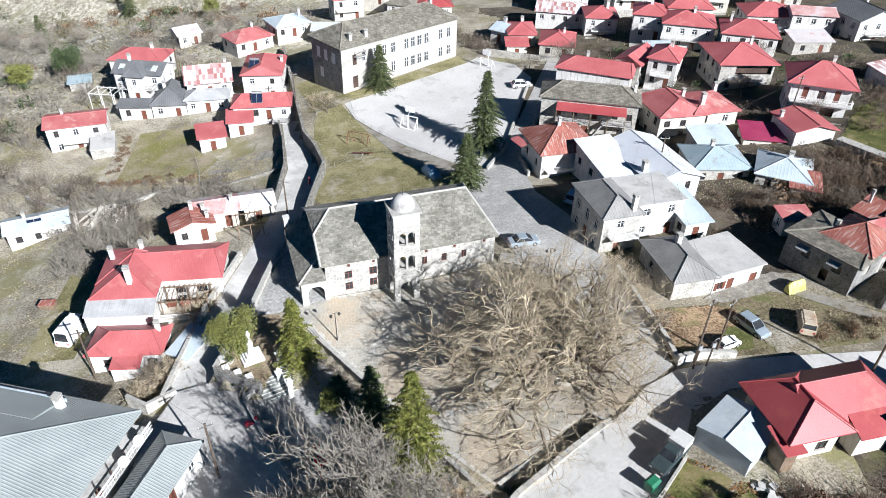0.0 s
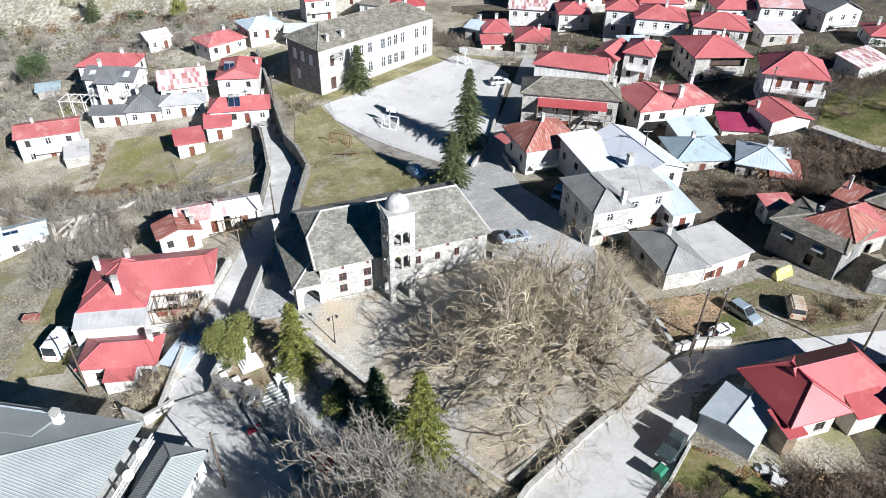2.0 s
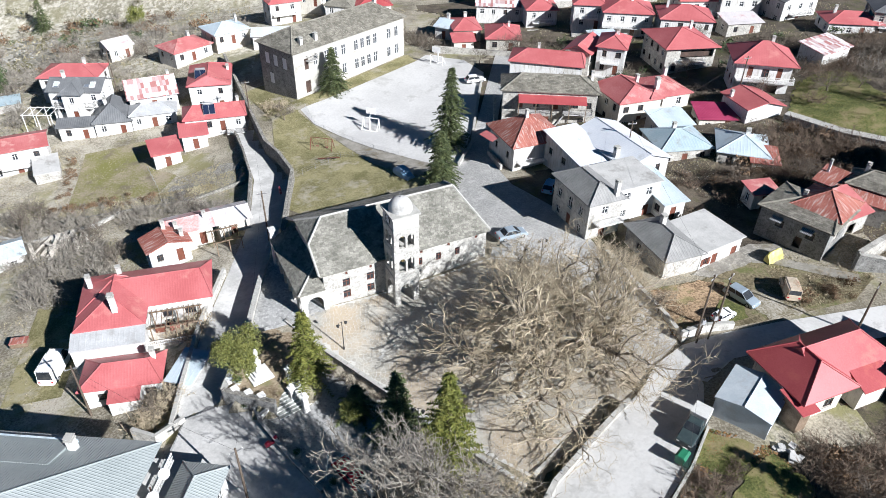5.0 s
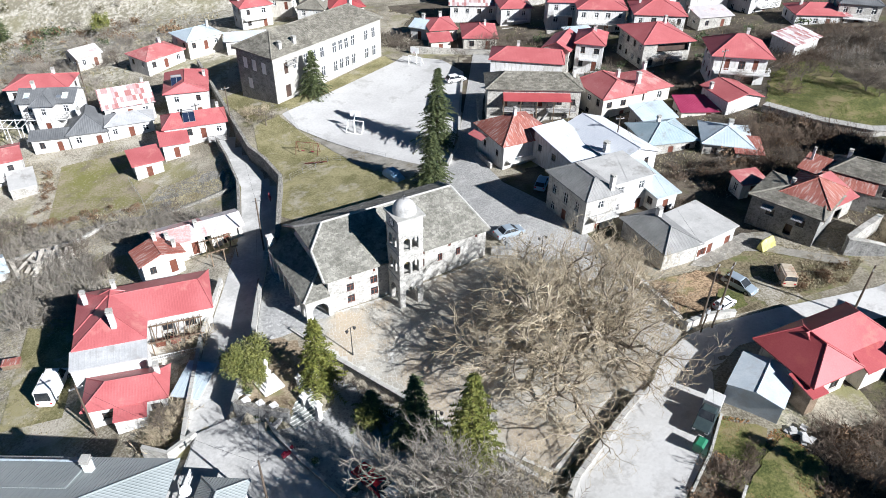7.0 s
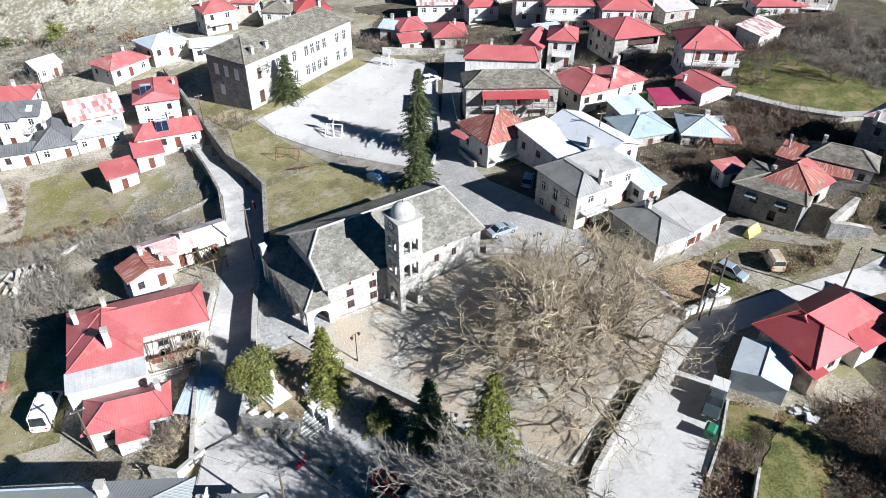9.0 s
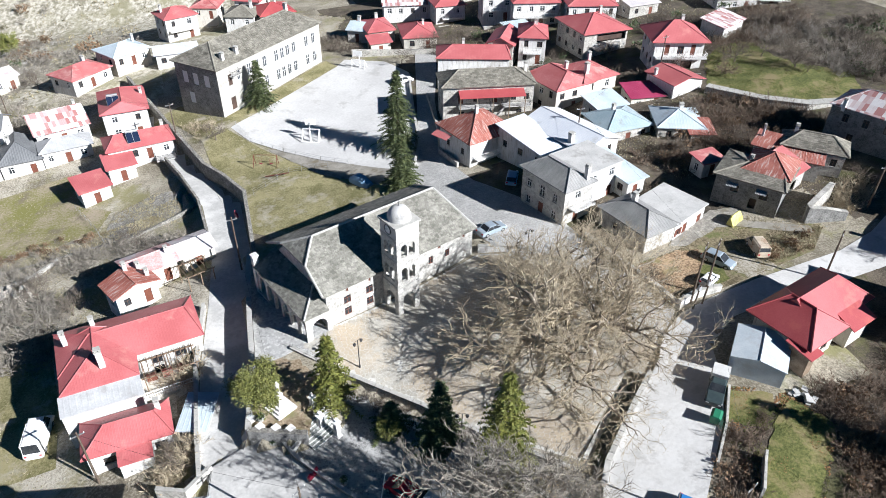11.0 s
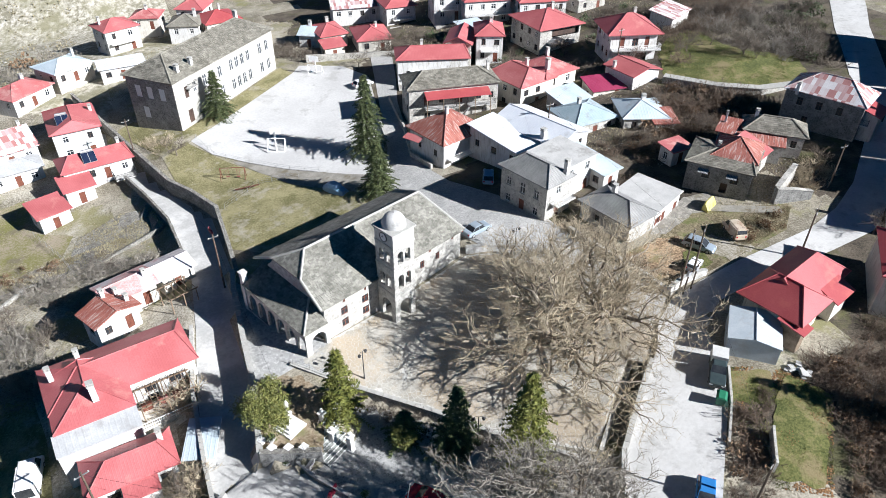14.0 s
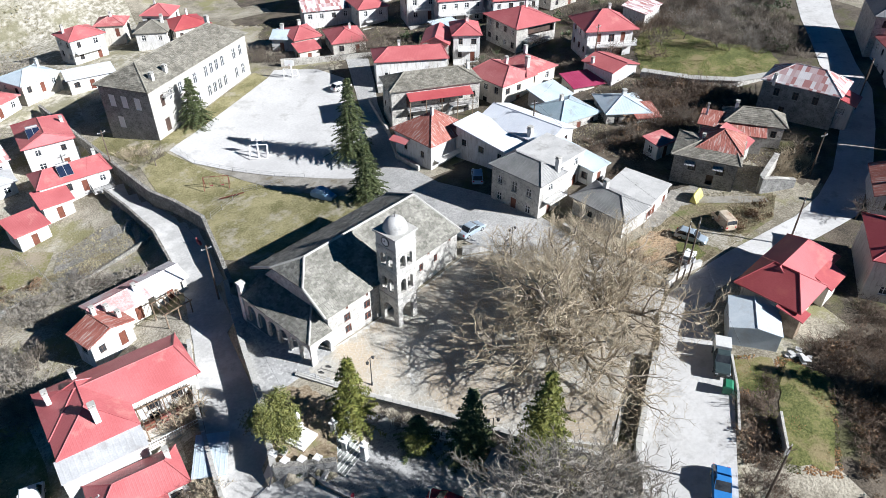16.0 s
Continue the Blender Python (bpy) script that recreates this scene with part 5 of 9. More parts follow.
house("ruined stone hut with a rusty tin roof", (51.6, 86.2), -20, 4.6, 5.2, 4.6, 1.8, 0.7, "flat", RUSTY, STONE_PALE, group="sheds", holes={"s": [(2.0, 0.2, 1.2, 1.7, "opening")]}, auto=False)
_c = thing("door_awning", pose(13.2, 102.2, 4.15, 0, 0, -62), "faded pink sheet awning on the side of the white house", "awning")
_s = Shape()
_s.hexa([(0, -1.2, -0.35), (3.3, -1.2, -0.35), (3.3, 0.25, 0), (0, 0.25, 0), (0, -1.2, -0.3), (3.3, -1.2, -0.3), (3.3, 0.25, 0.05), (0, 0.25, 0.05)])
part("sheet", _s, RED_FADED, _c)
for _u in (0.3, 3.0):
    _s = Shape()
    _s.tube([(_u, -1.1, -0.33), (_u, 0.25, -0.9)], [0.03, 0.03], 5)
    part("bracket", _s, DARK_WOOD, _c)
# grey houses beside the street
house("two-storey stone house with a grey tiled hipped roof on the street", (21.5, 73.0), 16, 6.2, 9.6, 6.9, 0.9, 1.7, "hip", TILE_GREY, STONE_PALE, axis="y", hips=(2.6, 2.6), frame_m=WHITE_PAINT, chimneys=[(1.6, -4.0, 1.5, 0.6)],
      holes={"w": [(1.5, 3.4, 0.9, 1.3, W_), (4.2, 3.1, 1.0, 1.7, W_), (6.8, 3.4, 0.9, 1.3, W_), (1.5, 0.6, 0.9, 1.3, W_), (4.2, 0.1, 1.0, 2.0, "door"), (6.8, 0.6, 0.9, 1.3, W_)]})
house("white house part with a flat beige roof", (26.4, 76.4), 16, 8.0, 7.4, 6.9, 0.9, 0.2, "flat", CONCRETE, WHITE, over=0.25, group="house wings", frame_m=WHITE_PAINT)
house("single-storey white house with a grey tiled hipped roof", (28.5, 63.4), 13, 6.4, 9.4, 4.3, 1.2, 1.6, "hip", TILE_GREY, STONE_PALE, axis="y", hips=(3.1, 3.0), holes={"s": [], "w": [(3, 1.1, 0.8, 1.0, W_)]}, chimneys=[(0.2, 1.2, 1.0, 0.6)])
house("white house part with a flat grey roof", (34.0, 64.7), 22, 8.0, 7.4, 4.4, 1.2, 0.15, "flat", CONCRETE, WHITE, over=0.3, group="house wings", holes={"s": [(1.0, 0.9, 0.8, 1.1, "shutters", BROWN_DOOR, BROWN_DOOR), (2.6, 0.1, 1.0, 2.1, "door"), (6.2, 0.1, 1.1, 2.0, "door")]})
house("house part with a pale blue sheet roof round a courtyard", (33.4, 75.6), 14, 4.4, 9.6, 4.6, 1.4, 0.8, "flat", PALE_METAL, WHITE, group="house wings")
# stone houses east
house("stone house with a mossy brown slate roof", (44.1, 71.3), -54, 9.9, 8.6, 6.9, 2.9, 0.95, "hip", SLATE_BROWN, WALL_SHADE_STONE, slates=0.44, cap_m=SLATE_BROWN, hips=(3.6, 1.4), chimneys=[(-1.2, 1.0, 0.6, 0.45)],
      holes={"s": [(2.8, 1.9, 1.1, 1.1, W_), (6.8, 1.9, 1.1, 1.1, W_), (5.6, 0.1, 1.0, 1.6, "opening")], "e": [(3, 1.6, 1.4, 1.6, "opening")]})
for _u in (2.8, 6.8):
    _c = thing("window_awning", pose(*at((44.1, 71.3), -54, _u + 0.05, 0.1), 6.15, 0, 0, -54), "small striped tin awning over a window", "awning", "window awnings")
    _s = Shape()
    _s.hexa([(-0.75, -0.55, -0.25), (0.75, -0.55, -0.25), (0.75, 0.3, 0.1), (-0.75, 0.3, 0.1), (-0.75, -0.55, -0.2), (0.75, -0.55, -0.2), (0.75, 0.3, 0.15), (-0.75, 0.3, 0.15)])
    part("sheet", _s, TIN, _c)
    _s = Shape()
    for _k in range(8):
        _s.hexa([(-0.72 + _k * 0.2, -0.56, -0.195), (-0.66 + _k * 0.2, -0.56, -0.195), (-0.66 + _k * 0.2, 0.28, 0.155), (-0.72 + _k * 0.2, 0.28, 0.155), (-0.72 + _k * 0.2, -0.56, -0.18), (-0.66 + _k * 0.2, -0.56, -0.18), (-0.66 + _k * 0.2, 0.28, 0.17), (-0.72 + _k * 0.2, 0.28, 0.17)])
    part("stripe", _s, DARK_METAL, _c)
house("upper house part with a rusty red pyramidal sheet roof", at((44.1, 71.3), -54, 3.0, 2.4), -54, 6.8, 7.6, 7.45, 2.9, 2.0, "hip", RUSTY, STONE, axis="y", hips=(3.7, 3.7), group="house wings", auto=False)
house("lean-to with a dark red sheet roof", (53.4, 66.6), 20, 6.8, 5.0, 6.2, 2.8, 1.6, "flat", RED_FADED, STONE, group="sheds", holes={"s": [(3, 0.4, 1.6, 1.8, "opening")]}, auto=False)
house("small white and blue shed", (46.6, 76.0), 4, 4.6, 3.6, 5.2, 2.6, 0.4, "flat", RED_FADED, WHITE, group="sheds", storeys=1)
house("stone outbuilding with a rusty red sheet roof", (55.0, 76.6), -56, 5.0, 4.2, 7.0, 3.4, 1.0, "flat", RUSTY, STONE, group="sheds", chimneys=[(-1.6, 0.6, 2.2, 0.3)], auto=False)
house("stone house with a brown slate roof behind sheet roofs", (58.2, 74.2), -46, 9.6, 5.4, 7.6, 3.4, 1.7, "hip", SLATE_BROWN, STONE, slates=0.44, cap_m=SLATE_BROWN, chimneys=[(-3.0, 0.6, 0.7)], group="village houses")
house("stone lean-to with a red sheet roof", at((58.2, 74.2), -46, 0.4, -2.1), -46, 6.2, 2.4, 6.6, 3.4, 0.8, "flat", RUSTY, STONE, group="sheds", auto=False)
house("large stone house with patched red and white sheet roof", (74.9, 66.3), 23, 8.0, 12.6, 11.0, 5.2, 2.4, "hip", PATCHED, WALL_SHADE_STONE, axis="y", over=0.35, chimneys=[(-3.8, 4.2, 1.0)], holes={"w": [(2.5, 3.6, 0.9, 1.3, W_), (5.5, 3.6, 0.9, 1.3, W_), (8.6, 3.6, 0.9, 1.3, W_), (4, 0.8, 0.9, 1.2, W_)]})
house("porch with a red sheet roof beside the road", (76.6, 64.6), 23, 5.0, 3.0, 9.7, 6.0, 0.8, "flat", RED_BRIGHT, CREAM, group="house wings", auto=False)
house("white house with a red roof across the road", (97.2, 72.6), -40, 11.0, 10.0, 12.0, 6.4, 2.0, "hip", RED, WHITE, balconies=[(-5.0, 5.0, -4.5, 2.9, 1.4)])
house("red-roofed house beside the climbing road", (64.8, 43.0), 38, 10.0, 8.0, 6.6, 2.2, 1.6, "gable", RUSTY, WHITE)
# Out-of-view house, added to throw shade on the climbing road.
house("unseen tall white house added to shade the climbing road", (89.5, 51.0), 40, 12.0, 9.0, 12.5, 5.0, 2.0, "hip", RED, WHITE)
house("house with a bright red sheet roof near the lower lawns", (50.4, 33.0), 40, 11.0, 9.0, 7.6, 1.0, 1.9, "hip", RED_BRIGHT, CREAM)
house("house with a red sheet roof behind the balcony house", (52.4, 159.4), -4, 11.0, 8.0, 8.6, 2.4, 1.8, "hip", RED, WHITE)
house("white shed with a faded brown sheet roof", (78.2, 153.0), -8, 10.0, 7.0, 9.6, 4.4, 1.0, "gable", PINK_ROOF, WHITE, group="sheds")
house("low barn with a bleached pinkish sheet roof", (74.2, 140.6), 4, 9.0, 5.4, 7.6, 4.0, 0.9, "flat", BLEACHED, STONE, group="sheds", storeys=1)
house("low terrace shed with a pale blue tin roof", (44.6, 141.4), 4, 6.6, 5.6, 4.6, 1.6, 0.5, "flat", PALE_METAL, WHITE, group="sheds", storeys=1)
house("house with a red hipped roof in the far village", (29.0, 186.0), -8, 11.0, 9.0, 5.0, -0.6, 1.8, "hip", RED, WHITE)
house("house with a faded red roof in the far village", (45.0, 180.0), 6, 11.0, 9.0, 7.4, 1.6, 1.8, "hip", RED_FADED, WHITE)
house("white house with a red roof in the far village", (62.0, 176.0), -10, 11.0, 9.0, 9.0, 3.0, 1.8, "hip", RED, CREAM)
house("far house with a grey slate roof", (80.0, 172.0), 10, 11.0, 9.0, 10.6, 4.6, 1.8, "hip", DARK_METAL, STONE)
# Houses outside the view or at its edge, added and sized to shade the road.
house("unseen white red-roofed house added to shade the upper road bend", (95.5, 57.5), 40, 9.0, 8.0, 13.4, 6.4, 2.0, "hip", RED, WHITE)
house("tall white house added close by to shade the climbing road", (81.4, 52.5), 38, 13.2, 5.6, 14.4, 5.6, 1.8, "hip", RED_FADED, WHITE)
house("narrow white house added to shade the climbing road edge", (94.2, 62.8), 43, 9.0, 5.4, 15.6, 6.6, 1.6, "hip", RED, WHITE)
house("old rusty-roofed house added to shade the road bend", (72.2, 48.0), 37, 10.4, 5.0, 12.0, 4.4, 1.4, "gable", RUSTY, STONE)
house("long dark-roofed stone house added to shade the upper road", (107.6, 74.6), 42, 14.0, 8.0, 15.6, 7.4, 2.0, "hip", DARK_METAL, STONE)
# by the south road
rh = house("two-storey house with a bright red hipped sheet roof", (32.1, 39.2), 14, 7.2, 7.9, 5.3, 1.0, 2.4, "hip", RED_BRIGHT, CREAM, over=0.8, axis="y", hips=(2.5, 2.5), group="house wings",
           holes={"s": [(1.4, 1.6, 0.9, 1.2, W_), (4.0, 1.6, 1.2, 1.2, W_)], "w": [(1.6, 0.2, 1.0, 2.0, "door"), (4.4, 1.4, 1.1, 1.2, W_)]})
house("main wing of the bright red roofed house", at((32.1, 39.2), 14, 2.6, 1.2), 14, 11.6, 6.7, 5.25, 1.0, 2.45, "hip", RED_BRIGHT, CREAM, over=0.7, hips=(0.5, 3.3), group="house wings",
      holes={"s": [(5.5, 1.6, 1.2, 1.2, W_), (8.2, 0.2, 1.0, 2.0, "door")], "e": [(2.5, 1.6, 0.9, 1.2, W_)]})
house("red sheet porch roof on the bright red house", at((32.1, 39.2), 14, 7.4, -0.6), 14, 4.4, 2.6, 4.75, 1.0, 1.0, "flat", RED_BRIGHT, CREAM, group="house wings", auto=False)
house("open porch with a red sheet strip roof", at((32.1, 39.2), 14, -0.5, -0.6), 14, 2.2, 3.2, 4.7, 1.0, 0.5, "flat", RED_BRIGHT, WOOD, group="house wings", auto=False)
house("pale blue sheet-metal shed with a gabled roof", (25.0, 42.5), -47, 5.6, 5.8, 4.0, 1.3, 0.55, "gable", PLAIN_SHEET, PLAIN_SHEET, axis="y", over=0.12, group="sheds", auto=False, category="shed")
# the large grey roof
_A = (-27.8, 44.1)
big = house("large building with a grey-green ribbed hipped sheet roof", at(_A, 168, 24, 20), -12, 24, 20, 3.2, -3.0, 4.2, "hip", GREY_METAL, WHITE, over=1.6, frame_m=BROWN_DOOR, chimneys=[(5.0, 8.0, 1.3, 0.65)], balconies=[])
house("wing with a lower grey ribbed sheet roof", (-25.2, 29.6), 76, 13.5, 4.6, 0.6, -2.9, 1.2, "hip", GREY_METAL, WHITE, over=0.5, frame_m=BROWN_DOOR, group="house wings")
for _q in range(9):
    _s = Shape()
    _s.box(12.62, -8.5 + _q * 2.0, 4.4, 12.72, -8.38 + _q * 2.0, 5.9)
    part("balcony_post", _s, DARK_WOOD, big)
_s = Shape()
_s.box(10.41, -9.2, 4.2, 12.85, 9.6, 4.4)
_bb = part("balcony", _s, CONCRETE, big)
_s = Shape()
_s.box(12.76, -9.2, 5.3, 12.92, 9.6, 5.38)
_s.box(12.8, -9.2, 4.85, 12.88, 9.6, 4.91)
for _q in range(48):
    _s.box(12.82, -9.15 + _q * 0.39, 4.4, 12.85, -9.12 + _q * 0.39, 5.31)
part("railing", _s, WHITE_PAINT, _bb)
for _q in (7.0, 4.6):
    _s = Shape()
    _s.tube([(0, 0, -0.1), (0, 0, -0.04), (0, 0, 0.02)], [0.2, 0.42, 0.52], 18)
    _s.tube([(0, 0, -0.1), (0, 0, -0.5)], [0.05, 0.05], 6)
    part("satellite_dish", _s, WHITE_PAINT, big, "white satellite dish", m=pose(13.35, _q, 5.9, 35, 12, 0))
for _q in (2.0, -2.4):
    _s = Shape()
    _s.box(12.1, _q - 0.25, 4.41, 12.5, _q + 0.25, 4.85)
    part("balcony_chair", _s, BROWN_DOOR, big)
# raised shed dormer on the north slope
_s = Shape()
_s.hexa([(-4.2, 5.2, 7.1), (4.6, 5.2, 7.1), (4.6, 9.0, 6.2), (-4.2, 9.0, 6.2), (-4.0, 5.4, 8.35), (4.4, 5.4, 8.35), (4.4, 8.9, 7.1), (-4.0, 8.9, 7.1)])
part("dormer", _s, GREY_METAL, big)
_s = Shape()
_s.box(-4.35, 8.92, 6.1, 4.75, 9.08, 7.15)
part("dormer_fascia", _s, PALE_METAL, big)


# ---- church, bell tower, school ----
def arch_wall(s, L, z0, z1, arches, t, m, seg=8):
    """A wall along x from 0 to L, thickness t in y, with round-headed openings (middle, width, sill, spring)."""
    P = lambda x, y, z: tuple(m @ Vector((x, y, z)))
    cuts = [0.0]
    for c, w, _, _ in sorted(arches):
        cuts += [c - w / 2, c + w / 2]
    cuts.append(L)
    for i in range(0, len(cuts), 2):
        if cuts[i + 1] - cuts[i] > 0.01:
            s.box(cuts[i], 0, z0, cuts[i + 1], t, z1, m)
    for c, w, sill, spring in arches:
        if sill - z0 > 0.02:
            s.box(c - w / 2, 0, z0, c + w / 2, t, sill, m)
        r = w / 2
        for k in range(seg):
            a0, a1 = math.pi * k / seg, math.pi * (k + 1) / seg
            x0, x1 = c - r * math.cos(a0), c - r * math.cos(a1)
            h0, h1 = spring + r * math.sin(a0), spring + r * math.sin(a1)
            s.poly([P(x0, 0, h0), P(x1, 0, h1), P(x1, 0, z1), P(x0, 0, z1)])
            s.poly([P(x1, t, h1), P(x0, t, h0), P(x0, t, z1), P(x1, t, z1)])
            s.poly([P(x0, t, h0), P(x1, t, h1), P(x1, 0, h1), P(x0, 0, h0)])
        s.poly([P(c - r, 0, z1), P(c + r, 0, z1), P(c + r, t, z1), P(c - r, t, z1)])


CH_A, CH_ANG, CH_W, CH_D = (-13.4, 64.9), 18.6, 22.8, 11.9


def clipped_roof(x0, x1, y0, y1, rise, cut, west, east):
    """Roof with a half-hipped west gable and a full hip in the east, its ridge along x at y = 0."""
    r0, r1 = (x0 + west, 0, rise), (x1 - east, 0, rise)
    a, b, c, d = (x0, y0, 0), (x1, y0, 0), (x1, y1, 0), (x0, y1, 0)
    cs, cn = (x0, y0 * (1 - cut / rise), cut), (x0, y1 * (1 - cut / rise), cut)
    faces = [[a, b, r1, r0, cs], [c, d, cn, r0, r1], [cn, cs, r0], [b, c, r1]]
    return faces, [(r0, r1), (cs, r0), (cn, r0), (b, r1), (c, r1), (a, cs), (d, cn)]


CH_ROOF = clipped_roof(-11.6, 11.4, -6.0, 7.7, 4.15, 2.4, 2.5, 2.6)
church = house("old stone church with whitewashed walls and a grey stone slate roof", CH_A, CH_ANG, CH_W, CH_D, 4.9, -0.6, 4.0, "hip", SLATE, STONE_PALE, over=0.35, hips=(2.6, 3.8), slates=0.38, cap_m=MORTAR, name="church", category="church", group="",
               frame_m=BROWN_DOOR, thick=0.2, auto=False, own_roof=CH_ROOF,
               holes={"s": [(2.8, 1.1, 0.95, 1.15, W_), (2.8, 2.85, 0.95, 1.15, W_), (5.9, 1.1, 0.95, 1.15, W_), (5.9, 2.85, 0.95, 1.15, W_), (2.9, 4.6, 0.3, 0.45, W_), (6.0, 4.6, 0.3, 0.45, W_),
                            (12.6, 2.9, 0.7, 1.15, W_), (15.2, 2.9, 0.7, 1.15, W_), (17.9, 2.9, 0.7, 1.15, W_), (12.8, 4.7, 0.4, 0.4, W_), (16.6, 4.7, 0.4, 0.4, W_), (20.6, 4.7, 0.4, 0.4, W_)],
                      "w": [(4.2, 4.1, 0.3, 1.0, W_), (4.9, 4.1, 0.3, 1.0, W_), (5.6, 4.1, 0.3, 1.0, W_)]})
_s = Shape()
_s.poly([(-11.05, 5.6, 5.48), (-11.05, -5.6, 5.48), (-11.05, -2.6, 7.82), (-11.05, 3.2, 7.82)])
_s.poly([(-10.7, -5.6, 5.48), (-10.7, 5.6, 5.48), (-10.7, 3.2, 7.82), (-10.7, -2.6, 7.82)])
part("gable", _s, STONE_PALE, church)
_cm = pose(CH_A[0], CH_A[1], 0, 0, 0, CH_ANG)

# porch along the church's west side
porch = thing("church_porch", _cm, "arcaded stone church porch with a slate lean-to roof", "porch")
_roof = [[(-3.0, -0.3, 3.15), (0.3, -0.3, 3.15), (0.3, 3.0, 4.75)], [(-3.0, 12.4, 3.15), (-3.0, -0.3, 3.15), (0.3, 3.0, 4.75), (0.3, 12.4, 4.75)]]
_s = Shape()
for _f in _roof:
    _s.poly(_f)
    _s.poly([(a, b, c - 0.16) for a, b, c in reversed(_f)])
_s.poly([(-3.0, -0.3, 2.99), (0.3, -0.3, 2.99), (0.3, -0.3, 3.15), (-3.0, -0.3, 3.15)])
_s.poly([(-3.0, 12.4, 2.99), (-3.0, -0.3, 2.99), (-3.0, -0.3, 3.15), (-3.0, 12.4, 3.15)])
_s.poly([(0.3, 12.4, 4.59), (-3.0, 12.4, 2.99), (-3.0, 12.4, 3.15), (0.3, 12.4, 4.75)])
_pr = part("roof", _s, SLATE, porch)
slate_courses(_pr, _roof, 0.0, 0.38, SLATE)
_s = Shape()
_s.tube([(-3.0, -0.3, 3.2), (0.3, 3.0, 4.8)], [0.14, 0.14], 6)
part("ridge_cap", _s, MORTAR, _pr)
_s = Shape()
arch_wall(_s, 2.295, -0.9, 2.98, [(1.3, 1.55, -0.9, 1.35)], 0.32, pose(-2.75, 12.2, 0, 0, 0, -90))
part("arch_bay", _s, STONE_PALE, porch)
for _i in range(1, 6):
    _s = Shape()
    arch_wall(_s, 1.995, -0.9, 2.98, [(1.0, 1.55, -0.9, 1.35)], 0.32, pose(-2.75, 11.9 - 2.0 * _i, 0, 0, 0, -90))
    part("arch_bay", _s, STONE_PALE, porch)
_s = Shape()
arch_wall(_s, 2.75, -0.9, 2.98, [(1.45, 2.0, -0.9, 1.25)], 0.32, pose(-2.42, -0.1, 0, 0, 0, 0))
part("front_arch", _s, WHITE, porch)
_s = Shape()
_s.box(-2.9, -0.15, -1.0, 0.3, 12.2, -0.62)
part("floor_slab", _s, CONCRETE, porch)
_s = Shape()
_s.box(-2.9, 12.25, -1.5, -2.2, 12.95, 4.6)
_s.box(-2.98, 12.17, 4.603, -2.12, 13.03, 4.8)
part("corner_pillar", _s, WHITE, porch, "white-capped stone pillar")

# bell tower
TW = 3.15
tower = thing("bell_tower", pose(-4.72, 64.75, -0.75, 0, 0, 18.6), "square white stone bell tower with arched openings, clock and dome", "bell tower")
TIERS = [(0.0, 4.5, [(TW / 2, 1.7, 0.5, 2.6)]), (4.75, 8.2, [(TW / 2 - 0.55, 0.85, 5.35, 6.9), (TW / 2 + 0.55, 0.85, 5.35, 6.9)]), (8.45, 11.3, [(TW / 2 - 0.55, 0.85, 8.9, 10.2), (TW / 2 + 0.55, 0.85, 8.9, 10.2)])]
for _i, (_z0, _z1, _ar) in enumerate(TIERS):
    for _k in range(4):
        _s = Shape()
        _m = pose(TW / 2, TW / 2, 0, 0, 0, 90 * _k) @ pose(-TW / 2, -TW / 2, 0)
        arch_wall(_s, TW - 0.42, _z0, _z1, [(c if c < TW else c, w, a, b) for c, w, a, b in _ar], 0.42, _m)
        part("arched_wall", _s, STONE_PALE, tower)
    _s = Shape()
    _s.box(-0.07, -0.07, _z1 + 0.003, TW + 0.07, TW + 0.07, _z1 + 0.25)
    part("string_course", _s, MORTAR, tower)
_s = Shape()
_s.box(0, 0, 11.553, TW, TW, 13.15)
_top = part("clock_stage", _s, TOWER_RENDER, tower)
_s = Shape()
_s.box(-0.22, -0.22, 13.153, TW + 0.22, TW + 0.22, 13.38)
part("cornice", _s, MORTAR, tower)
_s = Shape()
_s.dome((TW / 2, TW / 2, 13.38), 1.42, 1.55, 9, 24, 0.85)
_dome = part("dome", _s, CONCRETE, tower, "grey weathered dome", True)
_s = Shape()
_s.tube([(TW / 2, TW / 2, 14.9), (TW / 2, TW / 2, 15.6)], [0.04, 0.03], 5)
_s.tube([(TW / 2 - 0.2, TW / 2, 15.4), (TW / 2 + 0.2, TW / 2, 15.4)], [0.03, 0.03], 5)
part("cross", _s, IRON, tower)
for _m in (pose(-0.02, TW / 2, 12.4, 0, -90, 0), ):
    _s = Shape()
    _s.tube([(0, 0, 0), (0, 0, 0.06)], [0.55, 0.55], 28)
    _ck = part("clock", _s, WHITE_PAINT, tower, "round white clock face", m=_m)
    _s = Shape()
    _s.tube([(0.58 * math.cos(i * math.pi / 12), 0.58 * math.sin(i * math.pi / 12), 0.05) for i in range(25)], [0.06] * 25, 5)
    part("clock_rim", _s, IRON, _ck)
    _s = Shape()
    _s.box(-0.03, 0, 0.065, 0.03, 0.36, 0.085)
    _s.box(0, -0.035, 0.086, 0.26, 0.035, 0.1)
    for _k in range(12):
        _a = math.pi * _k / 6
        _s.box(-0.02, 0.42, 0.065, 0.02, 0.5, 0.08, pose(0, 0, 0, 0, 0, 30 * _k))
    part("clock_marks", _s, IRON, _ck)
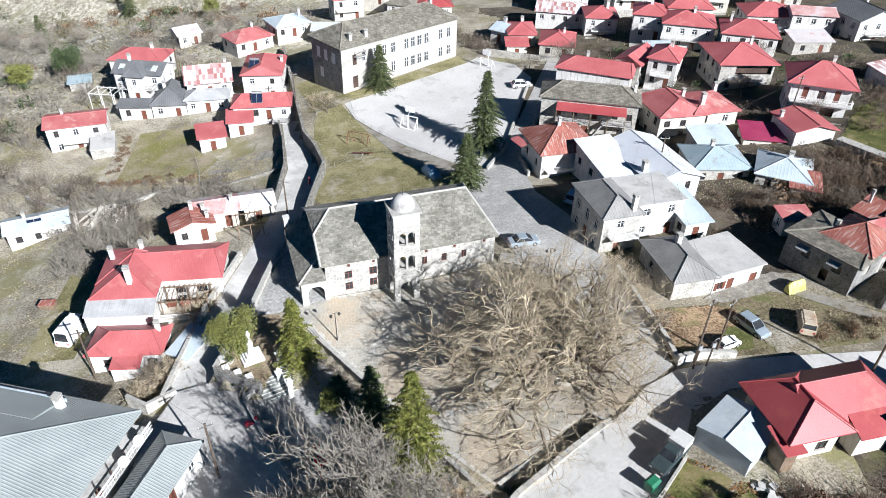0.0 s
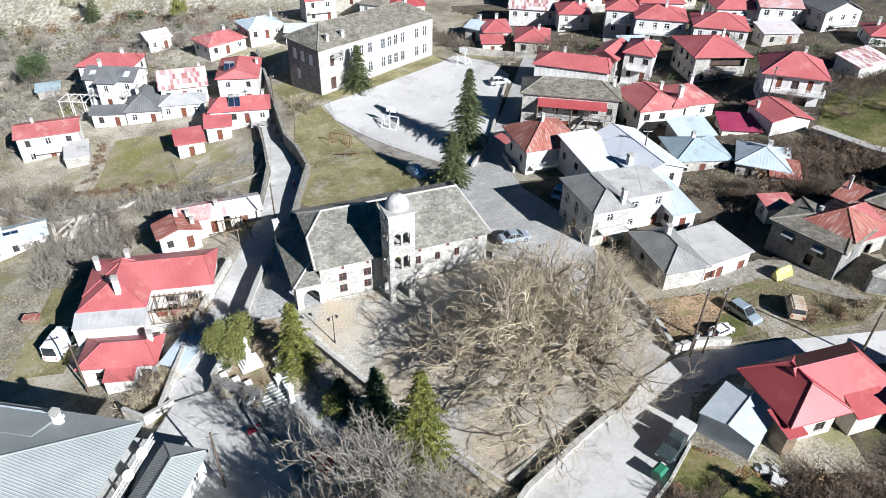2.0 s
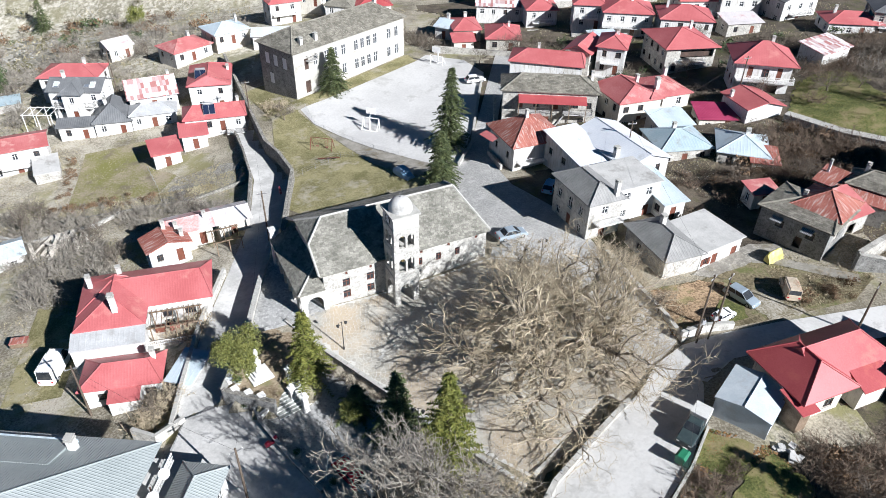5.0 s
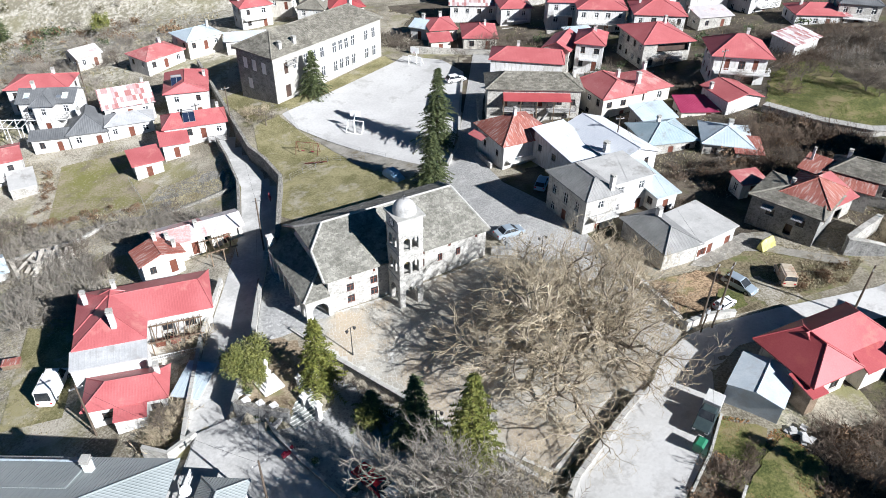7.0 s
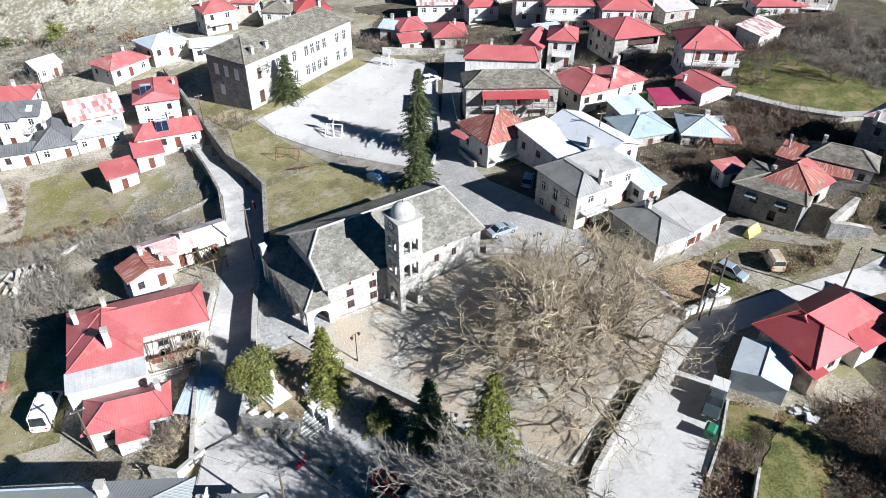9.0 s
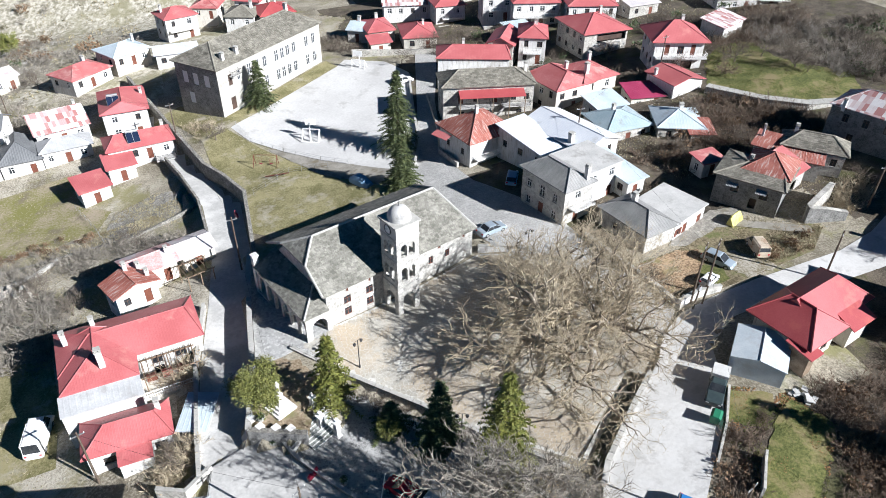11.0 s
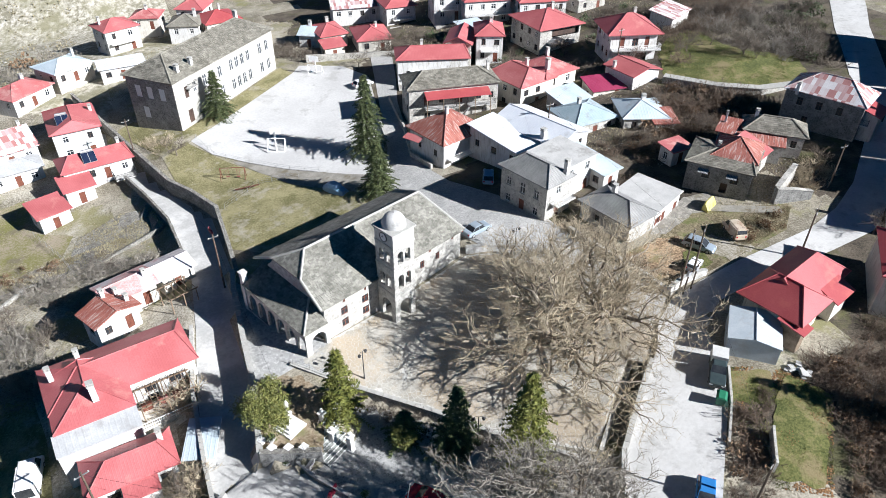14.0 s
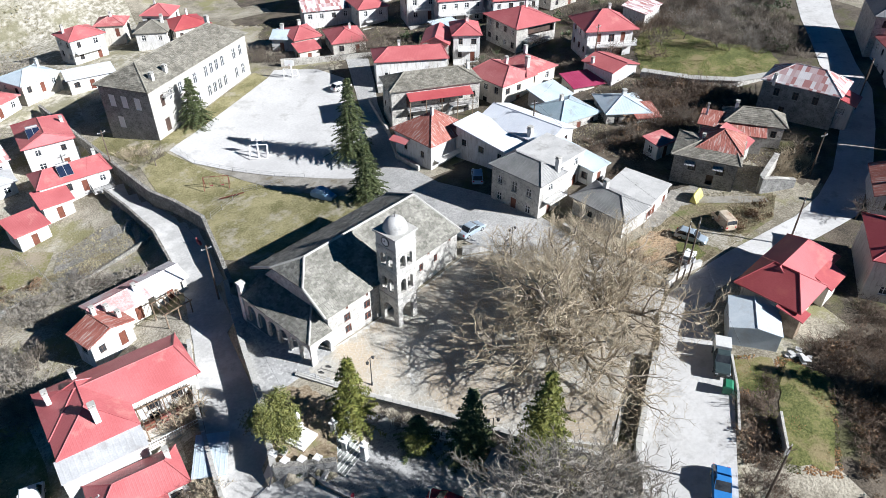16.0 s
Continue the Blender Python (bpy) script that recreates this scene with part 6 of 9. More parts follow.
for _z in (6.0, 9.5):
    _s = Shape()
    _s.tube([(TW / 2, TW / 2, _z), (TW / 2, TW / 2, _z + 0.15), (TW / 2, TW / 2, _z + 0.5), (TW / 2, TW / 2, _z + 0.65)], [0.36, 0.3, 0.2, 0.06], 14)
    _s.tube([(0.3, TW / 2, _z + 0.7), (TW - 0.3, TW / 2, _z + 0.7)], [0.05, 0.05], 5)
    part("bell", _s, mat("bronze_bell", (0.12, 0.09, 0.04), (0.2, 0.15, 0.07), 2, 9, 0.4, 0.1, metal=0.8), tower)
_s = Shape()
_s.box(-0.35, -0.35, -0.6, TW + 0.35, TW + 0.35, 0.06)
part("plinth", _s, STONE_PALE, tower)

# school
_up = [8.6, 10.9, 13.2, 16.8, 18.6, 20.4, 22.4, 26.6, 29.0]
_sc = [(u, z, 1.15, 2.2, W_, WHITE_PAINT) for u in _up for z in (1.5, 5.5)] + [(3.2, 0.4, 1.3, 2.5, "door", DARK_WOOD), (3.2, 5.2, 1.0, 2.2, "door", DARK_WOOD), (5.6, 5.5, 0.9, 1.9, W_, WHITE_PAINT)]
school = house("long two-storey stone school with white windows and slate roof", (-19.2, 131.4), 42, 32.4, 11.6, 7.2, -1.9, 3.0, "hip", SLATE_BROWN, SCHOOL_WALL, over=0.5, slates=0.48, cap_m=SLATE_BROWN, side_m={"w": WALL_SHADE_STONE}, name="school", category="school", group="",
               frame_m=WHITE_PAINT, pane_m=SCHOOL_PANE, hips=(5.0, 5.0), chimneys=[(-12.6, -4.2, 1.0, 0.7), (-8.8, -4.2, 1.0, 0.7), (14.0, 2.0, 1.2, 0.7)], auto=False,
               holes={"s": _sc, "w": [(2.4, 5.3, 1.3, 2.3, "door", WHITE_PAINT), (5.0, 5.3, 1.3, 2.3, "door", WHITE_PAINT), (7.8, 5.3, 1.3, 2.3, "door", WHITE_PAINT), (3.2, 1.3, 1.3, 2.2, "door", WHITE_PAINT)]},
               balconies=[])
balcony(school, -12.6, -10.2, -5.2, 7.0, 1.1)


# ---- walls and terraces ----
def gz(pts, h=0.0):
    return [g(x, y) + h for x, y in pts]


_p = [(6.4, 35.6), (8.0, 37.6), (13.9, 42.5), (18.0, 45.7)]
wall_run("road_parapet", _p, [0.15, 0.35, 0.8, 1.15], [-2.2] * 4, 0.45, STONE_PALE, "pale concrete parapet wall between road and square", MORTAR)
wall_run("square_kerb", [(6.4, 39.1), (12.6, 44.2), (16.4, 47.15)], [-0.5, -0.45, -0.3], [-2.9] * 3, 0.42, STONE_PALE, "low stone kerb along the sunken edge of the square")
wall_run("square_wall", [(-18.0, 64.0), (-13.5, 58.9), (-6.4, 51.3), (-1.5, 45.5), (5.4, 38.2)], [-0.45, -0.85, -0.9, -0.95, -0.8], [-3.2] * 5, 0.4, STONE, "low stone retaining wall along the square", MORTAR)
wall_run("terrace_wall", [(-24.1, 53.6), (-22.5, 62.4), (-21.9, 70), (-20.9, 80), (-20.2, 84.5)], [-0.55, -0.45, -0.45, -0.5, -0.7], [-3.6] * 5, 0.5, STONE_PALE, "stone retaining wall of the church terrace", MORTAR)
wall_run("monument_wall", [(-24.1, 53.6), (-21.2, 52.3), (-18.5, 51.2)], [-0.5, -0.5, -0.5], [-3.4] * 3, 0.45, WALL_SHADE_STONE, "dark rubble retaining wall below the monument", STONE_DARK)
wall_run("lane_wall", [(-29.4, 51), (-29.3, 56), (-28.7, 66), (-27.0, 77)], [-2.2, -2.2, -1.9, -1.8], [-6] * 4, 0.35, STONE_PALE, "white lane wall below the red-roofed houses", MORTAR)
wall_run("lane_wall_south", [(-33.5, 51.2), (-30.8, 49.8), (-28.2, 51.8)], [-2.6, -2.4, -2.2], [-6] * 3, 0.35, STONE_PALE, "white garden wall at the lane corner", MORTAR)
_p = [(-19.6, 84.5), (-19.3, 91), (-18.9, 102), (-21.5, 109), (-24.2, 114), (-27.8, 127), (-31.2, 140), (-37, 161)]
wall_run("park_wall", _p, [-1.4, -1.0, -1.2, -1.5, -1.6, -1.9, -2.2, -2.6], [-5.6] * 8, 0.45, STONE_DARK, "dark dry-stone wall above the lane", STONE_DARK)
_p = [(-25.2, 91), (-26.0, 104), (-28.3, 114), (-30.6, 122)]
wall_run("garden_wall", _p, [-2.2, -2.4, -3.0, -3.4], [-6] * 4, 0.35, STONE_DARK, "dry-stone garden wall along the lane")
_p = [(-58, 101.5), (-46, 101.8), (-36, 102.2), (-26.5, 104.6)]
wall_run("terrace_bank", _p, gz(_p, 0.2), gz(_p, -1.2), 0.3, STONE_DARK, "low stone garden terrace wall")
_p = [(8.7, 72.5), (11.5, 71.6), (15.5, 69.5)]
wall_run("street_wall", _p, [1.75, 1.85, 1.9], [-1.0] * 3, 0.5, WHITE, "white-faced retaining wall between street and square", MORTAR)
_p = [(26.8, 52.8), (26.4, 57), (25.0, 63), (23.6, 70)]
wall_run("yard_wall", _p, gz(_p, 0.75), gz(_p, -0.8), 0.4, STONE, "low stone yard wall along the street", MORTAR)
_p = [(26.6, 53.1), (29.6, 53.9), (33.2, 53.9)]
wall_run("yard_wall_south", _p, [2.75, 2.85, 2.75], [0.8] * 3, 0.4, WHITE, "white corner wall of the leafy yard", MORTAR)
_p = [(64.5, 99.3), (70, 91.5), (76, 86.8), (84, 84.8)]
wall_run("meadow_wall", _p, [6.3, 6.5, 6.6, 6.9], [2.5] * 4, 1.5, STONE_PALE, "pale stone wall along the meadow", MORTAR)
wall_run("ruin_wall", [(53.0, 61.6), (55.6, 60.9), (58.6, 60.0)], [5.2, 4.9, 4.3], [2.0] * 3, 0.55, WALL_SHADE_STONE, "rough dry-stone wall round an overgrown plot", STONES_LOOSE)
wall_run("ruin_wall_west", [(53.3, 61.9), (56.5, 63.3), (60.0, 64.8)], [5.2, 5.6, 5.9], [2.0] * 3, 0.6, STONE, "ruined dry-stone cross wall with pale capping", STONES_LOOSE)
_p = [(15.0, 96.5), (14.2, 103), (17, 112), (19.8, 126)]
wall_run("street_side_wall", _p, gz(_p, 0.9), gz(_p, -0.6), 0.4, STONE, "stone wall along the north street")
_p = [(8.6, 100.2), (12.2, 108), (15.0, 120), (19.4, 137)]
wall_run("yard_edge_wall", _p, gz(_p, 0.55), gz(_p, -0.6), 0.35, STONE_PALE, "low wall between yard and street", MORTAR)
wall_run("lawn_path_wall", [(24.0, 40.6), (20.9, 36.9), (17.2, 33.4)], [2.1, 1.7, 1.3], [-0.6] * 3, 0.25, STONE_PALE, "low pale edging wall beside the road")
wall_run("lawn_wall", [(21.8, 32.5), (20.4, 31.0), (18.9, 29.3)], [2.3, 2.2, 2.0], [0.2] * 3, 0.25, STONE_PALE, "low pale garden wall on the lawn")
wall_run("north_wall", [(11, 153), (20, 150), (30, 146), (38, 143)], [0.6, 0.6, 1.0, 1.6], [-2.5, -2.5, -2, -1], 0.4, STONE, "stone retaining wall behind the yard")


def steps(name, m, n, width, tread, riser, material, label):
    ob = thing(name, m, label, "steps")
    for i in range(n):
        s = Shape()
        s.box(-width / 2, i * tread, -0.3 + (0 if i == 0 else i * riser - 0.2), width / 2, (i + 1) * tread + (0.35 if i < n - 1 else 0.0), (i + 1) * riser)
        part("step", s, material, ob)
        s = Shape()
        s.box(-width / 2, i * tread - 0.02, (i + 1) * riser - 0.05, width / 2, i * tread + 0.07, (i + 1) * riser + 0.012)
        part("nosing", s, MARBLE, ob)
    return ob


steps("monument_steps", pose(-16.5, 51.3, -2.58, 0, 0, 30), 9, 3.8, 0.36, 0.18, STEP_STONE, "broad grey-green stone steps with white nosings")





def pillar(x, y, z, h, name="gate_pillar", urn=True):
    ob = thing(name, pose(x, y, z, 0, 0, 32), "white square gate pillar with a cap and urn" if urn else "low white block pillar of the terrace edge", "pillar", "gate pillars")
    s = Shape()
    s.box(-0.28, -0.28, 0, 0.28, 0.28, h)
    s.box(-0.36, -0.36, -0.3, 0.36, 0.36, 0.25)
    part("shaft", s, WHITE, ob)
    s = Shape()
    s.box(-0.38, -0.38, h + 0.003, 0.38, 0.38, h + 0.14)
    part("cap", s, MARBLE, ob)
    if not urn:
        return
    s = Shape()
    s.tube([(0, 0, h + 0.143), (0, 0, h + 0.3), (0, 0, h + 0.55), (0, 0, h + 0.6)], [0.1, 0.13, 0.24, 0.2], 12)
    part("urn", s, MARBLE, ob)


pillar(-16.9, 52.8, -2.5, 2.1)
pillar(-15.5, 51.4, -2.5, 2.1)
pillar(-15.6, 54.9, -1.2, 1.6)
pillar(-17.2, 54.9, -1.0, 1.3)
for _i, (_x, _y) in enumerate([(-23.6, 55.0), (-22.9, 53.6), (-21.4, 52.9), (-20.0, 52.3)]):
    pillar(_x, _y, -0.95, 0.42, "edge_pillar", False)

monument = thing("monument", pose(-20.5, 55.6, -0.92, 0, 0, 30), "stepped white marble war memorial with a pedestal and bust", "monument")
for _i, (_w, _z0, _z1) in enumerate([(1.2, -0.2, 0.25), (0.92, 0.253, 0.5), (0.66, 0.503, 0.78)]):
    _s = Shape()
    _s.box(-_w, -_w, _z0, _w, _w, _z1)
    part("base_step", _s, MARBLE, monument)
_s = Shape()
_s.hexa([(-0.36, -0.36, 0.783), (0.36, -0.36, 0.783), (0.36, 0.36, 0.783), (-0.36, 0.36, 0.783), (-0.28, -0.28, 2.2), (0.28, -0.28, 2.2), (0.28, 0.28, 2.2), (-0.28, 0.28, 2.2)])
part("pedestal", _s, MARBLE, monument)
_s = Shape()
_s.box(-0.34, -0.34, 2.203, 0.34, 0.34, 2.34)
part("pedestal_cap", _s, MARBLE, monument)
_s = Shape()
_s.tube([(0, 0, 2.343), (0, 0, 3.0), (0, 0, 3.6), (0, 0, 3.75), (0, 0, 3.95), (0, 0, 4.05)], [0.22, 0.2, 0.26, 0.09, 0.13, 0.04], 12)
part("plain_bust", _s, MARBLE, monument)


# ---- trees ----
def sliver(s, p, q, r):
    """A thin three-sided tapering twig from p to q."""
    d = q - p
    a = d.orthogonal().normalized() * r
    b = d.cross(a).normalized() * r
    n = len(s.v)
    s.v.extend((tuple(p + a), tuple(p - a * 0.5 + b * 0.87), tuple(p - a * 0.5 - b * 0.87), tuple(q)))
    s.f.extend(((n, n + 1, n + 3), (n + 1, n + 2, n + 3), (n + 2, n, n + 3)))


def bare_tree(seed, lengths, counts, r0, spread=0.9, lean=0.0, lift=0.15, gnarl=0.42, fine=0.016):
    """Trunk and crown shapes of a leafless broadleaved tree; lengths and counts of the shoots, order by order."""
    rnd = random.Random(seed)
    trunk, limbs, crown = Shape(), Shape(), Shape()
    last = len(lengths) - 1

    def grow(p, d, r, lev):
        length = lengths[lev] * rnd.uniform(0.75, 1.25)
        if lev == last:
            sliver(crown, p, p + (d + Vector((0, 0, rnd.uniform(-0.2, 0.5)))).normalized() * length, max(fine, r * 0.8))
            return
        n = (5, 8, 6, 5, 4, 3, 3)[lev]
        pts, rad = [p.copy()], [r]
        q = p.copy()
        for i in range(n):
            d = (d + Vector((rnd.uniform(-1, 1), rnd.uniform(-1, 1), rnd.uniform(-0.7, 0.75))) * (0.12 if lev == 0 else gnarl)).normalized()
            if lev >= 1 and d.z < -0.15:
                d.z *= 0.3
            q = q + d * (length / n)
            pts.append(q.copy())
            rad.append(max(fine, r * (1 - 0.55 * (i + 1) / n)))
        (trunk if lev < 2 else (limbs if lev < max(3, last - 2) else crown)).tube(pts, rad, 10 if lev == 0 else (7 if lev < 2 else (5 if lev < 3 else 3)), lev < 2)
        k = counts[lev]
        for i in range(k):
            u = 0.6 + 0.4 * (i + 1) / k if lev == 0 else 0.2 + 0.8 * (i + rnd.uniform(0.3, 1.0)) / k
            u = min(0.999, u)
            j = min(n - 1, int(u * n))
            base = pts[j].lerp(pts[j + 1], u * n - j)
            dd = (pts[j + 1] - pts[j]).normalized()
            side = dd.orthogonal().normalized()
            side.rotate(Matrix.Rotation(2 * math.pi * (i / k * (1 if lev == 0 else 2.4) + rnd.uniform(-0.12, 0.12)), 3, dd).to_quaternion())
            a = rnd.uniform(0.5, 1.2) if lev else rnd.uniform(0.6, 1.2) * spread
            nd = (dd * math.cos(a) + side * math.sin(a)).normalized()
            if lev >= 1:
                nd = (nd + Vector((0, 0, lift))).normalized()
            grow(base, nd, max(fine, rad[j] * rnd.uniform(0.5, 0.7)), lev + 1)

    grow(Vector((0, 0, -0.3)), Vector((lean, 0, 1)).normalized(), r0, 0)
    return trunk, limbs, crown


def plant_bare(seed, x, y, z, lengths, counts, r0, label, spread=0.9, bark=None, twig=None, lean=0.0, turn=0, name="bare_tree", lift=0.15, gnarl=0.42, fine=0.016):
    tr, li, cr = bare_tree(seed, lengths, counts, r0, spread, lean, lift, gnarl, fine)
    ob = thing(name, pose(x, y, z, 0, 0, turn), label, "tree", "bare trees")
    part("trunk", tr, bark or BARK, ob, smooth=True, with_uv=False)
    part("branchwork", li, bark or BARK, ob, smooth=True, with_uv=False)
    part("crown", cr, twig or TWIG, ob, with_uv=False)
    return ob


plant_bare(5, 11.6, 51.8, g(11.6, 51.8), (3.4, 10.2, 5.0, 2.9, 1.6, 0.9), (14, 8, 5, 5, 6), 1.1, "huge old leafless plane tree spreading over the square", 1.3, name="plane_tree", lift=0.12, gnarl=0.5, fine=0.0155)
plant_bare(13, 17.4, 50.0, g(17.4, 50.0), (2.4, 5.6, 3.2, 1.8, 0.9), (8, 6, 6, 6), 0.4, "leafless plane tree leaning over the sunken passage", 1.25, turn=20, name="plane_tree", lift=0.1, gnarl=0.5, fine=0.0155)
plant_bare(11, 16.6, 61.0, g(16.6, 61.0), (2.8, 5.6, 3.6, 1.9, 0.95), (8, 6, 6, 6), 0.5, "leafless plane tree at the edge of the square", 1.05, turn=70, name="plane_tree", gnarl=0.5, fine=0.0155)
plant_bare(23, 12.2, 66.2, g(12.2, 66.2), (2.2, 3.6, 2.5, 1.6, 0.8), (5, 5, 5, 5), 0.36, "leafless plane tree near the church wall", 1.1, turn=200, name="plane_tree", gnarl=0.48, fine=0.0155)
plant_bare(33, -4.0, 30.0, -2.7, (4.4, 7.8, 4.8, 2.8, 1.5, 0.8), (12, 8, 6, 6, 5), 0.8, "large leafless tree shading the lower plaza", 1.1, twig=TWIG_PALE, turn=110, lift=0.22, gnarl=0.46, fine=0.03)
plant_bare(51, 83.4, 98.6, g(83.4, 98.6), (1.4, 2.6, 1.9, 1.2, 0.6), (7, 6, 6, 5), 0.2, "grey leafless tree standing in the meadow", 1.2, twig=TWIG_GREY, bark=TWIG_GREY)
plant_bare(52, 76.4, 106.6, g(76.4, 106.6), (1.2, 2.2, 1.6, 1.0, 0.5), (6, 6, 5, 5), 0.16, "small grey leafless tree in the meadow", 1.2, twig=TWIG_GREY, bark=TWIG_GREY)
plant_bare(53, 71.4, 103.0, g(71.4, 103.0), (1.0, 1.8, 1.3, 0.8, 0.4), (6, 5, 5, 5), 0.14, "leafless fruit tree behind the meadow wall", 1.2, twig=TWIG_BROWN, bark=TWIG_BROWN)
plant_bare(37, 2.2, 36.6, -2.3, (1.6, 2.8, 2.2, 1.4, 0.9, 0.5), (5, 5, 5, 4, 4), 0.2, "leafless tree below the square", 1.0, turn=140)


def conifer(seed, height, radius, bare=0.08, droop=0.25, dens=1.0):
    """Trunk and crown of a fir: tiers of boughs carrying short needled sprays."""
    rnd = random.Random(seed)
    trunk, crown = Shape(), Shape()
    trunk.tube([(0, 0, -0.3), (0, 0, height * 0.5), (0, 0, height * 0.97)], [height * 0.02, height * 0.012, 0.02], 7)
    z = height * bare
    while z < height * 0.985:
        f = (z - height * bare) / (height * (1 - bare))
        R = radius * (1 - f) ** 0.85 * rnd.uniform(0.86, 1.1) + 0.12
        k = max(5, int((7 + 4.5 * (1 - f)) * dens))
        a0 = rnd.uniform(0, 6.28)
        for i in range(k):
            a = a0 + 2 * math.pi * i / k + rnd.uniform(-0.25, 0.25)
            r = R * rnd.choice((rnd.uniform(0.5, 0.8), rnd.uniform(0.8, 1.05), rnd.uniform(0.95, 1.28)))
            d = Vector((math.cos(a), math.sin(a), 0))
            sd = Vector((-d.y, d.x, 0))
            n = max(3, int(r / 0.22))
            zz = z + rnd.uniform(-0.22, 0.22)
            drop = droop * rnd.uniform(0.5, 1.7)
            for j in range(n):
                u = (j + 0.5) / n
                p = d * r * u + Vector((0, 0, zz - drop * r * u * u + 0.12 * r * u * (1 - u)))
                if u < 0.2 and f < 0.8:
                    continue
                ln = 0.36 + 0.4 * (1 - u)
                for q in (-1, 1):
                    e = p + (sd * q * rnd.uniform(0.6, 1.1) + d * rnd.uniform(0.3, 0.8)).normalized() * ln * rnd.uniform(0.7, 1.15) + Vector((0, 0, rnd.uniform(-0.22, 0.05)))
                    w = (d * 0.5 + Vector((0, 0, 0.3 * rnd.uniform(-1, 1)))) * 0.28
                    crown.poly([p - w * 0.5, e, p + w])
                    crown.poly([p + w * 0.4 + Vector((0, 0, 0.05)), e + Vector((0, 0, 0.04)), p - w * 0.3 - Vector((0, 0, 0.1))])
                if j == n - 1:
                    e = p + d * 0.3 + Vector((0, 0, -0.08))
                    crown.poly([p - sd * 0.13, e, p + sd * 0.13])
        z += max(0.25, 0.52 * (1 - 0.4 * f)) * (height / 10) ** 0.3
    return trunk, crown


def plant_fir(seed, x, y, z, height, radius, label, needle=None, **kw):
    tr, cr = conifer(seed, height, radius, **kw)
    ob = thing("fir_tree", pose(x, y, z, 0, 0, seed * 40), label, "tree", "fir trees")
    part("trunk", tr, POLE_WOOD, ob, with_uv=False)
    part("crown", cr, needle or NEEDLE, ob, with_uv=False)


plant_fir(1, 4.8, 94.2, -1.2, 9.6, 3.4, "dark green fir tree in the playground behind the church", dens=1.6)
plant_fir(2, 8.3, 108.2, -1.7, 14.8, 3.8, "tall dark green fir tree at the edge of the school yard", dens=1.5)
plant_fir(3, -1.8, 40.6, -2.4, 15.4, 3.9, "tall yellow-green fir tree at the corner of the square", NEEDLE_YELLOW)
plant_fir(4, -15.1, 54.9, -1.4, 10.0, 2.9, "yellow-green fir tree beside the monument", NEEDLE_YELLOW)
plant_fir(5, -6.0, 46.4, -2.5, 9.8, 3.0, "dark fir tree below the square", NEEDLE, dens=0.9)
plant_fir(6, -10.0, 50.2, -2.5, 4.4, 2.5, "low dark fir below the square", NEEDLE, dens=0.9)
plant_fir(7, -11.8, 134.6, -1.8, 9.4, 3.4, "dark fir tree against the school front", dens=1.5)


def leafy(seed, n, rx, rz, size, cz, wide=0.6):
    """A crown of many small leaf clumps inside an uneven body."""
    rnd = random.Random(seed)
    s = Shape()
    lobes = [(Vector((rnd.uniform(-wide, wide) * rx, rnd.uniform(-wide, wide) * rx, cz + rnd.uniform(-0.45, 0.65) * rz)), rnd.uniform(0.16, 0.42)) for _ in range(46)]
    for _ in range(n):
        c, k = rnd.choice(lobes)
        d = Vector((rnd.gauss(0, 1), rnd.gauss(0, 1), rnd.gauss(0, 1))).normalized()
        p = c + Vector((d.x * rx * k, d.y * rx * k, d.z * rz * k)) * rnd.uniform(0.55, 1.15)
        a = Vector((rnd.uniform(-1, 1), rnd.uniform(-1, 1), rnd.uniform(-1, 1))).normalized() * size * rnd.uniform(0.6, 1.3)
        b = a.orthogonal().normalized() * size * rnd.uniform(0.4, 0.8)
        s.poly([p - a * 0.5, p + b * 0.5, p + a * 0.5, p - b * 0.4])
    return s


def plant_leafy(seed, x, y, z, rx, rz, n, size, material, label, trunk_h=1.2, name="evergreen_tree"):
    ob = thing(name, pose(x, y, z), label, "tree", "evergreen trees")
    s = Shape()
    for k in range(4):
        a = k * 1.7 + seed
        s.tube([(0, 0, -0.3), (0.1 * math.cos(a), 0.1 * math.sin(a), trunk_h), (rx * 0.5 * math.cos(a), rx * 0.5 * math.sin(a), trunk_h + rz)], [0.14, 0.1, 0.03], 6)
    part("trunk", s, BARK, ob, with_uv=False)
    part("crown", leafy(seed, n, rx, rz, size, trunk_h + rz * 0.9), material, ob, with_uv=False)


plant_leafy(3, -22.7, 56.4, -0.95, 3.3, 2.7, 16000, 0.21, LEAF, "rounded olive-green evergreen tree beside the monument", 0.6)
plant_leafy(6, -10.6, 49.0, -2.5, 1.5, 1.5, 2200, 0.18, LEAF, "small bright green shrub below the square", 0.3, "evergreen_shrub")
plant_leafy(2, -85.9, 154.2, g(-85.9, 154.2), 3.6, 3.6, 4200, 0.42, IVY, "dark evergreen clump behind the western houses", 1.5)
plant_leafy(4, -96.5, 151.7, g(-96.5, 151.7), 3.0, 2.6, 3000, 0.42, LEAF, "olive-green bush on the slope", 0.8)
plant_leafy(5, -67.0, 205.0, g(-67, 205), 2.6, 3.0, 2500, 0.45, LEAF, "olive-green bush at the foot of the hill", 1.0)
plant_fir(9, -113.7, 194.8, g(-113.7, 194.8) - 0.5, 9.0, 3.4, "dark green pine on the eroded slope", dens=0.8)
plant_fir(10, -104.0, 234.0, g(-104, 234) - 0.5, 11.0, 4.2, "dark green pine high on the eroded slope", dens=0.8)


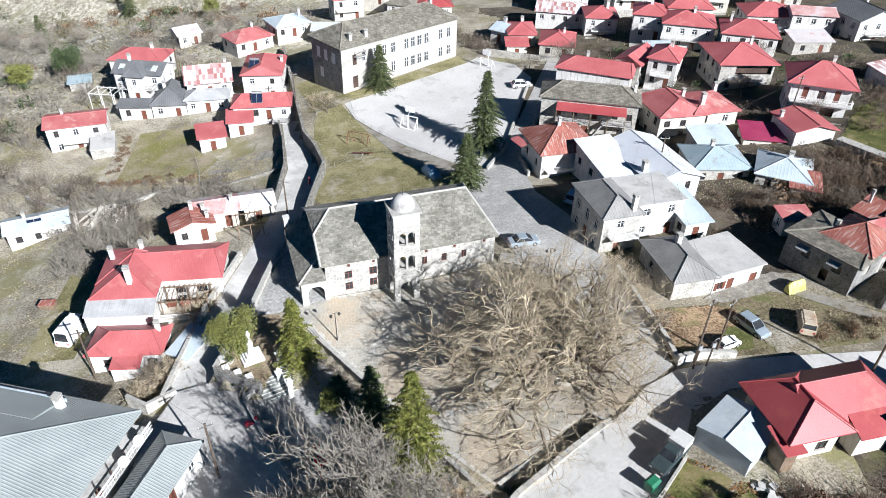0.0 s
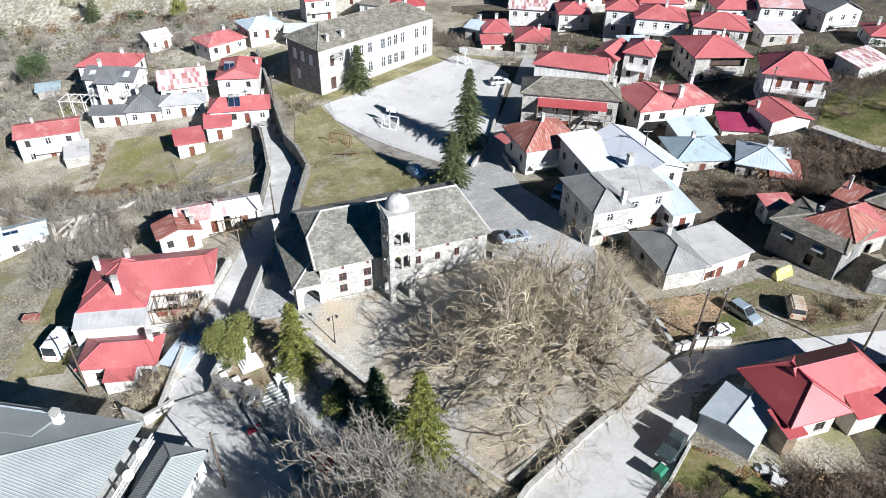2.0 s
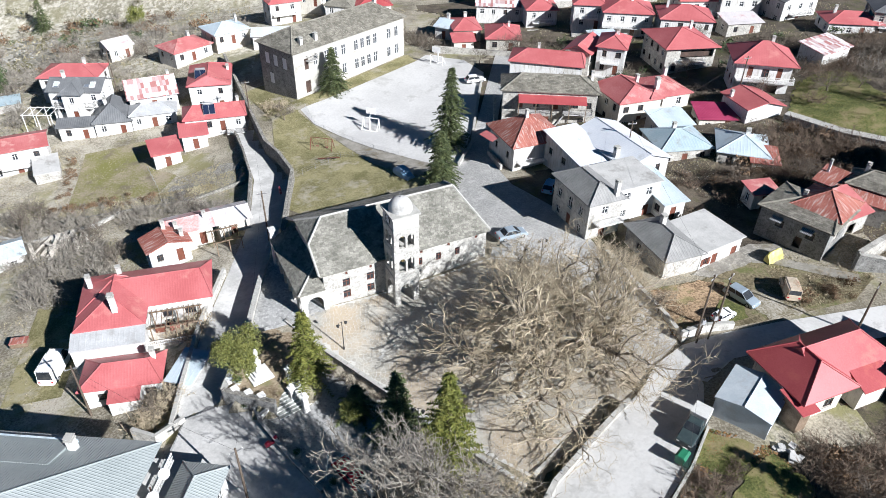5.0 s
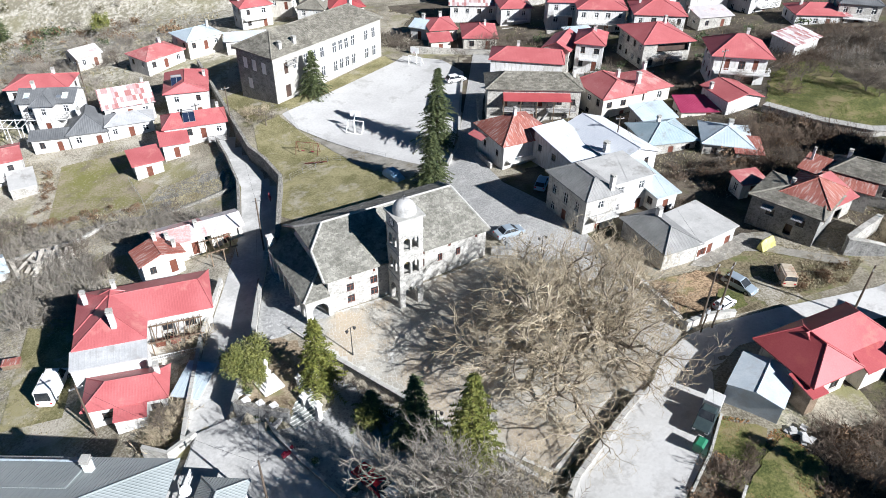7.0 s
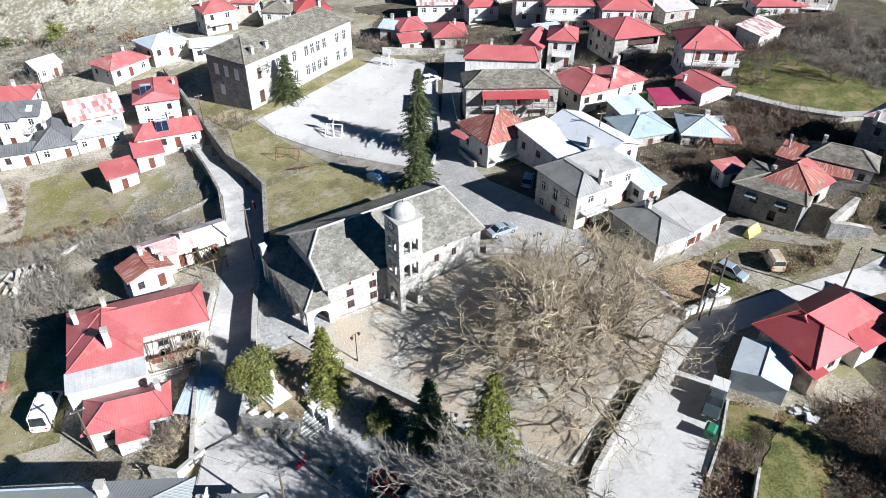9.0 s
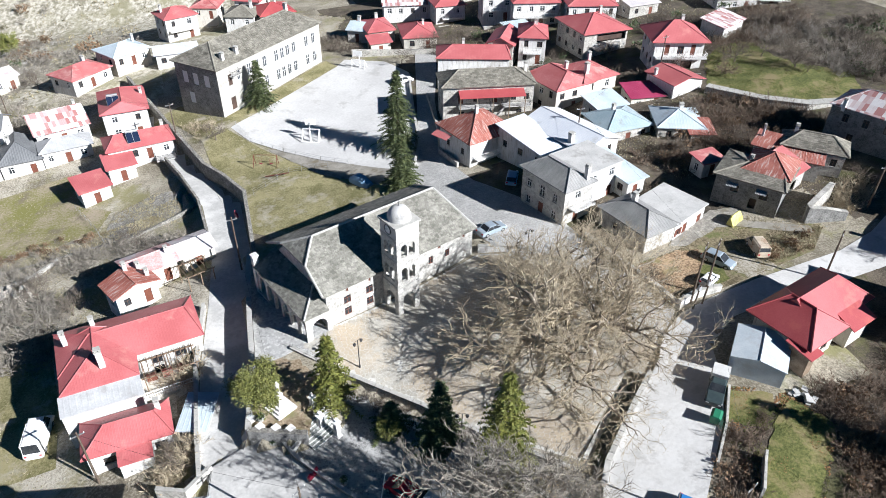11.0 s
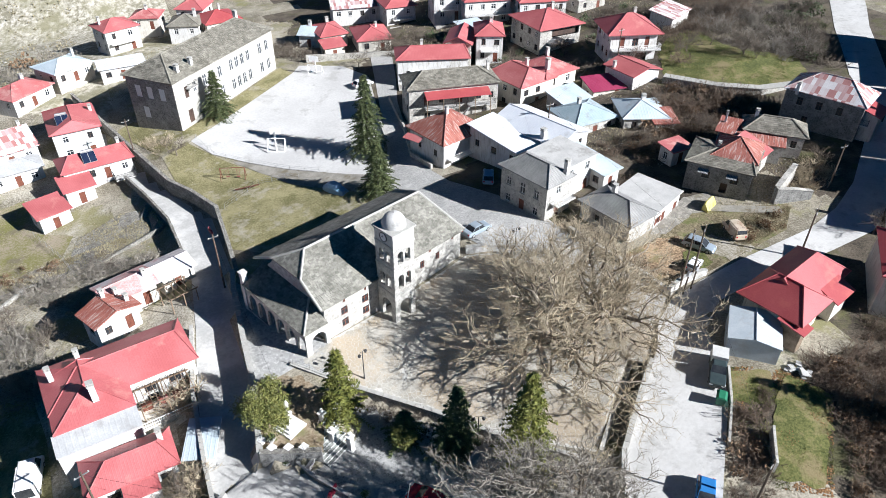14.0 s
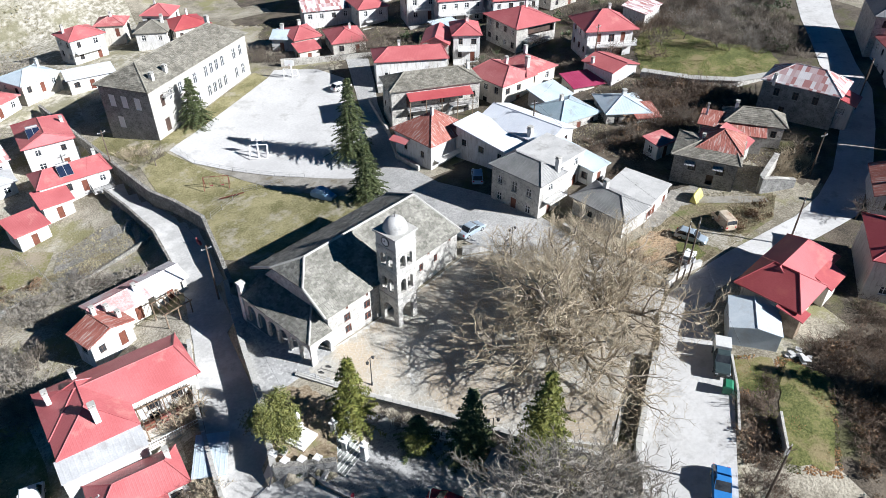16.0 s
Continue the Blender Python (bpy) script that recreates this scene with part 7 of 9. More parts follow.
def spikes(seed, n_, length, r, spread=0.95):
    """A leafless shrub: crooked stems from one foot, each with a spray of fine twigs."""
    rnd = random.Random(seed)
    s = Shape()
    for _ in range(n_):
        a, t = rnd.uniform(0, 6.28), rnd.uniform(0.05, spread)
        d = Vector((math.cos(a) * math.sin(t), math.sin(a) * math.sin(t), math.cos(t)))
        p = Vector((rnd.uniform(-0.35, 0.35), rnd.uniform(-0.35, 0.35), -0.1))
        L = length * rnd.uniform(0.5, 1.05)
        for i in range(2):
            d = (d + Vector((rnd.uniform(-1, 1), rnd.uniform(-1, 1), rnd.uniform(-0.7, 0.5))) * 0.45).normalized()
            q = p + d * L * 0.5
            sliver(s, p, q + d * 0.08 * L, r * (1 - 0.35 * i))
            for _k in range(5):
                e = (d + Vector((rnd.uniform(-1, 1), rnd.uniform(-1, 1), rnd.uniform(-0.7, 0.9)))).normalized()
                o = p.lerp(q, rnd.uniform(0.2, 1.0))
                sliver(s, o, o + e * L * rnd.uniform(0.18, 0.4), r * 0.6)
            p = q
    return s


SHRUBS = [spikes(100 + i, 15, 1.0, 0.017) for i in range(6)]


def thicket(name, outline, count, lo, hi, material, label, seed=1):
    """One tangle of leafless shrubs over an outline on the ground."""
    rnd = random.Random(seed)
    xs, ys = [p[0] for p in outline], [p[1] for p in outline]
    spots = []
    while len(spots) < count:
        x, y = rnd.uniform(min(xs), max(xs)), rnd.uniform(min(ys), max(ys))
        if inside(outline, np.array([x]), np.array([y]))[0]:
            spots.append((x, y))
    zs = ground(np.array([p[0] for p in spots]), np.array([p[1] for p in spots]))
    V, F, n0 = [], [], 0
    for (x, y), z in zip(spots, zs):
        sh = rnd.choice(SHRUBS)
        k = rnd.uniform(lo, hi)
        a = rnd.uniform(0, 6.28)
        v = np.array(sh.v)
        w = np.stack([x + k * 1.2 * (v[:, 0] * math.cos(a) - v[:, 1] * math.sin(a)), y + k * 1.2 * (v[:, 0] * math.sin(a) + v[:, 1] * math.cos(a)), z + k * v[:, 2]], 1)
        V.append(w)
        F.extend(tuple(i + n0 for i in f) for f in sh.f)
        n0 += len(v)
    s = Shape()
    s.v, s.f = np.concatenate(V).tolist(), F
    ob = part(name, s, material, with_uv=False)
    return tagged(ob, label, "shrubs", kind="stuff")


thicket("ravine_thicket", [(55, 82), (64, 80), (75, 80), (73, 90), (66, 97), (58, 97), (53, 92)], 170, 1.2, 3.0, TWIG_BROWN, "dense leafless brown thicket in the ravine", 1)
thicket("hedge_thicket", [(44, 78), (56, 79), (56, 84), (50, 86), (41, 88), (38, 86)], 70, 0.8, 2.0, TWIG_BROWN, "leafless bushes among the stone huts", 2)
thicket("meadow_thicket", [(78, 110), (90, 112), (104, 116), (112, 128), (100, 132), (84, 128), (74, 118)], 150, 1.2, 2.8, TWIG_BROWN, "leafless thicket above the meadow", 3)
thicket("west_thicket", [(-72, 92), (-58, 96), (-46, 90), (-42, 80), (-47, 76), (-56, 80), (-60, 90)], 130, 1.2, 3.2, TWIG_PALE, "leafless bushes beyond the lane houses", 4)
thicket("garden_thicket", [(-66, 98), (-44, 96), (-38, 90), (-36, 94), (-30, 95), (-30, 101), (-46, 101), (-64, 103)], 110, 1.0, 2.8, TWIG_PALE, "leafless garden bushes", 5)
thicket("slope_thicket", [(-120, 120), (-78, 118), (-72, 128), (-76, 145), (-84, 165), (-110, 170), (-130, 150)], 150, 1.5, 3.6, TWIG_PALE, "leafless grey scrub on the slope", 6)
thicket("hill_scrub", [(-75, 152), (-52, 150), (-50, 160), (-62, 166), (-50, 176), (-30, 186), (-34, 198), (-75, 190), (-90, 172)], 140, 1.5, 3.6, TWIG_PALE, "grey winter scrub at the foot of the hill", 7)
thicket("far_scrub", [(-160, 200), (-70, 195), (-40, 200), (-50, 240), (-100, 270), (-180, 260)], 80, 1.5, 4.0, TWIG_PALE, "scattered dry scrub on the eroded hill", 8)
thicket("street_thicket", [(24.5, 61), (27.5, 63), (26, 70), (23.5, 73), (22.8, 70)], 30, 0.9, 2.0, TWIG, "leafless shrubs against the grey-roofed house", 9)
thicket("corner_thicket", [(33, 34), (45, 39), (52, 44), (44, 34), (36, 24), (30, 24), (33, 30)], 80, 1.0, 2.4, TWIG_BROWN, "leafless brambles below the bright red house", 10)
thicket("bank_thicket", [(20.8, 36.6), (23.4, 34.9), (21, 31.8), (18, 28.6), (14, 24), (9, 24), (17, 33)], 70, 0.8, 1.9, TWIG_BROWN, "dark leafless hedge scrub on the road bank", 11)
thicket("lawn_hedge", [(25.4, 37.4), (26.2, 36.9), (23.6, 34.6), (22.9, 35.3)], 16, 0.5, 1.0, TWIG_BROWN, "thin leafless hedge between the lawns", 21)
thicket("lawn_brambles", [(31, 37), (34, 37.5), (40, 36), (36, 26), (28, 22), (24, 24.5), (31, 32.5)], 110, 0.9, 2.2, TWIG_BROWN, "leafless brambles round the lawn", 22)
thicket("plot_thicket", [(56, 61.6), (60, 60.6), (66, 62.6), (68, 66.5), (64, 66.5), (60.5, 64)], 60, 0.8, 1.8, TWIG, "dry weeds in the walled plot", 12)
thicket("house_bush", [(-34, 51), (-30, 52), (-29.8, 56.5), (-33, 56)], 22, 1.0, 2.2, TWIG, "leafless bush beside the white wall", 13)
thicket("yard_weeds", [(47, 57), (55, 59.5), (52, 63), (47, 62)], 30, 0.4, 0.9, TWIG, "dry weeds at the edge of the yard", 14)
thicket("vine_pergola_growth", [(-34.5, 64.5), (-28.6, 65.5), (-28.2, 69), (-34.5, 68.2)], 20, 1.2, 2.4, TWIG, "leafless vines over the house pergola", 15)
thicket("school_hedge", [(-24.5, 127), (-20.5, 129.5), (-24, 135), (-27, 133)], 22, 0.8, 1.6, TWIG, "leafless reddish hedge below the school end wall", 16)
thicket("north_scrub", [(8, 155), (14, 154), (14, 166), (4, 172), (0, 166)], 40, 1.2, 2.8, TWIG_GREY, "leafless bushes behind the school yard", 17)
thicket("village_scrub", [(58, 100), (64, 103), (58, 119), (52, 118), (54, 108)], 40, 1.0, 2.2, TWIG_GREY, "leafless bushes between the houses", 18)
thicket("north_gardens", [(28, 142), (40, 140), (44, 150), (34, 160), (26, 156)], 60, 1.0, 2.4, TWIG_GREY, "leafless garden bushes in the north of the village", 19)
thicket("wall_shrubs", [(-13.2, 58.4), (-6.6, 51.0), (-1.8, 45.2), (4.2, 38.6), (2.8, 37.2), (-3.2, 43.8), (-8.2, 49.6), (-14.2, 56.6)], 46, 0.8, 1.8, TWIG_GREY, "dark leafless shrubs under the square wall", 31)
thicket("street_garden", [(40, 118), (50, 117), (51, 123), (42, 127)], 34, 1.0, 2.6, TWIG_GREY, "dark garden bushes between red roofs", 32)
thicket("ravine_edge", [(44, 80), (52, 77), (60, 78), (62, 82), (55, 86), (46, 87)], 60, 0.7, 2.0, TWIG_BROWN, "brown weeds on the ravine edge", 33)
thicket("upper_gardens", [(70, 124), (82, 124), (90, 132), (80, 138), (70, 134)], 60, 1.0, 2.6, TWIG_GREY, "leafless garden growth in the upper village", 34)
thicket("court_growth", [(35, 72), (41, 74), (39, 83), (34, 80)], 24, 0.6, 1.6, TWIG_BROWN, "dry growth in the courtyard", 35)
thicket("roadside_growth", [(86, 92), (96, 92), (100, 99), (92, 99)], 40, 1.0, 2.4, TWIG_PALE, "pale dry scrub beside the meadow", 36)
thicket("meadow_bushes", [(74, 115), (84, 118), (88, 110), (86, 102), (90, 97), (92, 92), (95, 90), (104, 100), (108, 112), (98, 122), (84, 124), (74, 120)], 170, 1.0, 2.8, TWIG_PALE, "pale grey leafless bushes round the meadow", 41)
thicket("meadow_brush", [(76, 116), (90, 118), (100, 112), (106, 118), (96, 128), (80, 128)], 90, 1.2, 3.0, TWIG_GREY, "dark leafless brush above the meadow", 42)
thicket("west_gardens", [(-92, 84), (-70, 96), (-60, 101), (-58, 106), (-72, 112), (-90, 110), (-104, 96)], 120, 1.0, 2.6, TWIG_PALE, "pale leafless scrub below the white house", 43)
for _i, (_x, _y, _h) in enumerate([(-49, 92, 6), (-44, 86, 5), (-62, 99, 7), (-78, 108, 8), (-84, 122, 8), (-56, 168, 6), (64, 108, 6), (70, 116, 6), (86, 104, 5), (95, 120, 6), (47, 80, 5), (24.8, 66, 4.5), (26.0, 58, 4), (56, 93, 5),
                                (-21.5, 125, 5), (38, 44, 5), (48, 38, 6), (33, 30, 5), (67, 66, 4), (-31.5, 54.5, 4.5), (4, 160, 7), (30, 150, 6), (59, 50, 5), (-100, 140, 8), (-70, 165, 7), (42, 120, 5), (46, 122, 6), (57, 121, 5.5), (33, 126, 5), (27, 148, 6), (44, 146, 6), (52, 142, 5), (66, 138, 6), (76, 128, 6), (82, 106, 6), (92, 108, 5), (48, 84, 5), (58, 82, 5), (-36, 100, 5), (-60, 102, 6), (-66, 96, 7), (-88, 112, 8), (-94, 128, 8), (-82, 150, 8), (20, 144, 5), (84, 96, 4), (100, 118, 6), (-80, 98, 6), (-70, 104, 6), (-97, 106, 7)]):
    plant_bare(200 + _i % 5, _x, _y, g(_x, _y), (_h * 0.3, _h * 0.36, _h * 0.27, _h * 0.2, _h * 0.13), (4, 5, 4, 4), 0.08 + _h * 0.012, "slender leafless tree among the houses", 0.75, TWIG_GREY, TWIG_GREY, turn=_i * 47)


_hr = random.Random(303)
for _i in range(26):
    _x, _y = -62 - _hr.random() * 62, 150 + _hr.random() * 46
    if 156 < _y < 172 and _x > -72:
        _y += 22
    _h = _hr.uniform(5, 9)
    plant_bare(240 + _i % 4, _x, _y, g(_x, _y) - 0.3, (_h * 0.28, _h * 0.36, _h * 0.27, _h * 0.2, _h * 0.13), (5, 5, 5, 4), 0.08 + _h * 0.012, "grey leafless tree at the foot of the hill", 0.85, TWIG_PALE, TWIG_PALE, turn=_i * 61)


# ---- evergreen and brown bushes of the slope ----
def clumps(name, outline, count, lo, hi, material, label, seed):
    """Low leafy bushes scattered over an outline on the ground, as one object."""
    rnd = random.Random(seed)
    shapes = [leafy(seed * 10 + i, 110, 1.0, 0.8, 0.3, 0.6, 0.8) for i in range(4)]
    xs, ys = [p[0] for p in outline], [p[1] for p in outline]
    s, V, n0 = Shape(), [], 0
    while count:
        x, y = rnd.uniform(min(xs), max(xs)), rnd.uniform(min(ys), max(ys))
        if not inside(outline, np.array([x]), np.array([y]))[0]:
            continue
        count -= 1
        sh, k, a = rnd.choice(shapes), rnd.uniform(lo, hi), rnd.uniform(0, 6.28)
        v = np.array(sh.v)
        V.append(np.stack([x + k * (v[:, 0] * math.cos(a) - v[:, 1] * math.sin(a)), y + k * (v[:, 0] * math.sin(a) + v[:, 1] * math.cos(a)), g(x, y) + k * v[:, 2]], 1))
        s.f.extend(tuple(q + n0 for q in f) for f in sh.f)
        n0 += len(v)
    s.v = np.concatenate(V).tolist()
    return tagged(part(name, s, material, with_uv=False), label, "bushes", kind="stuff")


_hill = [(-170, 190), (-80, 172), (-55, 176), (-40, 200), (-60, 250), (-120, 280), (-190, 250)]
clumps("brown_bushes", _hill, 22, 1.0, 3.0, BROWN_LEAF, "russet-brown bushes on the eroded slope", 51)
clumps("green_bushes", _hill, 26, 1.0, 3.0, IVY, "dark green bushes on the eroded slope", 52)
clumps("garden_evergreens", [(-110, 130), (-84, 122), (-78, 150), (-90, 165), (-115, 165)], 14, 1.0, 2.4, IVY, "dark evergreen bushes behind the western houses", 53)
clumps("village_evergreens", [(36, 116), (60, 116), (70, 130), (100, 128), (96, 140), (60, 150), (30, 150)], 22, 0.6, 1.6, IVY, "dark evergreen garden bushes", 54)
clumps("ravine_brambles", [(44, 79), (62, 80), (73, 82), (66, 95), (56, 97), (46, 88)], 40, 0.5, 1.5, BROWN_LEAF, "brown brambles in the ravine", 55)
clumps("bank_brambles", [(20.8, 36.6), (23.4, 34.9), (14, 24), (9, 24), (17, 33)], 14, 0.5, 1.0, BROWN_LEAF, "brown brambles on the road bank", 56)


thicket("roadside_thicket", [(93, 85), (109, 102), (118, 111), (112, 116), (100, 106), (90, 92)], 80, 1.2, 3.0, TWIG_GREY, "dark leafless brush beside the climbing road", 58)
clumps("roadside_evergreens", [(92, 85), (109, 102), (118, 111), (112, 114), (100, 104), (90, 90)], 16, 0.8, 1.8, IVY, "dark evergreen bushes beside the climbing road", 59)
clumps("lawn_edge_brambles", [(31, 37), (38, 37), (38, 28), (30, 20), (22, 22), (24, 24.5), (31.5, 32.5)], 60, 0.5, 1.2, BROWN_LEAF, "brown brambles round the lower lawn", 57)
# Unseen fir, put in to cast the dark shadow across the lower lawn.
plant_fir(8, 37.5, 24.0, g(37.5, 24.0), 12.5, 3.6, "unseen dark fir added to shade the lower lawn")


# ---- tufts, litter and loose stones ----
def litter(name, outline, count, size, material, label, seed, tall=1.0, category="ground litter"):
    """Many small upright blades or lumps scattered over the ground, as one object."""
    rnd = random.Random(seed)
    xs, ys = [p[0] for p in outline], [p[1] for p in outline]
    px = np.array([rnd.uniform(min(xs), max(xs)) for _ in range(count * 3)])
    py = np.array([rnd.uniform(min(ys), max(ys)) for _ in range(count * 3)])
    ok = inside(outline, px, py) & np.array([noise.noise((a * 0.22, b * 0.22, seed)) > -0.12 for a, b in zip(px, py)])
    px, py = px[ok][:count], py[ok][:count]
    pz = ground(px, py)
    s = Shape()
    for x, y, z in zip(px, py, pz):
        k = size * rnd.uniform(0.5, 1.5)
        a = rnd.uniform(0, 6.28)
        if tall > 0.35:
            for q in range(3):
                b = a + q * 2.1
                c, d = math.cos(b) * k, math.sin(b) * k
                s.poly([(x - d * 0.35, y + c * 0.35, z), (x + d * 0.35, y - c * 0.35, z), (x + c * 0.7, y + d * 0.7, z + k * tall * rnd.uniform(0.6, 1.2))])
        else:
            n = 5
            ring = [(x + k * math.cos(a + 6.283 * i / n) * rnd.uniform(0.7, 1.1), y + k * math.sin(a + 6.283 * i / n) * rnd.uniform(0.7, 1.1), z + 0.03) for i in range(n)]
            top = (x + rnd.uniform(-0.2, 0.2) * k, y, z + 0.03 + k * tall)
            for i in range(n):
                s.poly([ring[i], ring[(i + 1) % n], top])
    tagged(part(name, s, material, with_uv=False), label, category, kind="stuff")


WEST_SIDE = [(-95, 60), (-44, 58), (-42, 80), (-30, 92), (-28, 112), (-45, 116), (-60, 128), (-90, 130)]
EAST_SIDE = [(36, 58), (52, 58), (60, 62), (78, 84), (66, 98), (56, 108), (38, 88), (44, 78), (52, 74)]
litter("dry_tufts", WEST_SIDE, 9000, 0.16, TUFT, "tufts of dry pale grass on the slope", 1)
litter("dry_tufts_east", EAST_SIDE, 5000, 0.15, TUFT, "tufts of dry pale grass among the huts", 2)
litter("park_tufts", [(-19, 92), (-12, 84.5), (6, 88.5), (3, 96), (-6, 106), (-14, 118.6), (-19, 127.5), (-24, 126), (-22.8, 114), (-19, 102.5)], 4000, 0.1, TUFT, "short tufts of dry grass in the playground", 3)
litter("lawn_tufts", [(18, 28), (22, 25), (31, 33), (29, 38), (24, 41), (20.5, 37)], 4000, 0.1, TUFT_GREEN, "tufts of rough green grass", 4)
litter("lawn_leaves", [(18, 28), (22, 25), (31, 33), (29, 38), (24, 41), (20.5, 37)], 2500, 0.1, DEAD_LEAF, "dead brown leaves on the lawn", 5, 0.3)
litter("yard_leaves", [(26, 54), (33, 54), (36, 58), (34, 63), (25.6, 62)], 3600, 0.14, DEAD_LEAF, "drifts of dead brown leaves in the yard", 6, 0.3)
litter("meadow_tufts", [(66, 99.5), (74, 92), (84, 86.6), (90, 92), (85, 100), (87, 112), (84, 117), (72, 111)], 5000, 0.15, TUFT_GREEN, "tufts of green grass in the meadow", 7)
litter("west_stones", WEST_SIDE, 1500, 0.09, STONES_LOOSE, "scattered pale stones on the slope", 8, 0.3)
litter("east_stones", EAST_SIDE, 1200, 0.1, STONES_LOOSE, "scattered pale stones and rubble", 9, 0.3)
litter("garden_prunings", [(-42, 101), (-26.5, 105), (-27.5, 112), (-33, 113.5), (-39.5, 110.8)], 1800, 0.2, TUFT, "dry prunings over the stony plot", 10)
litter("hill_tufts", [(-160, 150), (-78, 118), (-60, 150), (-40, 185), (-30, 230), (-110, 260), (-180, 240)], 6000, 0.4, TUFT, "dry tussocks over the eroded hill", 11)
litter("north_tufts", [(-30, 155), (10, 158), (60, 130), (110, 120), (110, 160), (60, 180), (-30, 200)], 5000, 0.2, TUFT, "dry grass between the northern houses", 12)
litter("square_leaves", SQUARE, 2600, 0.08, DEAD_LEAF, "dead leaves strewn under the plane tree", 13, 0.3)


litter("yard_tufts", [(41, 56), (50, 56.4), (55, 60), (49, 60.4), (43, 63.6), (41, 60.5)], 3200, 0.17, TUFT, "golden dry grass in the yard", 14)
litter("plot_tufts", [(-58, 101.6), (-42, 102.4), (-27, 105), (-28, 107), (-42, 106), (-58, 105)], 3000, 0.2, TUFT, "dry weeds along the garden strip", 15)
litter("slope_stones", [(-140, 170), (-70, 168), (-50, 200), (-70, 240), (-150, 250)], 2500, 0.4, STONES_LOOSE, "pale rocks on the eroded slope", 16, 0.3)
clumps("yard_brambles", [(43, 56.2), (50, 56.6), (54.5, 60), (50, 60.2), (44, 58.6)], 16, 0.4, 0.9, BROWN_LEAF, "brown brambles at the edge of the yard", 61)
clumps("garden_border", [(-59, 103), (-43, 103.5), (-42, 105.5), (-46, 107.5), (-58, 106.5)], 26, 0.4, 0.9, BROWN_LEAF, "reddish-brown weeds along the garden lawn", 62)
clumps("garden_border_west", [(-60, 104), (-58, 104), (-58.5, 122), (-61, 122)], 18, 0.4, 1.0, BROWN_LEAF, "brown weeds beside the garden wall", 63)
thicket("garden_weeds", [(-60, 100), (-44, 101), (-40, 104), (-46, 106), (-60, 105)], 70, 0.5, 1.2, TWIG_PALE, "low leafless weeds beside the garden lawn", 64)
clumps("slope_olive_bushes", [(-160, 165), (-90, 168), (-62, 196), (-60, 240), (-130, 262), (-180, 230)], 70, 0.8, 2.4, LEAF_DULL, "olive scrub bushes over the eroded slope", 65)
clumps("slope_grey_bushes", [(-160, 165), (-90, 160), (-62, 186), (-50, 215), (-90, 240), (-180, 230)], 40, 0.8, 2.2, BROWN_LEAF, "dull brown scrub over the eroded slope", 66)


# ---- vehicles ----
def loft(s, sections):
    """Skin over a run of closed cross-sections, each a list of points, with end caps."""
    n0, k = len(s.v), len(sections[0])
    for sec in sections:
        s.v.extend(tuple(p) for p in sec)
    for i in range(len(sections) - 1):
        for j in range(k):
            q = n0 + i * k
            s.f.append((q + j, q + (j + 1) % k, q + k + (j + 1) % k, q + k + j))
    s.f.append(tuple(n0 + j for j in range(k - 1, -1, -1)))
    e = n0 + (len(sections) - 1) * k
    s.f.append(tuple(e + j for j in range(k)))


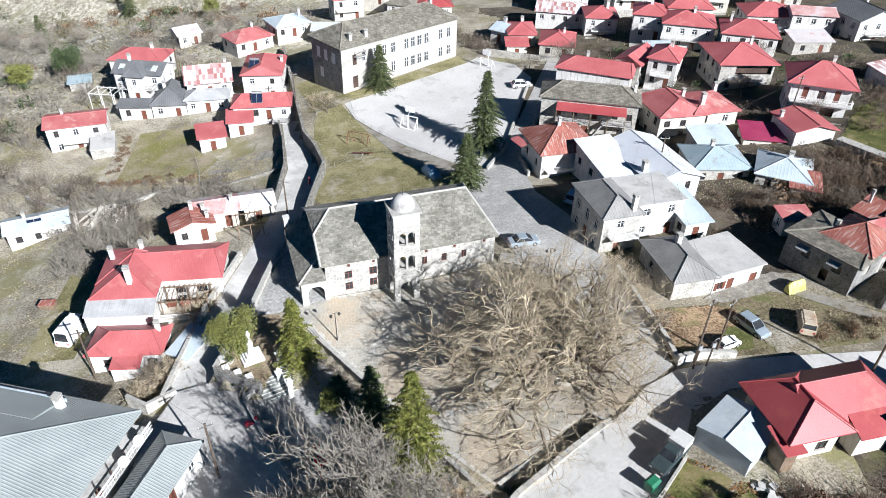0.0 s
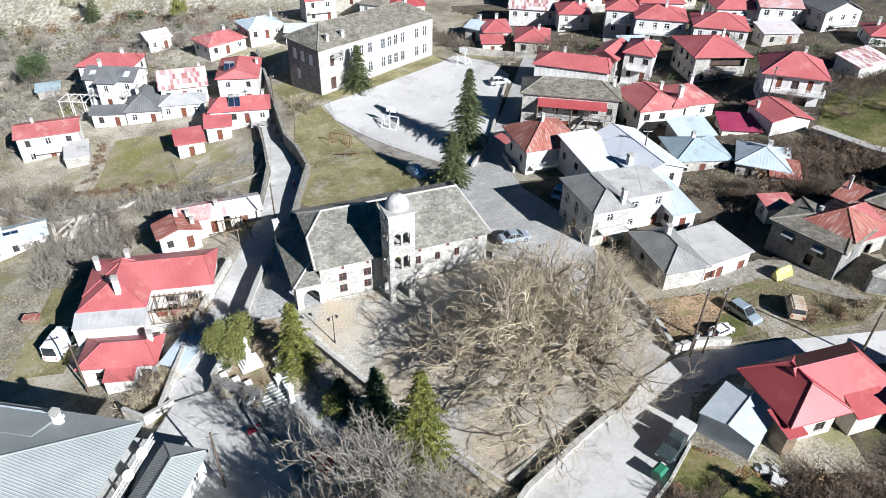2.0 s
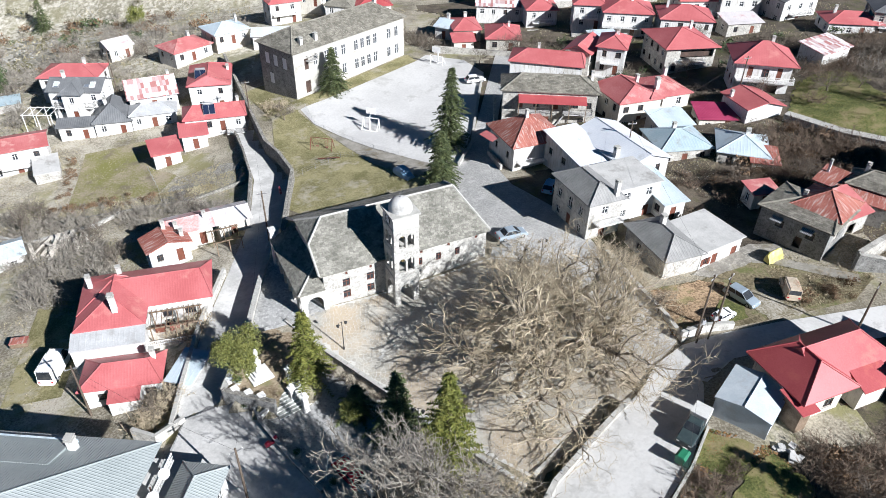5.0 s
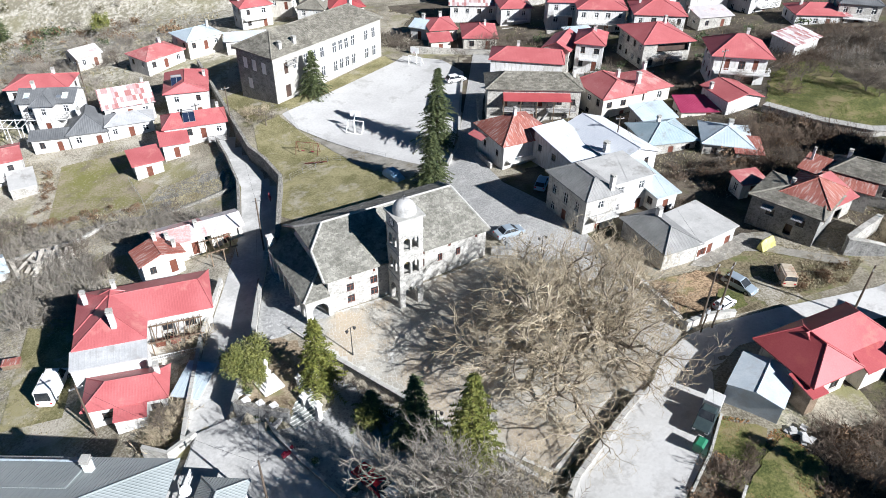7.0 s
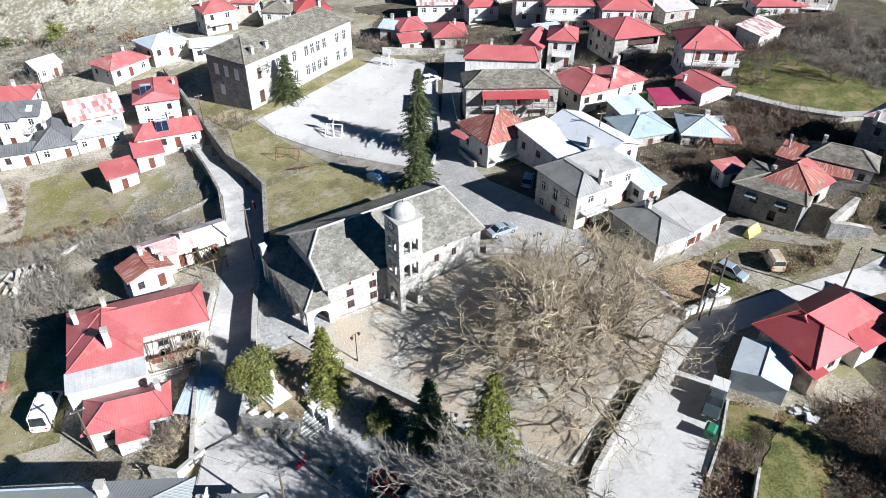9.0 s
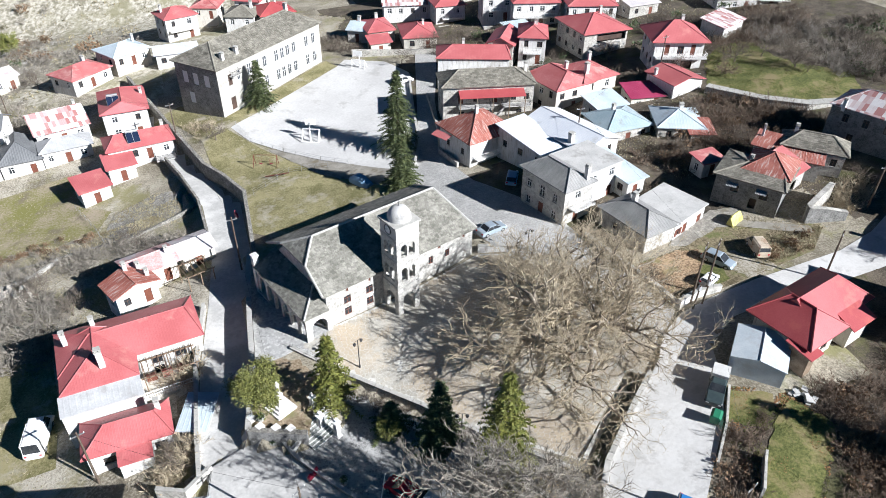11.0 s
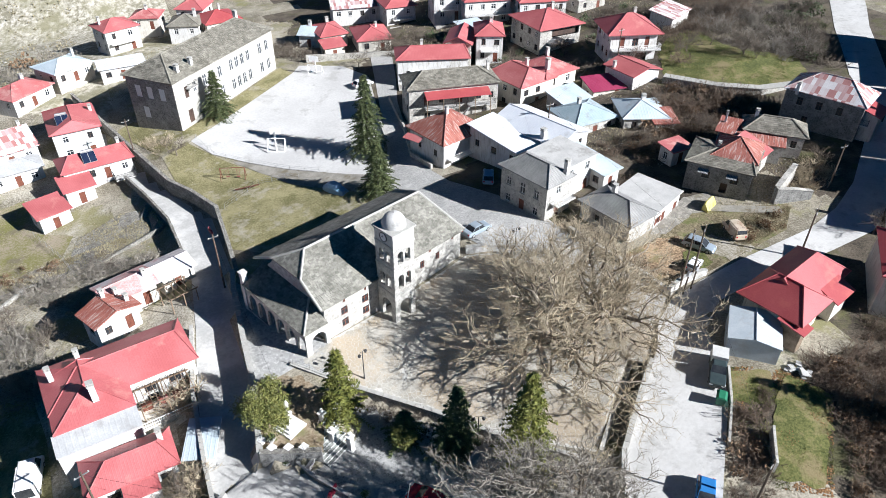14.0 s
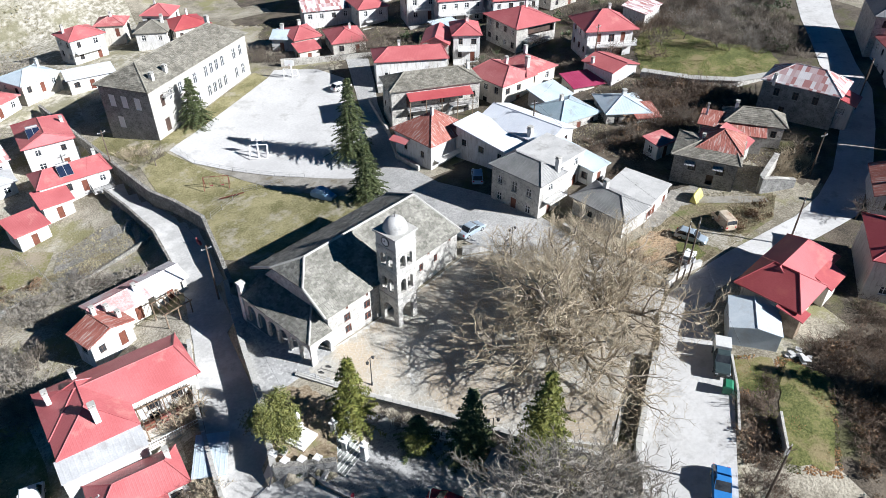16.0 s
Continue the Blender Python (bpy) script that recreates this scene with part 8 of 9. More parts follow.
def car(x, y, ang, paint, label, L=4.2, W=1.72, H=1.46, shape="hatch", z=None, group="parked cars"):
    """A car along x: lower body, glazed cabin, wheels and lamps."""
    ob = thing("car", pose(x, y, (g(x, y) if z is None else z) + 0.07, 0, 0, ang), label, "car", group)
    prof = {"hatch": [(-.5, .30, .62), (-.49, .22, .78), (-.42, .20, .86), (-.2, .18, .90), (.12, .18, .90), (.3, .18, .84), (.46, .20, .70), (.5, .28, .55)],
            "saloon": [(-.5, .30, .70), (-.48, .22, .88), (-.36, .20, .92), (-.2, .18, .92), (.12, .18, .92), (.3, .18, .86), (.46, .20, .72), (.5, .28, .58)],
            "van": [(-.5, .35, 1.0), (-.49, .25, 1.1), (-.3, .22, 1.1), (0, .2, 1.1), (.2, .2, 1.1), (.34, .2, 1.02), (.47, .24, .92), (.5, .35, .7)],
            "pickup": [(-.5, .40, .95), (-.49, .32, 1.0), (-.3, .3, 1.0), (-.1, .3, 1.0), (.1, .3, 1.0), (.28, .3, 1.0), (.47, .32, .92), (.5, .40, .8)]}[shape]
    s = Shape()
    w = W / 2
    loft(s, [[(u * L, -w * .97, z0 + .1), (u * L, -w * .86, z0), (u * L, w * .86, z0), (u * L, w * .97, z0 + .1), (u * L, w, (z0 + z1) / 2), (u * L, w * .95, z1 - .05), (u * L, w * .86, z1), (u * L, -w * .86, z1), (u * L, -w * .95, z1 - .05), (u * L, -w, (z0 + z1) / 2)] for u, z0, z1 in prof])
    body = part("body", s, paint, ob, smooth=False)
    cab = {"hatch": (-.47, -.36, .06, .25, .88), "saloon": (-.34, -.2, .08, .27, .9), "van": (-.49, -.47, .22, .37, 1.08), "pickup": (-.12, -.08, .1, .2, .98)}[shape]
    b0, b1, f1, f0, zb = cab
    s = Shape()
    wt = w * .78
    loft(s, [[(b0 * L, -w * .9, zb), (b0 * L, w * .9, zb), (f0 * L, w * .9, zb), (f0 * L, -w * .9, zb)], [(b1 * L, -wt, H - .06), (b1 * L, wt, H - .06), (f1 * L, wt, H - .06), (f1 * L, -wt, H - .06)]])
    glass = part("glazed_cabin", s, GLASS, ob)
    s = Shape()
    t = .03
    loft(s, [[(b1 * L - t, -wt - t, H - .075), (b1 * L - t, wt + t, H - .075), (f1 * L + t, wt + t, H - .075), (f1 * L + t, -wt - t, H - .075)], [(b1 * L + .1, -wt + .08, H), (b1 * L + .1, wt - .08, H), (f1 * L - .1, wt - .08, H), (f1 * L - .1, -wt + .08, H)]])
    part("roof", s, paint, ob)
    for q in (-1, 1):
        for (xa, xb) in ((b0, b1), (f0, f1), ((b0 + f0) / 2, (b1 + f1) / 2)):
            s = Shape()
            s.tube([(xa * L, q * w * .905, zb - .02), (xb * L, q * (wt + .01), H - .05)], [.035, .03], 4)
            part("window_post", s, paint, ob)
    if shape == "van":
        s = Shape()
        s.box(-.47 * L, -w * .93, 1.05, .1 * L, w * .93, H - .08)
        part("side_panel", s, paint, ob)
    if shape == "pickup":
        s = Shape()
        s.box(-.49 * L, -w * .97, .98, -.13 * L, w * .97, H + .12)
        part("load_cover", s, mat("pale_canvas", (.5, .5, .48), (.6, .6, .58), 1, 9, .8, .2), ob, "pale grey load cover")
    for u in (-.31, .32):
        for q in (-1, 1):
            s = Shape()
            s.tube([(u * L, q * (w - .2), .31), (u * L, q * (w + .01), .31)], [.31, .31], 16)
            wheel = part("wheel", s, RUBBER, ob)
            s = Shape()
            s.tube([(u * L, q * (w + .011), .31), (u * L, q * (w + .03), .31)], [.19, .17], 12)
            part("rim", s, METAL, wheel)
    for q in (-1, 1):
        s = Shape()
        s.box(.475 * L, q * w * .68 - .16, .56, .502 * L, q * w * .68 + .16, .7)
        part("headlight", s, WHITE_PAINT, ob)
        s = Shape()
        s.box(-.503 * L, q * w * .74 - .12, .62, -.485 * L, q * w * .74 + .12, .82)
        part("tail_light", s, CAR_RED, ob)
    s = Shape()
    s.box(.49 * L, -w * .8, .3, .515 * L, w * .8, .46)
    part("bumper", s, IRON if shape == "pickup" else paint, ob)
    s = Shape()
    s.box(-.515 * L, -w * .8, .32, -.49 * L, w * .8, .5)
    part("bumper", s, IRON if shape == "pickup" else paint, ob)
    return ob


car(12.0, 75.6, 15, CAR_SILVER, "silver-blue saloon car parked by the church street", 4.3, shape="saloon")
car(36.9, 59.0, -61, CAR_SILVER, "silver-blue hatchback parked in the leafy yard", 4.2)
car(43.0, 59.0, 72, CAR_RUST, "derelict weathered beige van in the yard", 3.9, 1.7, 1.8, "van")
car(22.5, 40.7, -136, CAR_DARK, "dark green pickup with a pale covered bed parked on the road", 4.9, 1.75, 1.75, "pickup")
car(11.0, 30.0, -136, CAR_BLUE, "bright blue small car on the concrete road", 3.9, shape="hatch")
car(-46.0, 65.0, 84, CAR_WHITE, "long white van parked on the patchy lawn", 5.6, 2.0, 2.4, "van", z=-6.6)
car(17.4, 134.6, 12, CAR_WHITE, "white car at the edge of the school yard", 4.2)
car(-11.0, 42.5, 125, CAR_RED, "red car partly hidden under bare branches", 4.1)
car(20.8, 88.0, 60, TARP_BLUE, "pale blue car parked in the shaded street", 4.1)
car(-9.4, 40.5, 125, CAR_SILVER, "pale silver car beside the red one under branches", 4.2)
car(32.9, 55.7, 25, CAR_WHITE, "small white covered car behind the yard wall", 2.9, 1.4, 1.2)

tarp = thing("covered_car", pose(-0.7, 99.2, g(-0.7, 99.2) + 0.06, 0, 0, -58), "car under a pale blue tarpaulin on the grass", "covered car")
_s = Shape()
loft(_s, [[(u, -h0 * .82, 0), (u, h0 * .82, 0), (u, h0 * .8, zz * .6), (u, h0 * .55, zz), (u, -h0 * .55, zz), (u, -h0 * .8, zz * .6)] for u, h0, zz in ((-2.1, .9, .7), (-1.6, 1.05, 1.1), (-.9, 1.1, 1.45), (.4, 1.1, 1.45), (1.1, 1.05, 1.0), (2.0, .95, .75))])
part("tarpaulin", _s, TARP_BLUE, tarp)


# ---- poles, lamps, wires, yard things ----
def utility_pole(x, y, h, z=None, arm=0.0, label="dark wooden electricity pole"):
    ob = thing("utility_pole", pose(x, y, g(x, y) if z is None else z, 0, 0, arm), label, "pole", "utility poles")
    s = Shape()
    s.tube([(0, 0, -0.5), (0, 0, h)], [0.14, 0.09], 8)
    part("pole", s, POLE_WOOD, ob)
    s = Shape()
    s.box(-0.7, -0.05, h - 0.5, 0.7, 0.05, h - 0.4)
    part("crossarm", s, METAL, ob)
    for u in (-0.6, 0, 0.6):
        s = Shape()
        s.tube([(u, 0, h - 0.4), (u, 0, h - 0.25)], [0.05, 0.03], 6)
        part("insulator", s, MARBLE, ob)
    return (x, y, (g(x, y) if z is None else z) + h - 0.3)


P1 = utility_pole(-20.6, 40.9, 8.0, -2.6, 30)
P2 = utility_pole(-21.6, 84.2, 8.5, -2.9, 10)
P3 = utility_pole(28.6, 53.4, 8.5, 2.0, 40)
P4 = utility_pole(31.0, 54.0, 8.0, 2.0, 40, "grey leaning lamp pole beside the yard wall")
P5 = utility_pole(46.5, 51.0, 7.5, None, 40)
P6 = utility_pole(84.0, 68.5, 9.0, None, 30)
P7 = utility_pole(-39.4, 56.0, 8.0, -5.5, 20)
P8 = utility_pole(-28.2, 128.0, 8.0, -4.0, 20)
P9 = utility_pole(60.2, 108.0, 8.5, None, 10)
P10 = utility_pole(14.0, 27.2, 8.0, None, 20)
P11 = utility_pole(-59.0, 150.0, 9.0, None, 0)
P12 = utility_pole(34.0, 92.0, 8.0, None, 0)
P13 = utility_pole(63, 60.5, 7.0, None, 0)


def wire(a, b, sag=0.6, r=0.012):
    s = Shape()
    s.tube([(a[0] + (b[0] - a[0]) * t, a[1] + (b[1] - a[1]) * t, a[2] + (b[2] - a[2]) * t - sag * 4 * t * (1 - t)) for t in [i / 12 for i in range(13)]], [r] * 13, 3, False)
    tagged(part("overhead_wire", s, IRON, with_uv=False), "thin black overhead cable between poles", "cable", "overhead cables")


for _a, _b in ((P1, P2), (P1, P7), (P2, P8), (P3, P5), (P3, P10), (P5, P13), (P13, P6), (P8, P11), (P9, P12), (P3, P4), (P12, P3)):
    wire(_a, _b)


def lamp_post(x, y, z, h=4.2, turn=0):
    ob = thing("street_lamp", pose(x, y, z, 0, 0, turn), "dark green iron lamp post with two hanging lanterns", "street lamp", "square lamps")
    s = Shape()
    s.tube([(0, 0, -0.2), (0, 0, 0.5), (0, 0, 0.55), (0, 0, h)], [0.1, 0.1, 0.06, 0.045], 8)
    part("post", s, IRON, ob)
    s = Shape()
    s.tube([(-0.5, 0, h - 0.15), (-0.3, 0, h + 0.05), (0, 0, h - 0.05), (0.3, 0, h + 0.05), (0.5, 0, h - 0.15)], [0.025] * 5, 5)
    part("arm", s, IRON, ob)
    for k in (-0.5, 0.5):
        s = Shape()
        s.tube([(k, 0, h - 0.5), (k, 0, h - 0.25), (k, 0, h - 0.15)], [0.12, 0.2, 0.05], 10)
        part("lantern", s, IRON, ob)


lamp_post(-11.2, 58.6, -1.0, 4.3, 30)
lamp_post(-4.0, 45.6, -1.4, 4.3, -20)
lamp_post(14.6, 69.6, 0.9, 4.0, 10)


def bench(x, y, z, ang):
    ob = thing("bench", pose(x, y, z, 0, 0, ang), "pale slatted park bench under the fir trees", "bench", "plaza benches")
    for i in range(4):
        s = Shape()
        s.box(-0.9, -0.25 + i * 0.13, 0.43, 0.9, -0.15 + i * 0.13, 0.47)
        part("seat_slat", s, WHITE_PAINT, ob)
    for i in range(3):
        s = Shape()
        s.box(-0.9, 0.27 + i * 0.03, 0.56 + i * 0.14, 0.9, 0.3 + i * 0.03, 0.66 + i * 0.14)
        part("back_slat", s, WHITE_PAINT, ob)
    for u in (-0.75, 0.75):
        s = Shape()
        s.box(u - 0.04, -0.22, 0, u + 0.04, -0.16, 0.43)
        s.box(u - 0.04, 0.2, 0, u + 0.04, 0.26, 0.98)
        part("leg", s, IRON, ob)


bench(-8.6, 50.4, -2.4, -46)
bench(-7.2, 48.9, -2.4, -46)

shrine = thing("shrine", pose(-4.4, 42.6, -2.4, 0, 0, 25), "small dark-roofed stone shrine with a little niche", "shrine")
_s = Shape()
_s.box(-1.1, -1.1, 0, 1.1, 1.2, 2.0)
_w = part("wall", _s, CONCRETE, shrine)
_s = Shape()
for _q in (-1, 1):
    _s.hexa([(0, -1.6, 2.9), (_q * 1.55, -1.6, 2.0), (_q * 1.55, 1.6, 2.0), (0, 1.6, 2.9), (0, -1.6, 3.0), (_q * 1.55, -1.6, 2.1), (_q * 1.55, 1.6, 2.1), (0, 1.6, 3.0)])
part("roof", _s, DARK_METAL, shrine)
_s = Shape()
_s.box(-0.65, -1.13, 0.7, 0.65, -1.103, 1.7)
part("niche_window", _s, WHITE_PAINT, shrine)


def hoop(x, y, ang):
    ob = thing("basketball_goal", pose(x, y, g(x, y) + 0.06, 0, 0, ang), "white steel basketball stand above a small goal frame", "sports goal", "yard goals")
    s = Shape()
    s.tube([(0, 0.9, 0), (0, 0.9, 2.4), (0, 0, 3.3)], [0.16, 0.14, 0.12], 6)
    part("stand", s, WHITE_PAINT, ob)
    s = Shape()
    s.box(-1.0, -0.08, 2.8, 1.0, 0.0, 4.0)
    part("backboard", s, WHITE_PAINT, ob)
    s = Shape()
    s.tube([(0.23 * math.cos(a), -0.3 + 0.23 * math.sin(a), 3.05) for a in [i * math.pi / 6 for i in range(13)]], [0.02] * 13, 4)
    part("ring", s, PLASTIC_RED, ob)
    s = Shape()
    for a, b in (((-1.5, 0, 0), (-1.5, 0, 2)), ((1.5, 0, 0), (1.5, 0, 2)), ((-1.5, 0, 2), (1.5, 0, 2)), ((-1.5, 0, 2), (-1.5, 1.4, 0)), ((1.5, 0, 2), (1.5, 1.4, 0)), ((-1.5, 1.4, 0.05), (1.5, 1.4, 0.05))):
        s.tube([a, b], [0.09, 0.09], 6)
    part("goal_frame", s, WHITE_PAINT, ob)


hoop(-5.0, 118.7, 156)
hoop(10.6, 145.6, -35)


def fence(name, pts, h, label, step=2.0):
    ob = thing(name, pose(0, 0, 0), label, "fence")
    for (ax, ay), (bx, by) in zip(pts, pts[1:]):
        n = max(1, int(math.hypot(bx - ax, by - ay) / step))
        for i in range(n + 1):
            x, y = ax + (bx - ax) * i / n, ay + (by - ay) * i / n
            s = Shape()
            s.tube([(x, y, g(x, y) - 0.2), (x, y, g(x, y) + h)], [0.035, 0.035], 5)
            part("post", s, METAL, ob)
        for hh in (0.3, 0.65, 1.0):
            s = Shape()
            s.tube([(ax + (bx - ax) * k / 8, ay + (by - ay) * k / 8, g(ax + (bx - ax) * k / 8, ay + (by - ay) * k / 8) + h * hh) for k in range(9)], [0.016] * 9, 3, False)
            part("rail", s, METAL, ob)


fence("playground_fence", [(-17.5, 104), (-11, 108.5), (-4.5, 107.4)], 1.1, "grey wire playground fence")
fence("yard_fence", [(-17.5, 128.4), (-15.6, 121.6), (-10.6, 116.0), (-5.1, 110.4), (-1.0, 107.0)], 0.9, "low metal fence along the yard")
fence("square_railing", [(-17.8, 63.8), (-13.4, 58.7), (-6.3, 51.1)], 0.95, "thin dark railing along the square wall")

fence("garden_fence", [(-45.6, 115), (-42.2, 107), (-40.8, 102.6)], 1.2, "wire fence between lawn and stony plot")

swing = thing("swing_frame", pose(-14.2, 112.6, g(-14.2, 112.6), 0, 0, -20), "red and brown steel playground swing frame", "swing")
_s = Shape()
for _a, _b in (((-2, -0.8, 0), (-2, 0, 2.2)), ((-2, 0.8, 0), (-2, 0, 2.2)), ((2, -0.8, 0), (2, 0, 2.2)), ((2, 0.8, 0), (2, 0, 2.2)), ((-2, 0, 2.2), (2, 0, 2.2))):
    _s.tube([_a, _b], [0.06, 0.06], 6)
part("frame", _s, BROWN_DOOR, swing)
for _u in (-0.9, 0.9):
    _s = Shape()
    _s.box(_u - 0.25, -0.12, 0.5, _u + 0.25, 0.12, 0.54)
    _s.tube([(_u - 0.22, 0, 0.54), (_u - 0.22, 0, 2.2)], [0.012, 0.012], 3)
    _s.tube([(_u + 0.22, 0, 0.54), (_u + 0.22, 0, 2.2)], [0.012, 0.012], 3)
    part("swing_seat", _s, PLASTIC_RED, swing)
seesaw = thing("seesaw", pose(-13.0, 108.0, g(-13, 108), 0, 0, -15), "weathered red seesaw on the dry grass", "seesaw")
_s = Shape()
_s.hexa([(-2, -0.12, 0.2), (2, -0.12, 0.8), (2, 0.12, 0.8), (-2, 0.12, 0.2), (-2, -0.12, 0.27), (2, -0.12, 0.87), (2, 0.12, 0.87), (-2, 0.12, 0.27)])
part("plank", _s, BROWN_DOOR, seesaw)
_s = Shape()
_s.tube([(0, -0.4, 0), (0, 0, 0.5), (0, 0.4, 0)], [0.05] * 3, 6)
part("support", _s, METAL, seesaw)

bin_ = thing("waste_bin", pose(20.0, 37.6, g(20.0, 37.6) + 0.07, 0, 0, 40), "green wheeled waste container on the roadside", "waste bin")
_s = Shape()
_s.hexa([(-0.5, -0.4, 0.12), (0.5, -0.4, 0.12), (0.5, 0.4, 0.12), (-0.5, 0.4, 0.12), (-0.62, -0.5, 1.1), (0.62, -0.5, 1.1), (0.62, 0.5, 1.1), (-0.62, 0.5, 1.1)])
part("tub", _s, GREEN_BIN, bin_)
_s = Shape()
_s.hexa([(-0.66, -0.54, 1.103), (0.66, -0.54, 1.103), (0.66, 0.54, 1.103), (-0.66, 0.54, 1.103), (-0.6, -0.3, 1.28), (0.6, -0.3, 1.28), (0.6, 0.3, 1.28), (-0.6, 0.3, 1.28)])
part("lid", _s, GREEN_BIN, bin_)
for _u in (-0.4, 0.4):
    _s = Shape()
    _s.tube([(_u, -0.3, 0.09), (_u + 0.05, -0.3, 0.09)], [0.09, 0.09], 8)
    _s.tube([(_u, 0.3, 0.09), (_u + 0.05, 0.3, 0.09)], [0.09, 0.09], 8)
    part("wheel", _s, RUBBER, bin_)

heap = thing("tarpaulin_sheet", pose(44.4, 65.5, g(44.4, 65.5) + 0.05, 0, 0, 20), "crumpled bright yellow tarpaulin draped over a low frame", "tarpaulin")
_s = Shape()
_r = random.Random(4)
loft(_s, [[(u, -0.75 + _r.uniform(-.12, .12), 0.0), (u + _r.uniform(-.06, .06), -0.5, h * 0.55), (u + _r.uniform(-.06, .06), -0.1 + _r.uniform(-.06, .06), h), (u, 0.08, h * 0.97), (u + _r.uniform(-.06, .06), 0.2, h * 0.5), (u, 0.28 + _r.uniform(-.08, .08), 0.0)]
          for u, h in ((-1.3, 1.1), (-1.0, 1.42), (-0.6, 1.36), (-0.2, 1.5), (0.2, 1.44), (0.6, 1.55), (1.0, 1.46), (1.3, 1.2))])
part("sheet", _s, YELLOW, heap)
_s = Shape()
for _u in (-1.2, 1.2):
    _s.tube([(_u, 0, 0), (_u, 0, 1.1)], [0.03, 0.03], 6)
part("frame_post", _s, DARK_WOOD, heap)

scooter = thing("scooter", pose(-20.8, 98.0, -3.2, 0, 0, 100), "red motor scooter parked in the shaded lane", "scooter")
_s = Shape()
loft(_s, [[(u, -hw, z0), (u, hw, z0), (u, hw * .8, z1), (u, -hw * .8, z1)] for u, hw, z0, z1 in ((-.8, .15, .35, .75), (-.3, .22, .3, .8), (.1, .2, .25, .4), (.45, .2, .3, .8), (.6, .12, .4, .95))])
part("body", _s, PLASTIC_RED, scooter)
for _u in (-.55, .6):
    _s = Shape()
    _s.tube([(_u, -.06, .24), (_u, .06, .24)], [.24, .24], 12)
    part("wheel", _s, RUBBER, scooter)
scooter2 = copy_thing(scooter, pose(-18.8, 47.3, -2.5, 0, 0, 40))
tagged(scooter2, "dark red scooter parked against the monument wall")


def skylight(x, y, z, ang):
    ob = thing("roof_light", pose(x, y, z, 14, 0, ang), "white-framed skylight in a dark sheet roof", "skylight", "skylights")
    s = Shape()
    s.box(-0.5, -0.6, -0.05, 0.5, 0.6, 0.1)
    part("frame", s, METAL, ob)
    s = Shape()
    s.box(-0.4, -0.5, 0.101, 0.4, 0.5, 0.12)
    part("pane", s, BLUE_GLASS, ob)


skylight(-66.2, 138.6, 0.0, -6)
skylight(-60.4, 138.2, 0.0, -6)


def pergola(x, y, z, ang, w, d, h, wood=None, label="weathered timber pergola beside the house"):
    wood = wood or WOOD
    ob = thing("pergola", pose(x, y, z, 0, 0, ang), label, "pergola", "pergolas")
    for u in (0, w / 2, w):
        for v in (0, d):
            s = Shape()
            s.box(u - 0.06, v - 0.06, -0.5, u + 0.06, v + 0.06, h)
            part("post", s, wood, ob)
    for v in (0, d):
        s = Shape()
        s.box(-0.3, v - 0.05, h + 0.003, w + 0.3, v + 0.05, h + 0.15)
        part("beam", s, wood, ob)
    n = int(w / (0.6 if wood is WOOD else 1.2))
    for i in range(n + 1):
        s = Shape()
        s.box(i * w / n - 0.035, -0.3, h + 0.153, i * w / n + 0.035, d + 0.3, h + 0.23)
        part("rafter", s, wood, ob)


_t = thing("house_terrace", pose(-34.6, 63.9, -5.2, 0, 0, 8), "raised cream terrace with white railing before the large house", "terrace")
_s = Shape()
_s.box(0, 0, -0.6, 6.2, 3.6, 1.9)
part("slab", _s, CREAM, _t)
_s = Shape()
for _z in (2.3, 2.75):
    _s.box(0.05, 0.05, _z, 6.15, 0.11, _z + 0.06)
for _k in range(26):
    _s.box(0.06 + _k * 0.243, 0.06, 1.9, 0.1 + _k * 0.243, 0.1, 2.76)
part("railing", _s, WHITE_PAINT, _t)
for _k, _u in enumerate((0.9, 2.6, 4.3)):
    _s = Shape()
    _s.box(_u, 2.6, 1.903, _u + 1.1, 3.1, 2.75)
    part("planter_box", _s, BROWN_DOOR if _k != 1 else RUSTY, _t)
pergola(-34.0, 65.0, -3.5, 8, 5.6, 3.0, 2.3)
pergola(-72.2, 133.6, -7.6, -6, 5.4, 3.6, 3.8, WHITE_PAINT, "white steel pergola frame before the dark-roofed house")
pergola(-28.5, 82.0, -3.4, 20, 3.5, 3.2, 2.2)
house("lean-to of pale corrugated sheet beside the small house", (-31.4, 57.6), -20, 3.4, 5.0, -2.6, -4.4, 0.5, "flat", PALE_METAL, CREAM, group="sheds", auto=False)
hut = thing("cold_frame", pose(-52.4, 70.8, -7.2, 0, 0, 5), "red-topped wooden chest on the west lawn", "chest")
_s = Shape()
_s.box(-1.0, -0.6, 0, 1.0, 0.6, 0.7)
part("box", _s, WOOD, hut)
_s = Shape()
_s.box(-1.05, -0.65, 0.703, 1.05, 0.65, 0.78)
part("lid", _s, RUSTY, hut)


